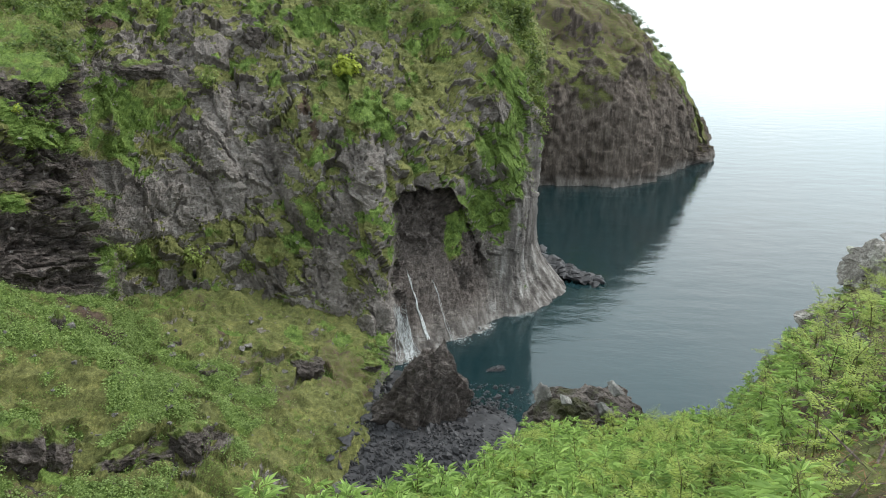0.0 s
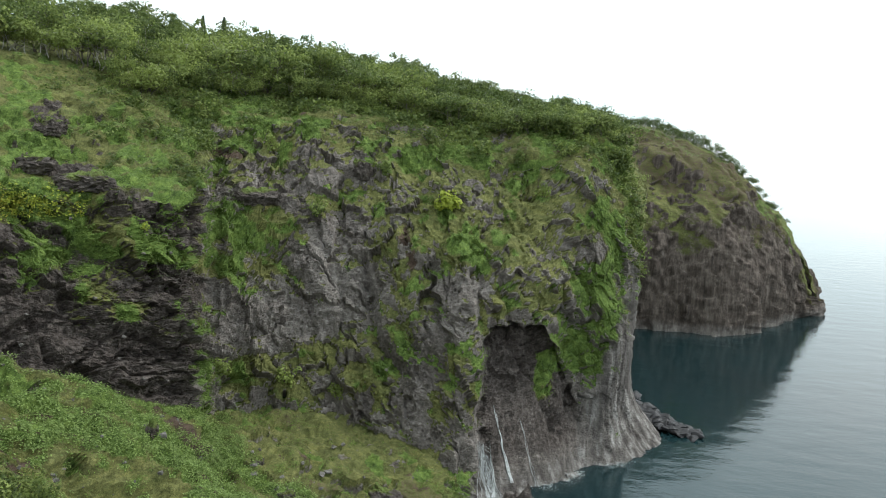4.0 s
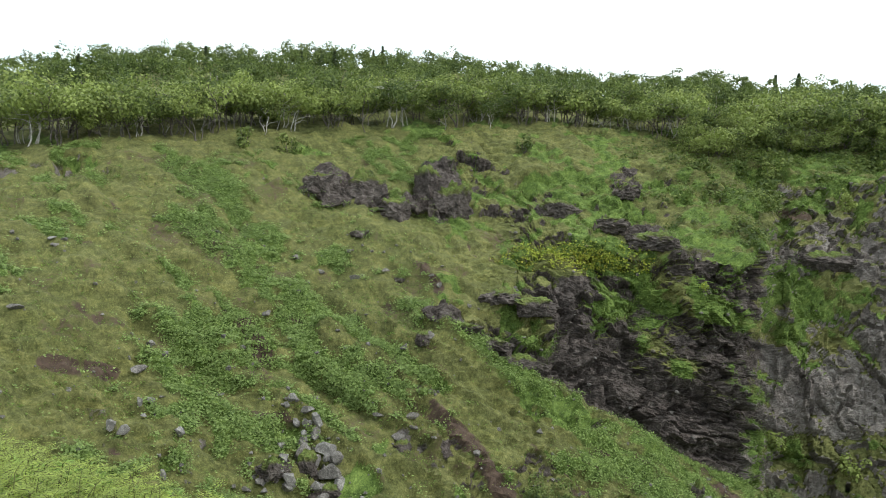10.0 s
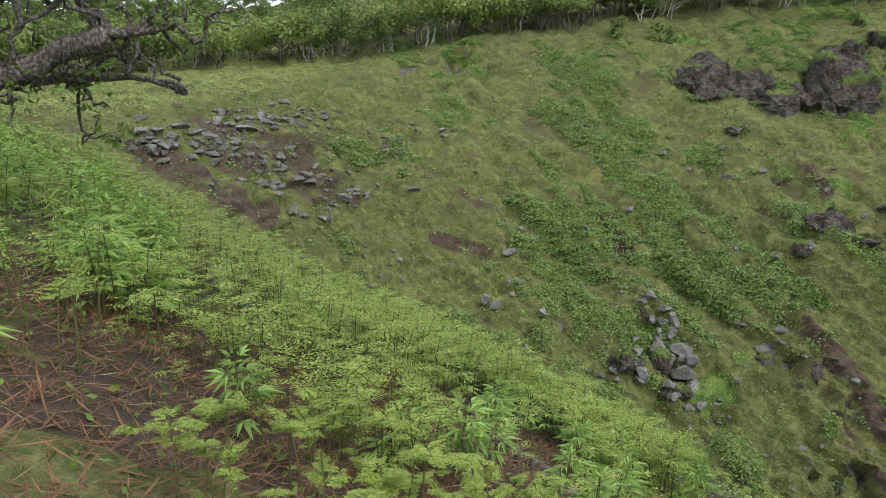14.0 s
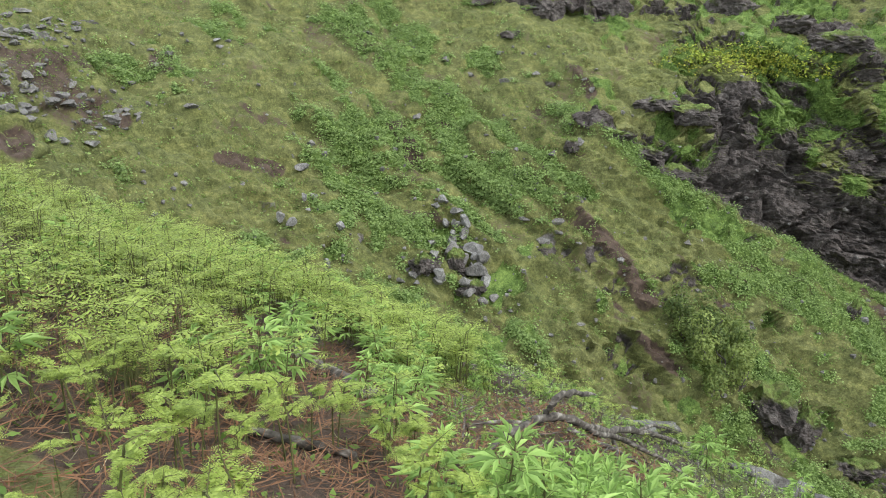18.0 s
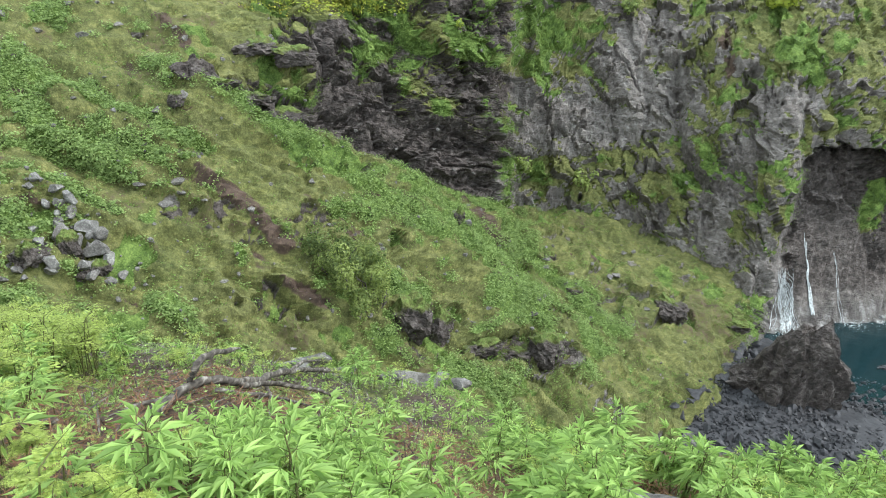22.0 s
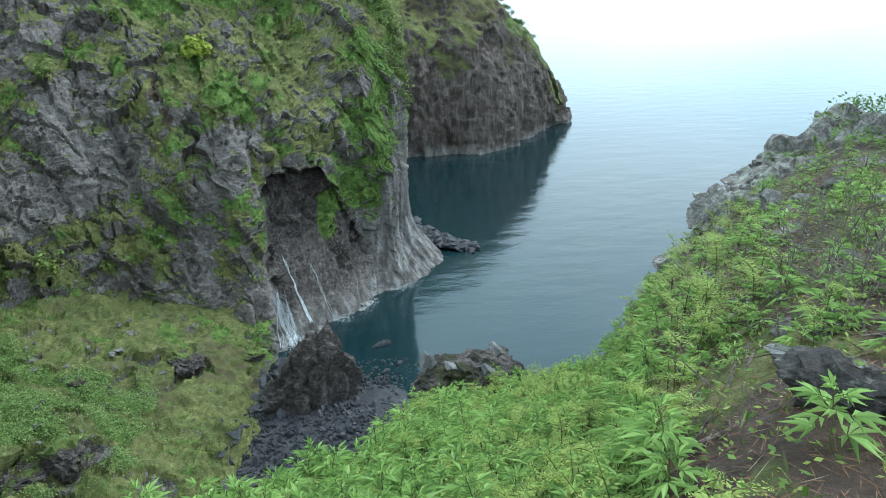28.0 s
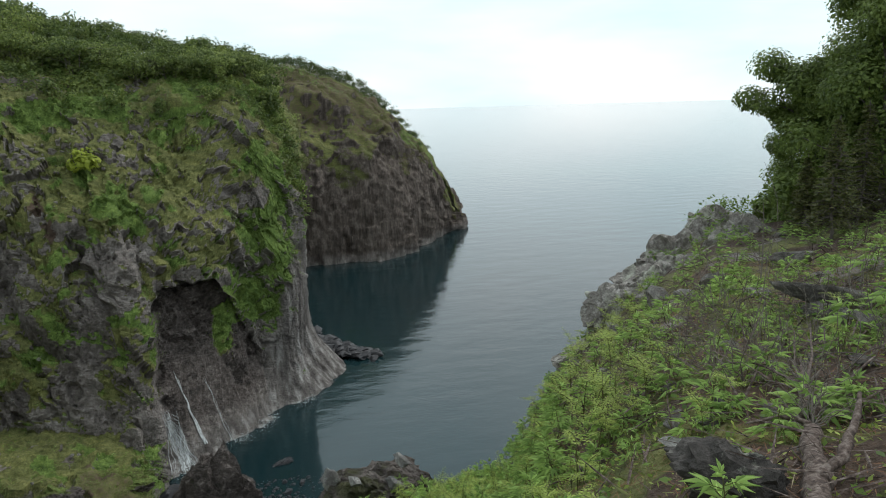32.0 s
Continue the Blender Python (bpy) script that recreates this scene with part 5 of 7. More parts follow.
bush(-12.2, -3.6, 2.2, YELLOW_LEAF, "bright yellow-green bush on the cliff", rng, 420, 0.24)
bush(-34.9, -6.2, 0.5, YELLOW_LEAF, "small tuft of yellow flowers on rock", rng, 90, 0.14)
for az, el, size in ((-46.4, -23.6, 1.9), (-44.8, -24.2, 2.3), (-43.2, -24.6, 2.3), (-44.6, -26.0, 2.2), (-42.6, -26.4, 2.4), (-41.4, -27.6, 2.0), (-43.4, -27.8, 1.9), (-46.0, -25.0, 1.8)):
    bush(az, el, size, FOREST_LEAF, "dark green bush on the grassy slope", rng, 1700, 0.085)
for az, el, size in ((-22.3, -4.5, 1.5), (-4.6, -2.5, 1.4), (-26.0, 0.5, 1.3), (-21.0, -18.6, 1.4), (-24.5, -17.6, 1.5), (-29.4, -17.0, 1.4), (-17.5, -1.2, 1.3),
                     (-6.5, -0.3, 1.5), (-9.5, 0.8, 1.5), (-14, 1.6, 1.6), (-31, 2.4, 1.5), (-35.0, 2.6, 1.4), (-2.8, 0.8, 1.4), (-70.5, 4.0, 1.6), (-67.2, 3.6, 1.6), (-49.0, 4.2, 1.5)):
    bush(az, el, size, FOREST_LEAF, "leafy green shrub rooted in the cliff", rng, 300, 0.19, "shrub")

# ---- stones on the slope ----
for az, el, s in ((-65.5, -16.5, 0.75), (-64.8, -17.4, 0.9), (-65.2, -18.6, 0.8), (-64.2, -19.4, 0.9), (-65.0, -20.6, 1.0), (-63.8, -21.4, 1.0), (-62.9, -22.2, 0.9), (-66.2, -20.0, 0.8), (-64.6, -22.3, 0.8), (-64.9, -18.0, 0.6), (-65.6, -19.4, 0.7),
                  (-66.8, -22.0, 0.7), (-64.2, -23.0, 0.9), (-67.6, -19.0, 0.7), (-63.4, -20.2, 0.7)):
    boulder(on_coast(az, el)[0], s * rng.uniform(0.9, 1.7), PALES if rng.random() < 0.2 else STONES, "angular grey boulder in a pile on the slope", "boulder pile", rng, (0.8, 0.8, 1.15), 0.3)
for k in range(46):
    t = rng.random()
    az, el = -67.0 + 4.4 * t + rng.normal(0, 0.5), -15.0 - 9.0 * t + rng.normal(0, 0.5)
    if k % 3 == 0:
        az, el = rng.normal(-68.6, 0.9), rng.normal(-20.8, 1.0)
    boulder(on_coast(az, el)[0], rng.uniform(0.25, 0.75), PALES if rng.random() < 0.25 else STONES, "angular grey boulder in a pile on the slope", "boulder pile", rng, (0.8, 0.8, 1.1), 0.3)
for az, el, s in ((-75.2, -17.6, 0.75), (-78.0, -15.3, 0.5), (-77.2, -15.2, 0.55), (-80.0, -16.9, 0.7), (-79.3, -17.3, 0.6), (-77.5, -16.2, 0.4), (-76.2, -20.5, 0.5)):
    boulder(on_coast(az, el)[0], s, PALES, "pale weathered stone on the grass", "pale stones", rng, (0.85, 0.8, 1.2), 0.2)
spots = [(-77.2, -1.6), (-72.4, -2.8), (-83.6, -3.7), (-62.0, -6.0), (-59.5, -5.5), (-55.5, -6.5), (-58.2, -11.6), (-55.9, -10.5), (-34.8, -20.2), (-34.2, -20.9), (-33.9, -19.6),
         (-87, -4.2), (-90, -6.3), (-86, -8), (-70.4, -11.5), (-69, -9), (-76, -11.8), (-77.5, -11.2), (-78, -12.8), (-72, -15), (-60, -17), (-58.5, -18.3), (-57.3, -17.0), (-52, -19.5),
         (-47, -17.5), (-27, -24.2), (-25.5, -25.4), (-21.5, -24.5), (-18.3, -26.5), (-23, -27.8), (-20.2, -22.3), (-27.8, -28), (-31, -23), (-66.5, -4.6), (-64.6, -5.8), (-62.8, -4.2)]
for az, el in spots + [(-24.7, -25.8), (-21.1, -24.2), (-20.8, -22.5), (-26.9, -23.6), (-10.8, -26.6)]:
    boulder(on_coast(az, el)[0], rng.uniform(0.4, 0.85), STONES, "grey stone lying on the grassy slope", "stones on the slope", rng, (1.1, 1, 0.85), 0.4)
rubble = []
for az, el, size in ((-98.6, -3.4, 1.3), (-97.9, -2.5, 1.0), (-96.7, -2.5, 1.0), (-96.0, -1.3, 0.9), (-100.7, -2.7, 0.8), (-102.3, -4.5, 0.8), (-102.1, -5.2, 0.7), (-93.3, -6.3, 0.7),
                     (-95.0, -7.2, 0.7), (-93.9, -7.5, 0.7), (-96.2, -8.5, 0.8), (-95.2, -9.5, 0.9), (-94.5, -10.0, 0.8), (-92.0, -9.3, 0.7), (-93.0, -10.2, 0.8), (-91.6, -2.0, 0.8),
                     (-83.5, -3.3, 0.8), (-96.7, -7.8, 0.6), (-99.3, -7.1, 0.6), (-106.2, -3.6, 0.7), (-103.7, -4.7, 0.7), (-101.0, -5.9, 0.7), (-96.6, -1.7, 0.7), (-99.6, -3.0, 0.8)):
    boulder(on_coast(az, el)[0], size * 0.75, PALES if rng.random() < 0.5 else STONES, "broad pale-grey boulder in the scree", "large scree boulders", rng, (1.2, 1, 0.75), 0.35)
for i in range(460):
    t = rng.random()
    az, el = -106.5 + 17 * t + rng.normal(0, 1.2), -4.1 - 6.5 * max(0, t - 0.25) + rng.normal(0, 0.9)
    if rng.random() < 0.3:
        az, el = rng.uniform(-101, -92), rng.uniform(-3.6, -1.8)
    at, size = on_coast(az, el)[0], 0.12 + 0.62 * rng.random() ** 3
    if size > 0.42:
        boulder(at, size, STONES, "grey stone in the scree below the meadow", "scree stones", rng, (1.2, 1, 0.75), 0.4, "scree_stone")
    else:
        rubble.append((rock_points(rng, ICO2, 7, 0.12) * size + np.array(at), ICO2[1]))
for i in range(620):
    az, el = rng.uniform(-90, -12), rng.uniform(-31, -2)
    at = on_coast(az, el)[0]
    rubble.append((rock_points(rng, ICO2, 7, 0.12) * (0.10 + 0.30 * rng.random() ** 2) + np.array(at), ICO2[1]))
v, f = joined(rubble)
tagged(new("rubble", mesh_of("rubble", v, f, STONE, False)), "small grey stones strewn over the grassy slope", "stones", kind="stuff")


# ---- dark outcrops on the grassy slope ----
for az, el, radii in ((-26.4, -30.8, (2.6, 2.2, 1.9)), (-29.6, -31.0, (3.0, 2.0, 1.4)), (-32.8, -30.8, (2.4, 2.0, 1.4)), (-38.8, -29.0, (2.5, 2.4, 3.3)), (-36.2, -29.4, (1.9, 2.0, 3.0)), (-16.5, -26.0, (2.2, 1.6, 1.5)), (-26.8, -23.4, (1.0, 0.9, 0.9)),
                      (-24.6, -25.8, (1.0, 0.8, 0.8)), (-35.0, -20.4, (0.7, 0.7, 1.4)), (-58.1, -19.0, (0.8, 0.7, 0.9)), (-68.2, -20.4, (1.4, 1.1, 1.3)), (-65.8, -20.4, (1.2, 1.0, 1.7)),
                      (-63.9, -22.4, (1.1, 0.9, 1.0)), (-10.8, -26.6, (1.7, 1.0, 0.8)), (-62.0, -2.6, (1.1, 0.9, 0.9)), (-58.6, -6.2, (0.8, 0.7, 0.8)), (-56.8, -10.6, (0.8, 0.7, 0.9)),
                      (-64.8, 1.0, (3.6, 1.6, 3.2)), (-61.8, 0.6, (3.8, 1.6, 3.8)), (-58.8, -0.6, (2.4, 1.4, 2.0)), (-56.4, 1.2, (2.6, 1.5, 3.6)), (-54.6, -0.4, (2.6, 1.5, 3.2)),
                      (-53.2, -9.9, (2.0, 1.2, 0.7)), (-50.6, -11.0, (2.4, 1.4, 0.9)), (-47.8, -12.5, (2.4, 1.4, 1.0)), (-46.4, -0.4, (3.0, 2.0, 1.7)), (-42.4, -1.4, (3.4, 1.8, 1.3)),
                      (-38.6, -2.5, (3.6, 1.8, 1.4)), (-41.0, 1.2, (2.2, 1.6, 1.3)), (-19.2, -0.9, (1.7, 1.4, 2.4)), (-26.9, -3.2, (3.4, 1.6, 1.4)), (-50.2, -7.2, (2.4, 1.6, 1.2)), (-47.6, -7.9, (2.6, 1.6, 1.2))):
    at, _n = on_coast(az, el)
    tagged(crag("outcrop", Vector(at) - Vector((0, 0, 0.15 * radii[2])), radii, 90 - az + rng.uniform(-20, 20) - 90, TERRAIN, "dark rock outcrop with turf on its top", rng, 0.26, mossy(0.95), fineness=4), group="outcrops on the slope")

# ---- plants underfoot ----
FERN_LEAF = leaf_material("fern_fronds", (0.14, 0.19, 0.030), (0.47, 0.565, 0.13), glow=0.46)
MUGWORT_LEAF = leaf_material("mugwort_leaves", (0.095, 0.18, 0.042), (0.52, 0.71, 0.225), glow=0.44)
STALK = plain("green_brown_stalks", [(0.3, (0.05, 0.050, 0.016)), (0.7, (0.15, 0.155, 0.05))], 8, 0.8, 0)
LITTER = leaf_material("dead_bracken", (0.06, 0.026, 0.015), (0.26, 0.125, 0.062), glow=0.1)
DRY = leaf_material("straw", (0.20, 0.15, 0.08), (0.45, 0.38, 0.24), glow=0.1)
BLEACHED = plain("bleached_wood", [(0.36, (0.024, 0.019, 0.015)), (0.52, (0.095, 0.080, 0.066)), (0.70, (0.33, 0.30, 0.26))], 14, 0.85, 0.012, stretch=(0.5, 0.5, 1.4))
GNARLED = plain("gnarled_bark", [(0.34, (0.026, 0.020, 0.017)), (0.50, (0.105, 0.088, 0.076)), (0.66, (0.27, 0.24, 0.21))], 16, 0.92, 0.05, stretch=(0.5, 2.2, 1.6))
SPRUCE_BARK = plain("reddish_spruce_bark", [(0.36, (0.035, 0.024, 0.020)), (0.5, (0.10, 0.072, 0.060)), (0.66, (0.20, 0.165, 0.145))], 30, 0.9, 0.005)
OLD_LEAF = leaf_material("dark_oak_leaves", (0.040, 0.058, 0.015), (0.17, 0.23, 0.05), glow=0.4)


def ground_hit(az, el):
    """Where a sight line meets the near ground."""
    r = np.geomspace(1.2, 40, 500)
    z = ground_z((r + REACH) * math.sin(radians(az)), (r + REACH) * math.cos(radians(az)))
    below = np.where(EYE_Z + r * math.tan(radians(el)) <= z)[0]
    k = below[0] if len(below) else int(np.argmin(np.abs(EYE_Z + r * math.tan(radians(el)) - z)))
    r = r + REACH
    return Vector((r[k] * math.sin(radians(az)), r[k] * math.cos(radians(az)), z[k]))


def frond(base, ahead, length, pinnae, leaflets, rng):
    """A lacy three-cornered blade from its base: its rib, and centres, ways and half-lengths of its leaflets."""
    side = np.cross(ahead, [0, 0, 1.0])
    side /= np.linalg.norm(side)
    q = np.linspace(0, 1, pinnae + 2)
    droop, curl = rng.uniform(0.05, 0.45), rng.uniform(0.0, 0.45)
    rib = base + ahead * length * q[:, None] - np.array([0, 0, droop * length]) * q[:, None] ** 2
    cs, ds, ss = [], [], []
    for k in range(1, pinnae + 1):
        wide = length * (0.50 * (1 - q[k]) ** 0.9 + 0.03)
        for sgn in (-1, 1):
            d = side * sgn * 0.85 + ahead * 0.50 + rng.normal(0, 0.13, 3)
            d /= np.linalg.norm(d)
            ln1 = wide * rng.uniform(0.75, 1.1)
            n = max(3, int(round(leaflets * ln1 / (0.5 * length))))
            u = np.linspace(0.12, 1.0, n)
            at = rib[k] + d * ln1 * u[:, None] - np.array([0, 0, curl * ln1]) * u[:, None] ** 2
            cross = np.cross(d, [0, 0, 1.0])
            cross /= np.linalg.norm(cross)
            for g in (-1, 1):
                e = cross * g * 0.9 + d * 0.5
                ln = 0.36 * ln1 * (1.1 - u) + 0.005
                cs.append(at + e * ln[:, None] * 0.5)
                ds.append(np.tile(e, (n, 1)) + rng.normal(0, 0.22, (n, 3)))
                ss.append(ln * 0.55)
    return rib, np.concatenate(cs), np.concatenate(ds), np.concatenate(ss)


def fern_proto(rng, pinnae=7, leaflets=6, low=0.46, high=0.76, blade=0.24, tilt=(-0.1, 0.8)):
    """A young bracken: a bare stalk that bears one end blade and two or more side blades; (stalk), (leaflets)."""
    h, a = rng.uniform(low, high), rng.uniform(0, 2 * math.pi)
    lean = np.array([math.cos(a), math.sin(a), 0])
    side = np.cross(lean, [0, 0, 1.0])
    t = np.linspace(0, 1, 6)[:, None]
    stalk = np.array([0, 0, 1.0]) * h * t + lean * 0.12 * h * t ** 2
    stalk[0, 2] = -0.1
    wood, cs, ds, ss = [], [], [], []
    arms = [(1.0, lean * 0.8, 1.0)]
    for k in range(int(rng.integers(1, 3))):
        for sgn in (-1, 1):
            arms.append((0.90 - 0.17 * k, side * sgn + lean * rng.uniform(-0.2, 0.5), 0.86 - 0.12 * k))
    for q, d, size in arms:
        base = np.array([np.interp(q, t[:, 0], stalk[:, i]) for i in range(3)])
        d = d / np.linalg.norm(d)
        rise = rng.uniform(*tilt)
        d = d * math.cos(rise) + np.array([0, 0, math.sin(rise)])
        rib, c, e, z = frond(base, d, blade * size * rng.uniform(0.7, 1.2), pinnae, leaflets, rng)
        wood.append(tube(np.concatenate([stalk, rib[1:]]) if q == 1.0 else rib, np.linspace(0.0065 if q == 1.0 else 0.0025, 0.0008, len(rib) + (5 if q == 1.0 else 0)), 3))
        cs.append(c), ds.append(e), ss.append(z)
    c, d, z = np.concatenate(cs), np.concatenate(ds), np.concatenate(ss)[:, None]
    d /= np.linalg.norm(d, axis=1, keepdims=True)
    w = np.cross(d, [0, 0, 1.0])
    w /= np.linalg.norm(w, axis=1, keepdims=True)
    v = np.stack([c - d * z, c + w * z * 0.44 - d * z * 0.2 - [0, 0, 0.002], c + d * z - [0, 0, 0.003], c - w * z * 0.44 - d * z * 0.2 - [0, 0, 0.002]], 1).reshape(-1, 3)
    i = np.arange(len(c))[:, None] * 4
    return joined(wood), (v, np.concatenate([i + [0, 1, 2], i + [0, 2, 3]], 0))


def mugwort_proto(rng, h=None, leaf=0.20, count=13):
    """An upright herb with deeply cut leaves; (stalk), (leaf lobes)."""
    h = h or rng.uniform(0.34, 0.58)
    top = np.array([rng.normal(0, 0.06), rng.normal(0, 0.06), h])
    path = wander([0, 0, -0.1], top, 6, 0.05, rng)
    wood = [tube(path, np.linspace(0.007, 0.003, 6), 4)]
    vs = []
    for k in range(count):
        q = 0.34 + 0.66 * ((k + 0.5) / count) ** 0.62
        base = np.array([np.interp(q, np.linspace(0, 1, 6), path[:, i]) for i in range(3)])
        a = k * 2.4 + rng.normal(0, 0.25)
        young = max(q - 0.86, 0) / 0.14
        rise = -0.12 + 0.38 * q + 0.75 * young ** 1.5 + rng.normal(0, 0.08)
        ln = leaf * rng.uniform(0.75, 1.15) * (0.8 + 0.4 * math.sin(math.pi * q ** 0.8)) * (1 - 0.25 * young)
        out = np.array([math.cos(a), math.sin(a), rise])
        out /= np.linalg.norm(out)
        sd = np.cross(out, [0, 0, 1.0])
        sd /= np.linalg.norm(sd)
        nrm = np.cross(sd, out)
        roll = rng.normal(0, 0.25)
        sd = sd * math.cos(roll) + nrm * math.sin(roll)
        nrm = np.cross(sd, out)
        wood.append(tube([base, base + out * ln * 0.36], [0.0022, 0.0016], 3))
        spread = 1 - 0.35 * young
        for ang, fr, ll, wide in ((0, 0.34, 0.74, 0.070), (0.50, 0.33, 0.62, 0.058), (-0.50, 0.33, 0.62, 0.058), (1.0, 0.30, 0.44, 0.050), (-1.0, 0.30, 0.44, 0.050)):
            ang = ang * spread + rng.normal(0, 0.05)
            d = out * math.cos(ang) + sd * math.sin(ang)
            w = np.cross(d, nrm)
            b = base + out * ln * fr
            drop = rng.uniform(0.06, 0.26) * ln
            mid = b + d * ln * ll * 0.45 + nrm * 0.010 - np.array([0, 0, 0.2 * drop])
            tip = b + d * ln * ll - np.array([0, 0, drop])
            vs.append([b, mid + w * ln * wide, tip, mid - w * ln * wide])
    v = np.array(vs).reshape(-1, 3)
    i = np.arange(len(v) // 4)[:, None] * 4
    return joined(wood), (v, np.concatenate([i + [0, 1, 2], i + [0, 2, 3]], 0))


def bed(name, protos, spots, label, leafm, rng, category="plants", tall=0.55, close=None):
    """Many plants of a kind as two joined meshes: what is green, and the stalks."""
    green, wood = [], []
    for (az, r, s) in spots:
        if -21 < az < -10.5 and r < (5.35 if -19.6 < az < -11.6 else 4.5):
            continue
        x, y = r * math.sin(radians(az)), r * math.cos(radians(az))
        w, g = (close if close and r < 4.3 else protos)[int(rng.integers(len(protos)))]
        z = float(GZ(x, y))
        _re, fall = edge_at(np.array([az]))
        low = float(fall[0]) - 2.2
        if -67 < az < -29 and r < 7.3 + 0.14 * max(az + 56, 0):
            low = max(low, 36.4)
        top = EYE_Z - (r - REACH) * math.tan(radians(low + rng.normal(0, 0.8)))
        s = min(s, max((top - z) / tall, 0.25))
        a = rng.uniform(0, 2 * math.pi)
        rot = np.array([[math.cos(a), -math.sin(a), 0], [math.sin(a), math.cos(a), 0], [0, 0, 1]]) * s
        green.append((g[0] @ rot.T + [x, y, z], g[1]))
        wood.append((w[0] @ rot.T + [x, y, z], w[1]))
    v, f = joined(green)
    tagged(new(name, mesh_of(name, v, f, leafm, False)), label, category, kind="stuff")
    v, f = joined(wood)
    tagged(new(name + "_stalks", mesh_of(name + "_stalks", v, f, STALK)), "thin stalks under the " + category, category, kind="stuff")


def GZ(x, y):
    a, r = math.degrees(math.atan2(x, y)), math.hypot(x, y)
    i = (a + 180) / 0.75
    i0 = int(i) % len(ga)
    k = min(int(np.searchsorted(gr, r)), len(gr) - 1)
    t = (r - gr[k - 1]) / (gr[k] - gr[k - 1])
    return gz[i0, k - 1] * (1 - t) + gz[i0, k] * t


def spots(rng, n, az0, az1, r0, over, keep, s0, s1):
    """Places at random on the near ground between two bearings, from reach r0 to a little past the edge."""
    out = []
    while len(out) < n:
        az = rng.uniform(az0, az1)
        re = float(edge_at(np.array([az]))[0][0]) + over
        if re <= r0:
            continue
        r = math.sqrt(rng.uniform(r0 ** 2, max(re, r0 + 0.1) ** 2))
        if rng.random() < keep(az, r):
            out.append((az, r, rng.uniform(s0, s1)))
    return out


rng = np.random.default_rng(77)
FERNS = [fern_proto(rng, 5, 4, blade=0.34) for _ in range(8)]
CLOSE_FERNS = [fern_proto(rng, 9, 9, 0.40, 0.66, 0.21) for _ in range(8)]
BROAD_FERNS = [fern_proto(rng, 6, 5, 0.24, 0.46, 0.26, (0.1, 1.1)) for _ in range(8)]
HERBS = [mugwort_proto(rng, None, 0.20, 16) for _ in range(7)]
ROSETTES = [mugwort_proto(rng, rng.uniform(0.16, 0.28), 0.19, 12) for _ in range(6)]


def fern_left(az, r):
    if r < 1.9 + 1.5 * float(smooth(-98, -108, np.array(az))):
        return 0.0
    if -82 < az < -72 and 4.2 < r < 8.0:
        return 0.07
    bare = 0.5 + 0.9 * float(vnoise(np.array([[r * math.sin(radians(az)), r * math.cos(radians(az)), 0.0]]) / 0.9, 97)[0])
    return (0.62 if r < 4.4 else 0.80 if r < 5.4 else 1.0) * ((0.4 if -72 < az < -67 and r > 3.2 else 0.7) * min(max(bare, 0.15), 1.4) if az > -84 and r < 6.4 else 1.0)


bed("bracken", FERNS, spots(rng, 2250, -119.5, -64, 1.9, 0.3, fern_left, 0.5, 1.15)
    + spots(rng, 50, -66, -40, 2.8, 0.2, lambda a, r: 1.0 if r < 4.6 else 0.15, 0.5, 0.8) + spots(rng, 110, -66, -38, 7.3, 0.4, lambda a, r: 1.0, 0.3, 0.55)
    + spots(rng, 80, -40, -6, 2.8, 0.2, lambda a, r: 1.0 if r < 4.6 or a > -28 else 0.2, 0.5, 0.8), "bright green young bracken on the clifftop", FERN_LEAF, rng, close=CLOSE_FERNS)
bed("low_bracken", BROAD_FERNS, spots(rng, 560, -4, 30, 2.6, 0.2, lambda a, r: (1.0 if r > 3.4 else 0.45) * (0.35 if a < 6 and r < 7 else 1.0), 0.7, 1.2)
    + spots(rng, 60, 26, 47, 3.2, -2, lambda a, r: (0.12 if a > 28 and r < 4.6 else 1.0) if r < 9 else 0.4, 0.4, 0.8), "low bushy bracken on the seaward side", FERN_LEAF, rng, tall=0.42)
bed("mugwort", HERBS, spots(rng, 100, -68, -40, 2.7, 0.0, lambda a, r: (0.05 if r > 4.3 else 0.8) * (0.5 if a < -58 and r < 4 else 1), 0.75, 1.25)
    + spots(rng, 26, -65, -51, 3.6, -3.2, lambda a, r: 1.0, 0.5, 0.9)
    + spots(rng, 80, -72, -34, 5.0, 0.0, lambda a, r: 0.06 if r < 7.6 + 0.15 * max(a + 56, 0) and a > -63 else 1.0, 0.3, 0.7)
    + spots(rng, 200, -44, 8, 2.6, 0.3, lambda a, r: 0.0 if -21 < a < -10 and r < 4.4 else 0.3 if a < -30 and r > 4.8 else 1.0, 0.85, 1.4)
    + spots(rng, 150, -119, -104, 5.5, -6, lambda a, r: 1.0 if r > 6 else 0.4, 1.0, 1.5)
    + spots(rng, 60, -100, -66, 4.5, 0.3, lambda a, r: 1.0, 0.9, 1.3)
    + spots(rng, 300, 2, 24, 2.8, 0.2, lambda a, r: 1.0, 0.7, 1.15), "upright mugwort with cut leaves on the clifftop", MUGWORT_LEAF, rng, tall=0.45)
bed("young_mugwort", ROSETTES, spots(rng, 210, -66, -28, 4.4, 0.6, lambda a, r: 0.3 if -62 < a < -42 and 5.4 < r < 8.6 else 1.0, 0.22, 0.5), "low young tufts of cut leaves round the dead branches", MUGWORT_LEAF, rng, tall=0.3)
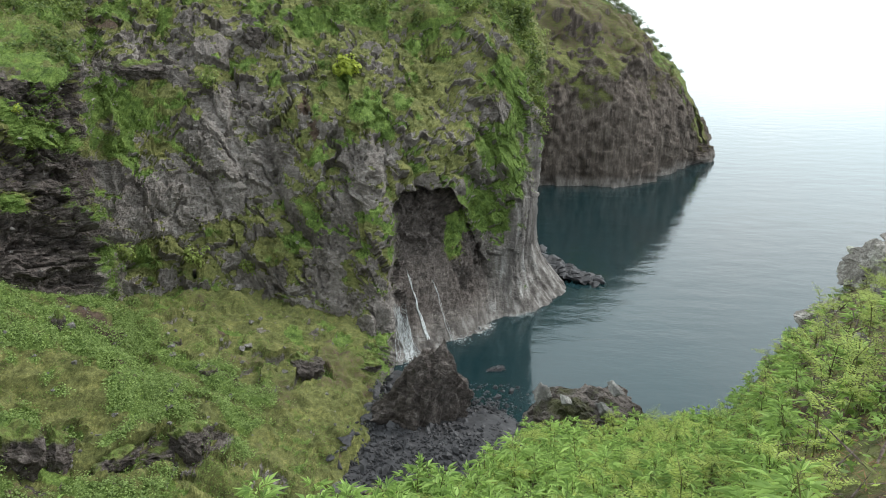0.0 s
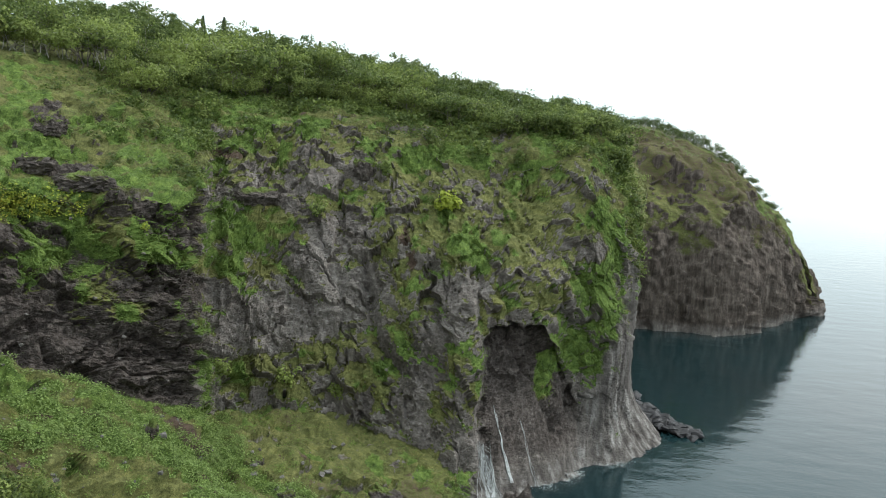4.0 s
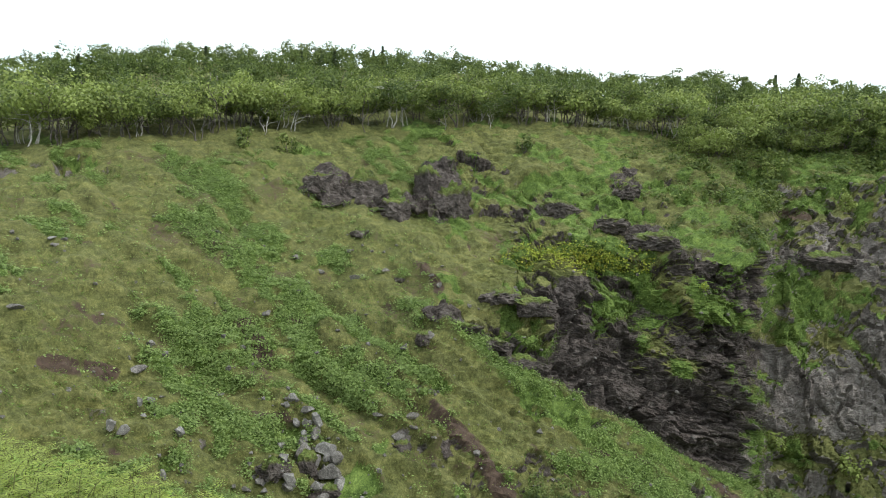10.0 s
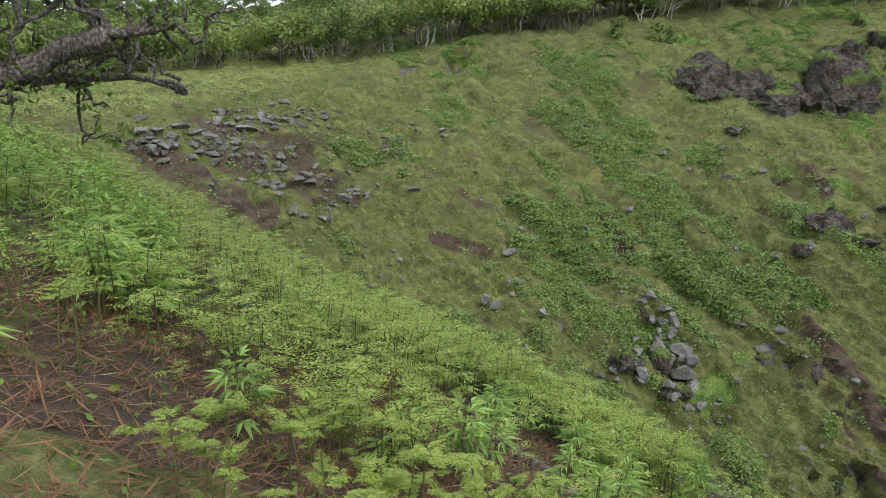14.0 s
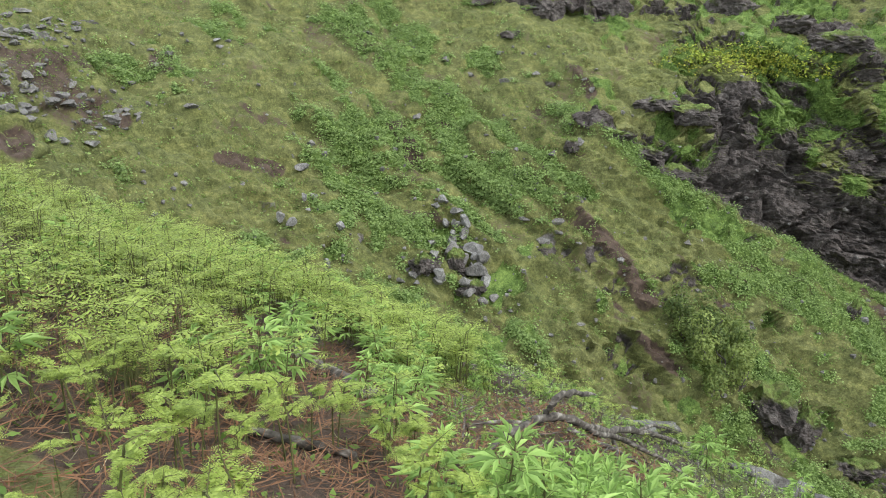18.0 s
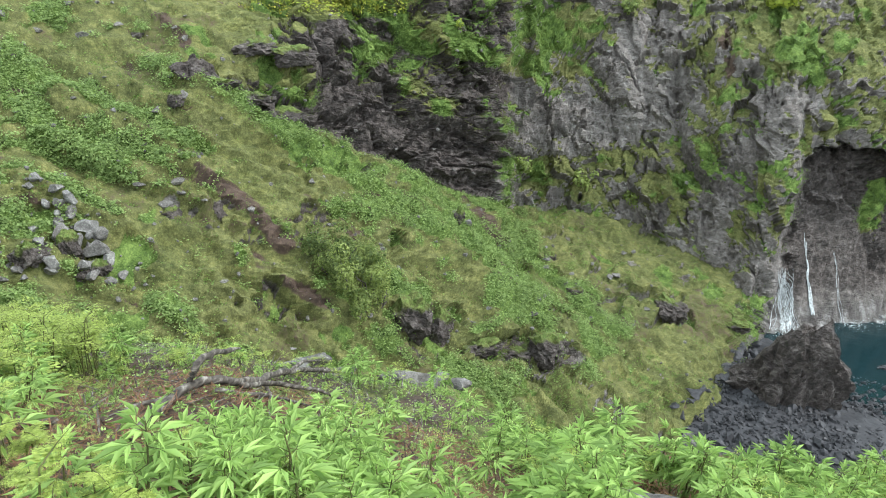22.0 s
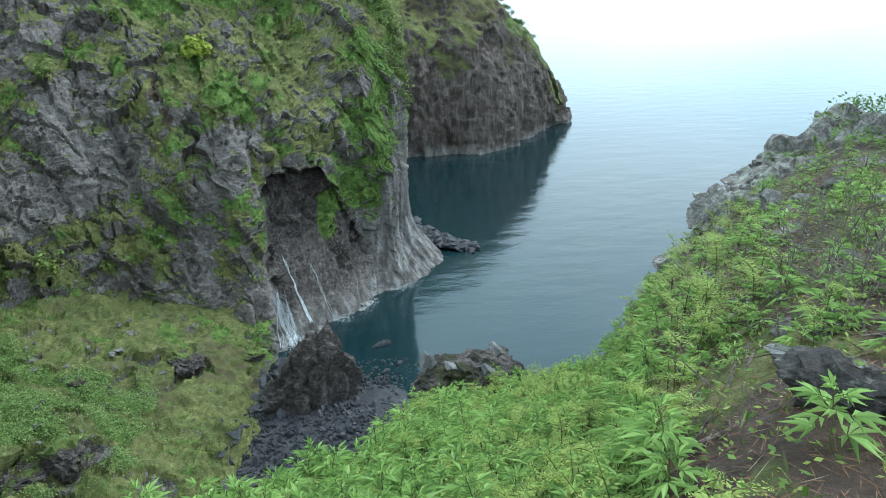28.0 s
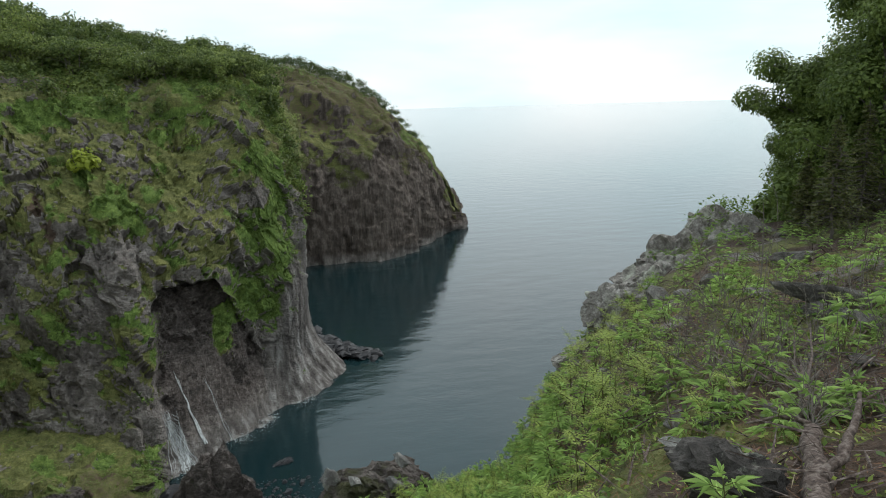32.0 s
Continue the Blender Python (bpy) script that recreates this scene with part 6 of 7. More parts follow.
bed("mugwort_rosettes", ROSETTES, spots(rng, 450, 19, 48, 3.2, -0.5, lambda a, r: (0.12 if a > 28 and r < 4.6 else 0.8 if a > 31 else 1.0) if r < 12 else 0.5, 0.55, 1.15), "low tufts of cut green leaves among stones", MUGWORT_LEAF, rng, tall=0.3)


def litter(name, n, az0, az1, r0, r1, size, mat, label, aspect, lift, category, tilt=0.25):
    az = rng.uniform(az0, az1, n)
    r = np.sqrt(rng.uniform(r0 ** 2, r1 ** 2, n))
    x, y = r * np.sin(np.radians(az)), r * np.cos(np.radians(az))
    c = np.stack([x, y, ground_z(x, y) + rng.uniform(0.0, lift, n)], 1)
    v, f = leaves(c, np.tile([[0, 0, 1.0]], (n, 1)), size, rng, aspect, 0.02, tilt)
    tagged(new(name, mesh_of(name, v, f, mat, False)), label, category, kind="stuff")


litter("dead_bracken", 20000, -119, 0, 1.6, 7.5, 0.10, LITTER, "rust-red dead bracken stems on the earth", 0.045, 0.10, "litter")
litter("dead_twigs", 900, -66, -36, 5.0, 10.0, 0.16, BLEACHED, "broken grey twigs round the dead branches", 0.05, 0.10, "litter", 0.4)
litter("fallen_twigs", 1500, 22, 47, 3.4, 15, 0.22, SPRUCE_BARK, "dead brown twigs strewn over the stony slope", 0.035, 0.22, "litter", 0.5)
litter("straw", 1400, -119, 47, 1.7, 8, 0.075, DRY, "pale dry stems on the earth", 0.03, 0.09, "litter", 0.4)
litter("dead_needles", 20000, 14, 47, 1.9, 14, 0.05, LITTER, "rust-brown dead stems among stones", 0.05, 0.06, "litter")
litter("low_herbs", 5200, -66, -28, 4.6, 10.5, 0.017, MUGWORT_LEAF, "low green leaves round the dead branches", 0.5, 0.12, "plants", 0.6)
litter("low_leaves", 3500, 18, 47, 2.0, 10, 0.018, FERN_LEAF, "low green leaves among the stones", 0.5, 0.10, "plants", 0.6)
litter("short_grass", 9000, -119, 47, 1.7, 12, 0.07, GRASS_LEAF, "short grass on the clifftop", 0.10, 0.05, "grass", 1.2)
litter("ground_herbs", 9000, -119, 47, 1.8, 11, 0.030, HERB_LEAF, "small green leaves close to the ground", 0.55, 0.10, "plants", 0.5)


def big_herb(az, el, h, leaf, label, count=13):
    at = ground_hit(az, el)
    (wv, wf), (gv, gf) = mugwort_proto(rng, h, leaf, count)
    root = tagged(new("broadleaf_herb"), label, "plant", "large herbs by the stones")
    root.location = at
    part("stalk", mesh_of("stalk", wv, wf, STALK), root)
    part("leaf_tuft", mesh_of("leaf_tuft", gv, gf, MUGWORT_LEAF, False), root)


for az, el, h, leaf in ((35.2, -32.5, 0.26, 0.20), (38.2, -24.8, 0.2, 0.15), (46, -16, 0.5, 0.28), (44.5, -13.0, 0.5, 0.3), (43.0, -17.5, 0.4, 0.24), (29.0, -19.5, 0.4, 0.24), (31.5, -18.0, 0.4, 0.24), (26.5, -20.5, 0.35, 0.22),
                        (-8.5, -37.5, 0.42, 0.22), (-25, -39, 0.38, 0.24), (-22, -39, 0.4, 0.24), (-47, -38, 0.45, 0.26), (-52, -38.5, 0.42, 0.24), (-41, -38, 0.42, 0.24), (-117, -19, 0.4, 0.22),
                        (-84.6, -22.6, 0.62, 0.36), (-83.2, -23.2, 0.5, 0.32), (-86.0, -23.0, 0.5, 0.32)):
    big_herb(az, el, h, leaf, "tall herb with large cut green leaves")

# the pale withered flower in the bracken
at = ground_hit(-117.5, -18.5)
root = tagged(new("withered_stalk"), "withered pale plant with drooping straps", "plant")
root.location = at
for k in range(5):
    a = k * 1.3
    p0 = np.array([0, 0, 0.25])
    p2 = p0 + np.array([math.cos(a) * 0.12, math.sin(a) * 0.12, 0.05 - 0.16 * (k % 2)])
    v, f = tube(wander(p0, p2, 5, 0.1, rng), [0.012, 0.015, 0.014, 0.01, 0.003], 4)
    part("strap", mesh_of("strap", v, f, DRY), root)
v, f = tube([[0, 0, -0.05], [0, 0, 0.25]], [0.008, 0.008], 4)
part("stem", mesh_of("stem", v, f, DRY), root)


# ---- dead wood ----
def limb(points, radii, rng, n=4, stray=0.03, sides=8):
    """A bent limb through points, with knots."""
    p = np.array([list(q) for q in points], float)
    t = np.linspace(0, len(p) - 1, (len(p) - 1) * n + 1)
    c = np.stack([np.interp(t, np.arange(len(p)), p[:, i]) for i in range(3)], 1)
    for _ in range(2):
        c[1:-1] = (c[:-2] + 2 * c[1:-1] + c[2:]) / 4
    r = np.interp(t, np.arange(len(p)), radii)
    c[1:-1] += rng.normal(0, 1, (len(c) - 2, 3)) * r[1:-1, None] * stray * 8
    r = r * rng.uniform(0.86, 1.16, len(r))
    c = np.concatenate([[c[0] - (c[1] - c[0]) * 0.02], c, [c[-1] + (c[-1] - c[-2]) * 0.12]])
    return tube(c, np.concatenate([[r[0] * 0.05], r, [r[-1] * 0.1]]), sides)


def dead_wood(name, label, stems, mat, lift=0.05, part_name="limb"):
    root = tagged(new(name), label, "dead wood")
    first = ground_hit(*stems[0][0][0][:2])
    root.location = first
    for pts, radii in stems:
        q = [np.array(ground_hit(a, e)) - np.array(first) + np.array([0, 0, lift + (up[0] if up else 0)]) for a, e, *up in pts]
        v, f = limb(q, radii, rng)
        part(part_name, mesh_of(part_name, v, f, mat), root)
    return root


dead_wood("fallen_log", "bleached fallen log among bracken", [([(-81.5, -26), (-77.5, -29), (-74.0, -31), (-67.5, -33)], [0.075, 0.08, 0.065, 0.035]),
          ([(-79.5, -26, 0.06), (-78.8, -24.6, 0.16), (-78.0, -24, 0.2)], [0.05, 0.04, 0.015])], BLEACHED)
stump = tagged(new("broken_stump"), "weathered grey broken stump among bracken", "dead wood")
stump.location = ground_hit(-77.8, -27.0)
for k in range(9):
    a, lean_ = k * 0.70, rng.uniform(0.02, 0.09)
    foot = np.array([0.10 * math.cos(a), 0.10 * math.sin(a), -0.1])
    v, f = limb([foot, foot * [0.95, 0.95, 0] + [0, 0, 0.16], foot * [0.8, 0.8, 0] + [lean_, 0, rng.uniform(0.24, 0.42)]], [0.058, 0.050, 0.018], rng, 4, 0.02, 7)
    part("splinter", mesh_of("splinter", v, f, BLEACHED), stump)
dead_wood("fallen_log", "short grey log lying in dead bracken", [([(-84.0, -33.2), (-79.0, -34.6), (-74.0, -36)], [0.03, 0.035, 0.025])], BLEACHED)
dead_wood("bleached_branch", "twisted silver-grey dead branch on the ground", [
    ([(-62.4, -35.6), (-60.7, -34.4, 0.03), (-57.6, -33.2, 0.06), (-55.4, -33.3, 0.10), (-52.4, -34.0, 0.12), (-50.3, -33.5, 0.16), (-47.2, -33.4, 0.14), (-44.4, -33.2, 0.06)], [0.020, 0.030, 0.041, 0.039, 0.037, 0.038, 0.031, 0.012]),
    ([(-57.6, -33.2, 0.05), (-57.2, -33.2, 0.16), (-56.7, -33.1, 0.27), (-55.6, -33.1, 0.36), (-54.2, -33.1, 0.40), (-53.4, -33.1, 0.42)], [0.035, 0.031, 0.030, 0.029, 0.024, 0.010]),
    ([(-53.5, -33.9, 0.08), (-50.5, -34.3, 0.12), (-47.0, -34.9, 0.10), (-44.1, -35.8, 0.03)], [0.030, 0.029, 0.023, 0.010]),
    ([(-55.5, -33.8, 0.05), (-52.0, -34.7, 0.06), (-49.0, -35.4, 0.05), (-46, -36.2)], [0.022, 0.020, 0.015, 0.007]),
    ([(-50.0, -33.6, 0.12), (-48.4, -33.3, 0.26), (-46.6, -33.1, 0.22)], [0.023, 0.018, 0.007]),
    ([(-51.6, -34.2, 0.10), (-51.2, -35.0, 0.05), (-51.4, -35.9)], [0.020, 0.018, 0.008]),
    ([(-58.5, -33.6, 0.04), (-61.5, -33.6, 0.03), (-63.8, -33.8)], [0.024, 0.019, 0.007])], BLEACHED)
dead_wood("bleached_branch", "thin grey dead branch beside a stone", [([(-48.5, -31.6), (-45.5, -31.5), (-43.0, -31.8)], [0.038, 0.032, 0.012])], BLEACHED, 0.1)
# the fallen spruce top on the stony side
TWIG = plain("grey_dead_twigs", [(0.3, (0.075, 0.060, 0.050)), (0.7, (0.25, 0.22, 0.19))], 20, 0.9, 0)
spruce = dead_wood("fallen_spruce", "fallen spruce stem with bare broken twigs", [
    ([(41.2, -30.6), (41.1, -28.0), (40.9, -25.6), (40.6, -23.0), (40.3, -20.6, 0.06)], [0.070, 0.066, 0.056, 0.042, 0.014]),
    ([(41.4, -28.4, 0.04), (42.7, -26.8, 0.09), (43.4, -25.6, 0.16), (43.5, -24.6, 0.26)], [0.030, 0.028, 0.022, 0.012]),
    ([(40.8, -24.6, 0.04), (38.9, -24.3, 0.05), (36.6, -25.0, 0.03)], [0.018, 0.014, 0.006]),
    ([(40.8, -24.2, 0.05), (42.6, -22.4, 0.12), (44.6, -20.4, 0.16)], [0.018, 0.014, 0.007]),
    ([(40.5, -22.4, 0.08), (37.2, -21.2, 0.12), (34.0, -21.4, 0.08)], [0.011, 0.009, 0.003]),
    ([(40.5, -22.2, 0.08), (40.9, -20.8, 0.16), (40.8, -18.6, 0.22)], [0.014, 0.010, 0.004])], SPRUCE_BARK)
low, high = np.array(ground_hit(40.9, -25.2)), np.array(ground_hit(40.4, -21.2)) + [0, 0, 0.06]
axis = (high - low) / np.linalg.norm(high - low)
across = np.cross(axis, [0, 0, 1.0])
for k in range(90):
    t = rng.uniform(0.1, 1.0)
    a = low + (high - low) * t + [0, 0, 0.05] - np.array(spruce.location)
    ln = rng.uniform(0.14, 0.42)
    b = a + (axis * rng.uniform(0.3, 0.9) + across * rng.normal(0, 0.55) + np.array([0, 0, rng.uniform(0.05, 0.8)])) * ln
    v, f = tube(wander(a, b, 7, 0.10, rng), np.linspace(0.0050, 0.0016, 7), 4)
    part("twig", mesh_of("twig", v, f, TWIG), spruce)


def dead_bush(at, spread, stems, label, name="dead_twigs", thick=0.005):
    root = tagged(new(name), label, "dead wood", "bare twigs of the ridge")
    root.location = at
    for _ in range(stems):
        tip = rng.normal(0, 0.5, 3) * spread + [0, 0, spread * rng.uniform(0.05, 0.75)]
        tip[2] = max(tip[2], 0.08)
        v, f = tube(wander([0, 0, -0.05], tip, 8, 0.10, rng), np.linspace(thick, thick * 0.3, 8), 4)
        part("twig", mesh_of("twig", v, f, TWIG), root)


for k in range(46):
    az, el = rng.uniform(32, 46), rng.uniform(-21.5, -14.5)
    at = ground_hit(az, el)
    dead_bush(at, rng.uniform(0.4, 0.75), int(rng.integers(6, 12)), "bare grey twigs sprawling over stones")
at = ground_hit(37.8, -14.1)
sapling = tagged(new("dead_sapling"), "bare pale dead sapling on the stony ridge", "dead wood")
sapling.location = at
tall = math.hypot(at.x, at.y) * (math.tan(radians(14.1)) - math.tan(radians(8.2)))
v, f = limb([(0, 0, -0.1), (0.02, 0.01, tall * 0.5), (-0.03, 0, tall)], [0.013, 0.010, 0.003], rng, 4, 0.02, 6)
part("stem", mesh_of("stem", v, f, TWIG), sapling)
for k in range(14):
    z, a, ln = tall * rng.uniform(0.15, 0.9), rng.uniform(0, 6.28), rng.uniform(0.15, 0.42)
    v, f = tube(wander([0, 0, z], [math.cos(a) * ln, math.sin(a) * ln, z + ln * rng.uniform(-0.1, 0.8)], 6, 0.08, rng), np.linspace(0.005, 0.0015, 6), 4)
    part("twig", mesh_of("twig", v, f, TWIG), sapling)


# ---- stones underfoot and along the ridge ----
def near_stone(az, el, size, kind, label, squash=(1, 1, 0.8), sink=0.35, group="stones on the clifftop", r=None, name="boulder"):
    at = ground_hit(az, el) if r is None else sight(az, el, r)
    if size > 0.21:
        kind = NEAR_PALES if kind is PALES else NEAR_STONES
    return boulder(at, size, kind, label, group, rng, squash, sink, name)


c = ground_hit(34.6, -28.6)
crag("boulder", c + Vector((0, 0, 0.05)), (0.30, 0.19, 0.17), -34.6, DARK_BOULDER, "dark angular boulder with a pale lichen cap among herbs", np.random.default_rng(8), 0.20, fineness=4)
near_stone(32.0, -27.0, 0.17, PALES, "pale lichened slab against a dark boulder", (1.0, 0.6, 0.75), 0.15)
near_stone(-15.6, -42.4, 0.36, STONES, "grey stone with white lichen under herbs", (1.25, 1.15, 0.62), 0.2)
near_stone(-48.4, -31.4, 0.36, STONES, "rounded grey stone by dead branches", (1.2, 1, 0.7), 0.1)
near_stone(-48.7, -30.5, 0.2, PALES, "small pale stone by dead branches", (1, 1, 0.9), 0.1)
near_stone(-45.2, -30.7, 0.26, STONES, "small grey stone by dead branches", (1.3, 1, 0.7), 0.1)
near_stone(-39.9, -33.9, 0.55, STONES, "slanting grey slab at the edge of the drop", (1.3, 0.6, 0.6))
near_stone(-36.1, -33.5, 0.42, PALES, "white-stained rock at the edge of the drop", (0.6, 0.7, 1.0), 0.15)
near_stone(-34.6, -33.9, 0.30, STONES, "grey rock at the edge of the drop", (0.9, 0.8, 0.9), 0.15)
near_stone(-13.0, -30, 0.25, STONES, "grey stone in the bracken")
c = sight(8.0, -30.4, 13.6)
crag("ledge_rock", (c.x, c.y, c.z + 0.12), (1.25, 1.1, 0.95), 20, TERRAIN, "reddish ledge rock with a mossy top over the cove", np.random.default_rng(3), 0.14, mossy(0.55))
near_stone(9.9, -27.6, 0.34, PALES, "white-streaked rock slab on the ledge", (1.25, 0.6, 0.55), 0.2, r=13.4)
near_stone(9.3, -29.3, 0.27, PALES, "grey lichened boulder on the ledge", (1.2, 0.8, 0.8), 0.2, r=13.0)
near_stone(5.9, -28.7, 0.17, PALES, "pale stone set in the ledge", (1.2, 0.8, 0.8), 0.3, r=12.8)
near_stone(3.8, -29.1, 0.38, PALES, "pale edged rock at the corner of the ledge", (0.7, 0.6, 1.15), 0.2, r=13.3)
for az, el, r, radii in ((27.9, -16.2, 16.4, (0.95, 0.8, 0.62)), (30.3, -16.6, 15.4, (0.55, 0.5, 0.42)), (29.6, -14.6, 17.2, (0.8, 0.8, 0.7)), (30.9, -14.0, 18.2, (0.9, 0.9, 0.8)), (32.4, -13.0, 19.4, (1.0, 1.0, 0.85)),
                         (33.9, -11.8, 20.6, (1.1, 1.1, 0.95)), (35.2, -10.8, 21.6, (1.2, 1.1, 0.95)), (36.4, -10.2, 22.2, (1.1, 1.0, 0.9)), (33.6, -13.6, 17.0, (0.8, 0.7, 0.55)), (35.4, -12.2, 18.4, (0.9, 0.7, 0.7)),
                         (37.0, -11.2, 19.6, (1.0, 0.8, 0.9)), (24.8, -19.9, 14.8, (0.55, 0.5, 0.35)), (28.9, -17.6, 15.2, (0.4, 0.35, 0.3))):
    c = sight(az, el, r)
    tagged(crag("ridge_rock", c, radii, -az + rng.uniform(-25, 25), RIDGE_STONE, "weathered lichened rock on the ridge over the sea", np.random.default_rng(int(az * 10)), 0.26, fineness=5, grain=0.3), group="rocks of the ridge")
tufts = [(sight(a, e + 1.6, r), w) for a, e, r, w in ((28.6, -15.0, 16.6, 0.3), (30.2, -13.4, 17.6, 0.4), (31.6, -12.0, 18.8, 0.45), (33.0, -11.0, 20, 0.5), (34.4, -9.6, 21, 0.55), (35.6, -8.2, 21.8, 0.6),
                                                      (32.4, -13.6, 18, 0.4), (34.2, -12.6, 18.8, 0.4), (29.4, -15.6, 16, 0.3), (36.8, -8.6, 22, 0.6), (26.2, -18.4, 15, 0.3), (31.0, -15.0, 17, 0.3))]
c = np.concatenate([np.array(p) + np.clip(rng.normal(0, 0.6, (150, 3)), -1, 1) * [w, w, 0.35 * w] - [0, 0, 0.55] for p, w in tufts])
v, f = leaves(c, np.tile([[0, 0, 1.0]], (len(c), 1)), 0.055, rng, 0.5, 0.2, 0.8)
tagged(new("ridge_tufts", mesh_of("ridge_tufts", v, f, HERB_LEAF, False)), "small green plants rooted in the ridge rocks", "plants", kind="stuff")
for az, el, s, sq in ((27.9, -18.0, 0.30, (1, 0.8, 0.8)), (24.4, -20.6, 0.26, (1.0, 0.8, 0.8)), (21.4, -23.2, 0.22, (1, 1, 0.9)), (30.8, -15.6, 0.3, (1, 0.8, 1)), (34.5, -13.9, 0.3, (1, 0.8, 0.8)),
                      (39.8, -12.0, 0.40, (1.1, 0.9, 0.75)), (41.6, -14.9, 0.46, (1.2, 1, 0.75)), (43.0, -15.9, 0.30, (1.2, 1, 0.7)), (37.5, -14.6, 0.26, (1.2, 1, 0.7)), (32.7, -15.2, 0.25, (1, 1, 0.7))):
    near_stone(az, el - 0.4, s, STONES if rng.random() < 0.7 else PALES, "lichened grey boulder on the ridge above the sea", sq, 0.25, "boulders of the ridge")
for k in range(60):
    near_stone(rng.uniform(20, 46), rng.uniform(-26, -10), rng.uniform(0.06, 0.2), STONES, "small grey stone on the stony slope", (1.1, 1, 0.7), 0.4, "small stones of the ridge", name="small_stone")

# ---- the trees on the stony side ----
SPRUCE_LEAF = leaf_material("browning_spruce_needles", (0.03, 0.045, 0.016), (0.17, 0.17, 0.06), glow=0.2)
RIDGE_LEAF = leaf_material("maple_leaves", (0.040, 0.066, 0.016), (0.23, 0.30, 0.075), 0.8, 0.4)
for az, r, h, w, n in ((40.8, 21.5, 4.6, 2.0, 5200), (42.4, 21, 5.6, 2.3, 6200), (43.4, 19, 4.2, 2.0, 4200), (46.0, 18, 6.0, 2.6, 6000), (44.8, 21.5, 5.6, 2.5, 6500), (47.2, 20.5, 7.0, 3.2, 8000), (50.5, 20, 8.5, 3.4, 5000), (44.6, 24.5, 5.6, 3.2, 4500), (55, 19, 8.5, 4.4, 3000), (40.4, 23.5, 2.2, 1.7, 2000)):
    t = tree_proto("ridge_tree", "dense dark-green broadleaf tree on the stony ridge", "tree", rng, BARK, RIDGE_LEAF, height=h, width=w, stems=3, leaf=0.043, count=int(n * 4.2), lean=0.05, crown_low=0.2, limbs=10)
    t.location = place(az, r) - Vector((0, 0, 0.1))
    tagged(t, group="trees of the stony ridge")
for az, r, s in ((39.4, 22, 0.7), (40.4, 21, 0.9), (41.6, 20.5, 1.1), (39.9, 24, 1.0)):
    root = tagged(new("ridge_bush"), "dense leafy bush on the stony ridge", "bush", "bushes of the stony ridge")
    root.location = place(az, r)
    stems = [tube(wander([0, 0, -0.3], rng.normal(0, 0.4, 3) * s + [0, 0, s], 5, 0.12, rng), np.linspace(0.035, 0.01, 5), 4) for _ in range(6)]
    v, f = joined(stems)
    tagged(part("stemwork", mesh_of("stemwork", v, f, BARK), root), kind="stuff")
    bc = rng.normal(0, 0.42, (10, 3)) * s + [0, 0, s * 0.8]
    d = rng.normal(0, 1, (1500, 3))
    d /= np.linalg.norm(d, axis=1, keepdims=True)
    v, f = leaves(bc[rng.integers(0, 10, 1500)] + d * s * 0.42 * rng.uniform(0.6, 1, (1500, 1)), d + [0, 0, 0.5], 0.085, rng, 0.65, 0.2, 0.5)
    part("foliage", mesh_of("foliage", v, f, RIDGE_LEAF, False), root)
for az, r, h in ((42.3, 15.5, 2.3), (44.0, 17, 2.6), (40.6, 18, 1.8)):
    t = conifer_proto(rng, h, "young spruce with browning tips on the ridge", SPRUCE_LEAF, 22, 0.045)
    t.location = place(az, r)
    tagged(t, group="young spruces on the ridge")

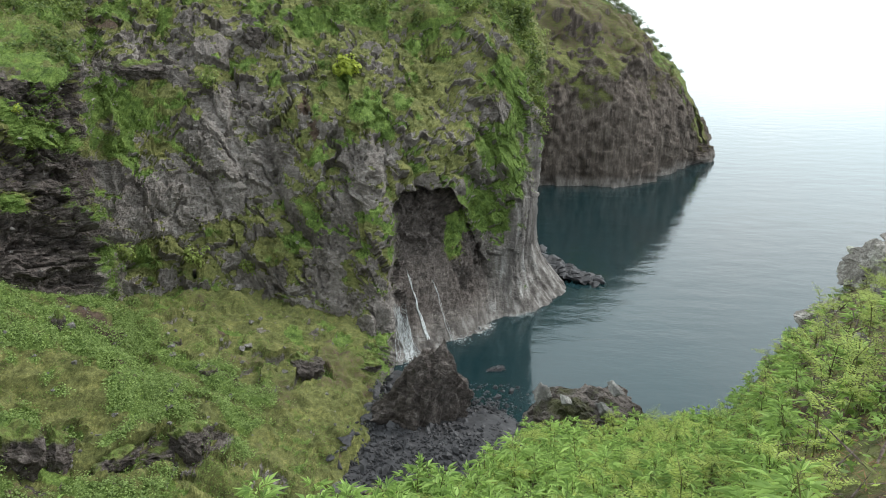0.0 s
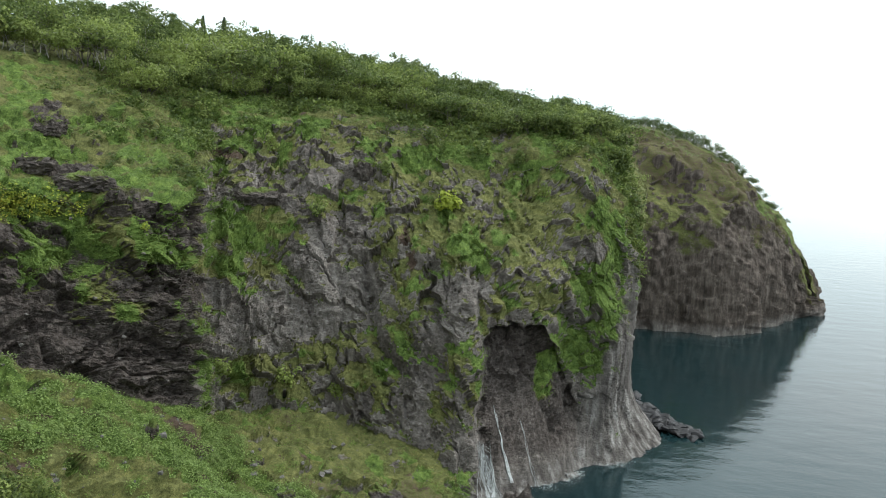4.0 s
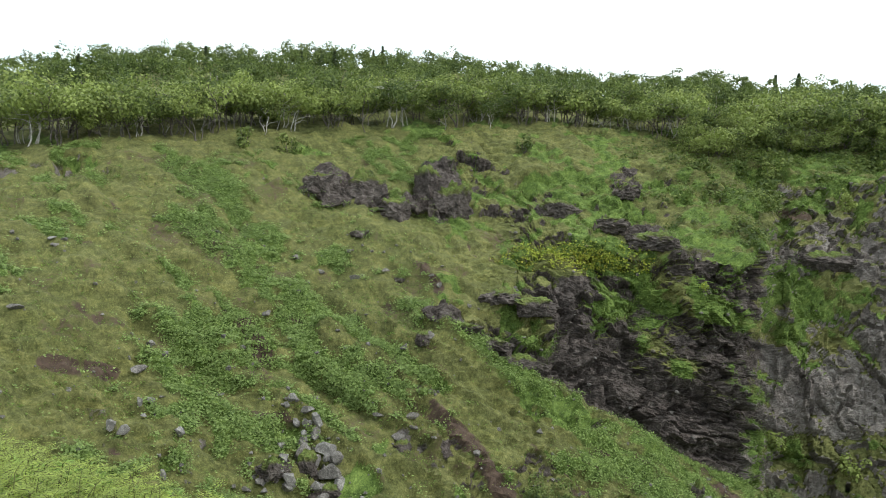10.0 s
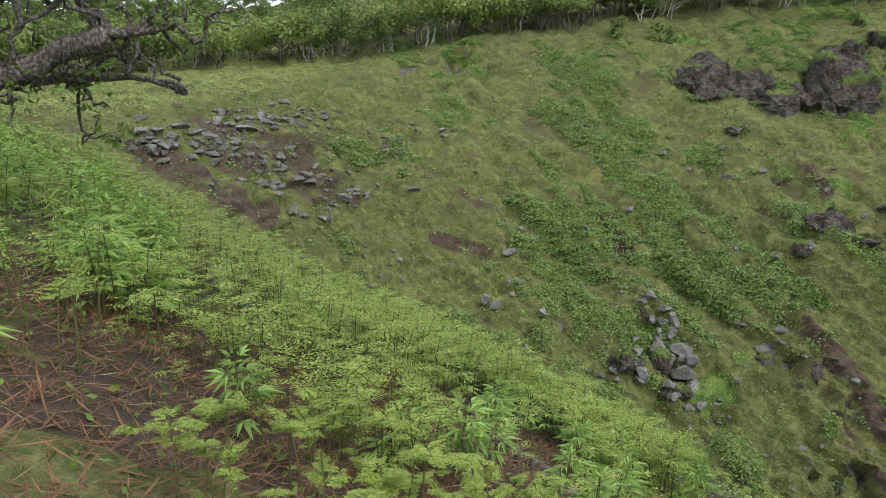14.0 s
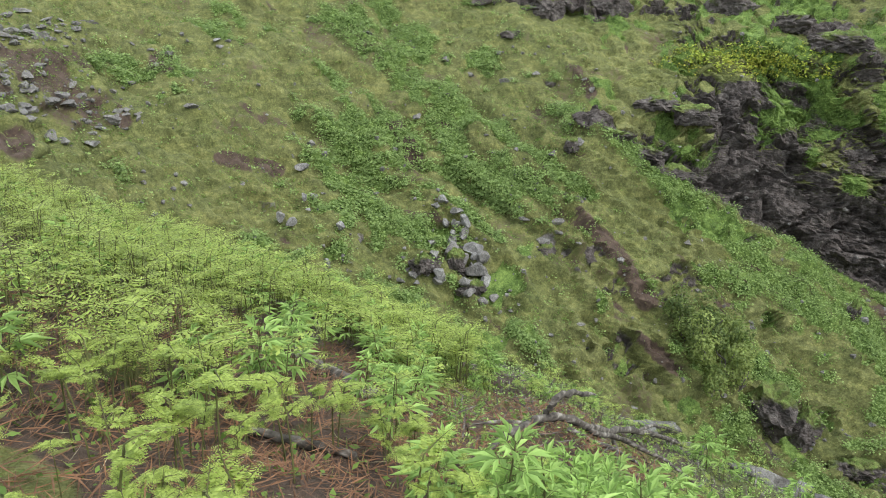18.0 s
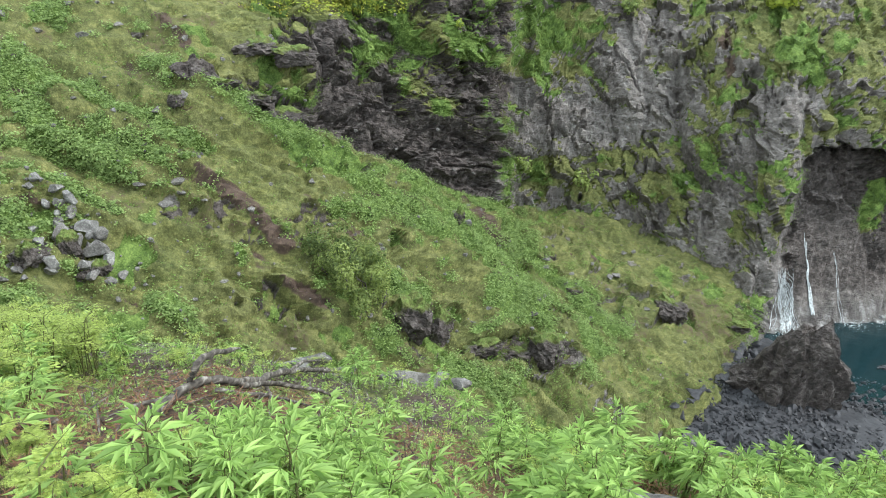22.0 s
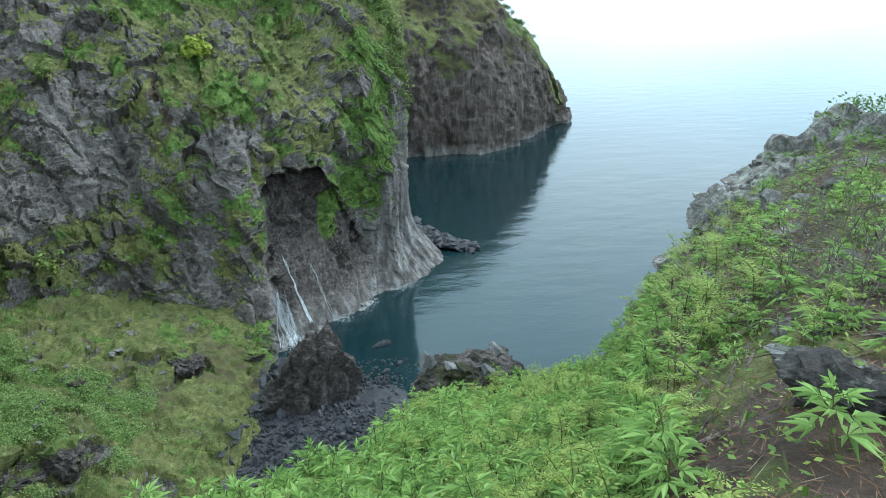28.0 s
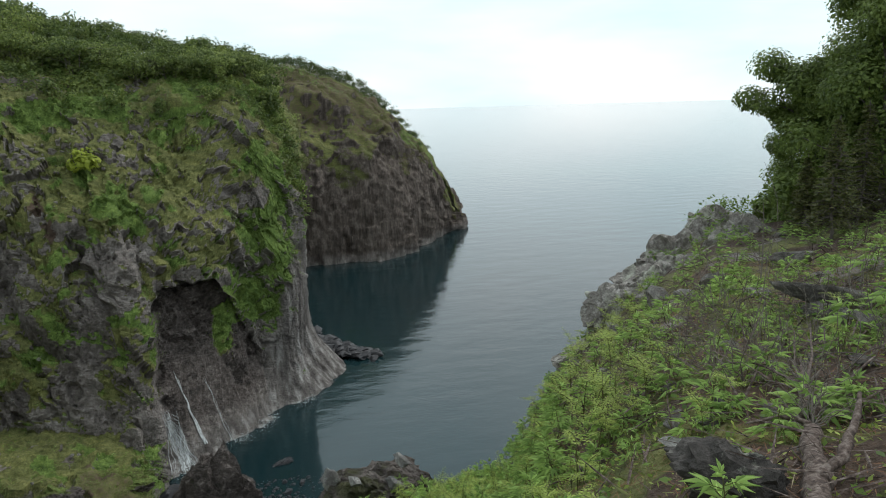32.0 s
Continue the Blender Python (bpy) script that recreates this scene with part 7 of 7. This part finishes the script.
# ---- the gnarled oak ----
oak = tagged(new("gnarled_oak"), "old gnarled oak with twisted grey limbs and few leaves", "tree")
OAK_R = 8.6
oak.location = place(-121.5, OAK_R) + Vector((0, 0, -0.1))
OAK_LIMBS = [
    ([(-119.8, -3.4), (-117.1, -2.2), (-114.2, -0.6), (-110.9, 1.2), (-107.0, 2.9)], 0.14, 0.085),
    ([(-107.0, 2.9), (-108.1, 4.4), (-108.9, 5.8), (-107.1, 7.9)], 0.08, 0.035),
    ([(-107.0, 2.9), (-105.0, 3.2), (-102.9, 3.5)], 0.05, 0.015),
    ([(-117.8, -2.0), (-118.1, -0.7), (-117.5, 0.9), (-117.7, 3.7), (-117.0, 5.1), (-115.5, 6.0)], 0.07, 0.04),
    ([(-114.9, -0.4), (-116.0, 1.8), (-115.7, 4.3), (-115.6, 6.0), (-115.8, 7.6), (-114.4, 9.7)], 0.075, 0.03),
    ([(-113.1, 0.1), (-114.2, 1.1), (-114.3, 3.2), (-114.5, 4.4), (-116.4, 4.2)], 0.065, 0.03),
    ([(-119.5, -2.0), (-119.1, 1.4), (-118.5, 4.4), (-118.8, 6.9), (-118.5, 10.5)], 0.1, 0.05),
    ([(-113.1, -0.5), (-109.0, 0.1), (-105.0, 0.1), (-102.3, -0.9)], 0.05, 0.012),
    ([(-115.5, 6.0), (-112.6, 6.1), (-109.6, 7.9), (-107.7, 9.6)], 0.04, 0.015),
    ([(-115.7, 4.3), (-117.5, 5.6), (-118.8, 6.9), (-120.7, 7.8)], 0.05, 0.03),
    ([(-115.8, 7.6), (-118.1, 8.8), (-120.6, 10.2)], 0.05, 0.03),
    ([(-118.5, 9.8), (-115.3, 11.7), (-111.8, 11.4), (-108.8, 12.9)], 0.05, 0.02),
    ([(-115.6, 6.0), (-112.6, 7.6), (-110.4, 10.1), (-108.8, 12.5)], 0.04, 0.015),
    ([(-108.9, 5.8), (-110.4, 4.3), (-112.7, 2.9)], 0.03, 0.01),
    ([(-114.4, 9.7), (-111.5, 10.7), (-107.7, 10.8), (-104.2, 9.2)], 0.03, 0.01),
    ([(-107.1, 7.9), (-105.0, 8.3), (-103.3, 7.2)], 0.02, 0.008),
]
nodes, owners, end_owners = [], [], []
for pts, r0, r1 in OAK_LIMBS:
    q = [np.array(sight(a, e, OAK_R + 0.35 * math.sin(3.1 * a + e))) - np.array(oak.location) for a, e in pts]
    v, f = limb(q, np.linspace(r0 * (0.95 if r0 > 0.09 else 1.25), r1 * 1.2, len(q)), rng, 5, 0.016, 9)
    bough = part("limb", mesh_of("limb", v, f, GNARLED), oak)
    owners += [bough] * 6
    qq = np.array(q)
    t = np.linspace(0, len(q) - 1, 8)
    nodes += list(np.stack([np.interp(t, np.arange(len(q)), qq[:, i]) for i in range(3)], 1)[2:])
v, f = limb([(0, 0, -0.4), np.array(sight(-119.6, -3.9, OAK_R)) - np.array(oak.location)], [0.2, 0.15], rng, 4, 0.01, 10)
part("trunk", mesh_of("trunk", v, f, GNARLED), oak)
ends = []
right = np.array([math.cos(radians(-110)), -math.sin(radians(-110)), 0])
for k in range(380):
    i = int(rng.integers(len(nodes)))
    a, bough = nodes[i], owners[i]
    if k > 110:
        i = int(rng.integers(len(ends)))
        a, bough = ends[i], end_owners[i]
    ln = rng.uniform(0.3, 0.8) * (1 if k < 111 else 0.6)
    b = a + right * rng.normal(0.12, 0.5) * ln + np.array([0, 0, rng.normal(0.32, 0.45)]) * ln + rng.normal(0, 0.35, 3) * ln
    path = wander(a, b, 9, 0.30, rng)
    r0 = 0.034 if k < 111 else 0.015
    v, f = tube(path, np.linspace(r0, r0 * 0.3, 9), 5)
    part("twig", mesh_of("twig", v, f, GNARLED), bough)
    end_owners += [bough, bough]
    ends.append(path[-1])
    ends.append(path[5])
ends = np.array([e for e in ends if e[2] > 0.55])
c = ends[rng.integers(0, len(ends), 3000)] + rng.normal(0, 0.08, (3000, 3))
v, f = leaves(c, np.tile([[0, 0, 1.0]], (3000, 1)), 0.046, rng, 0.62, 0.25, 0.8)
part("foliage", mesh_of("foliage", v, f, OLD_LEAF, False), oak)
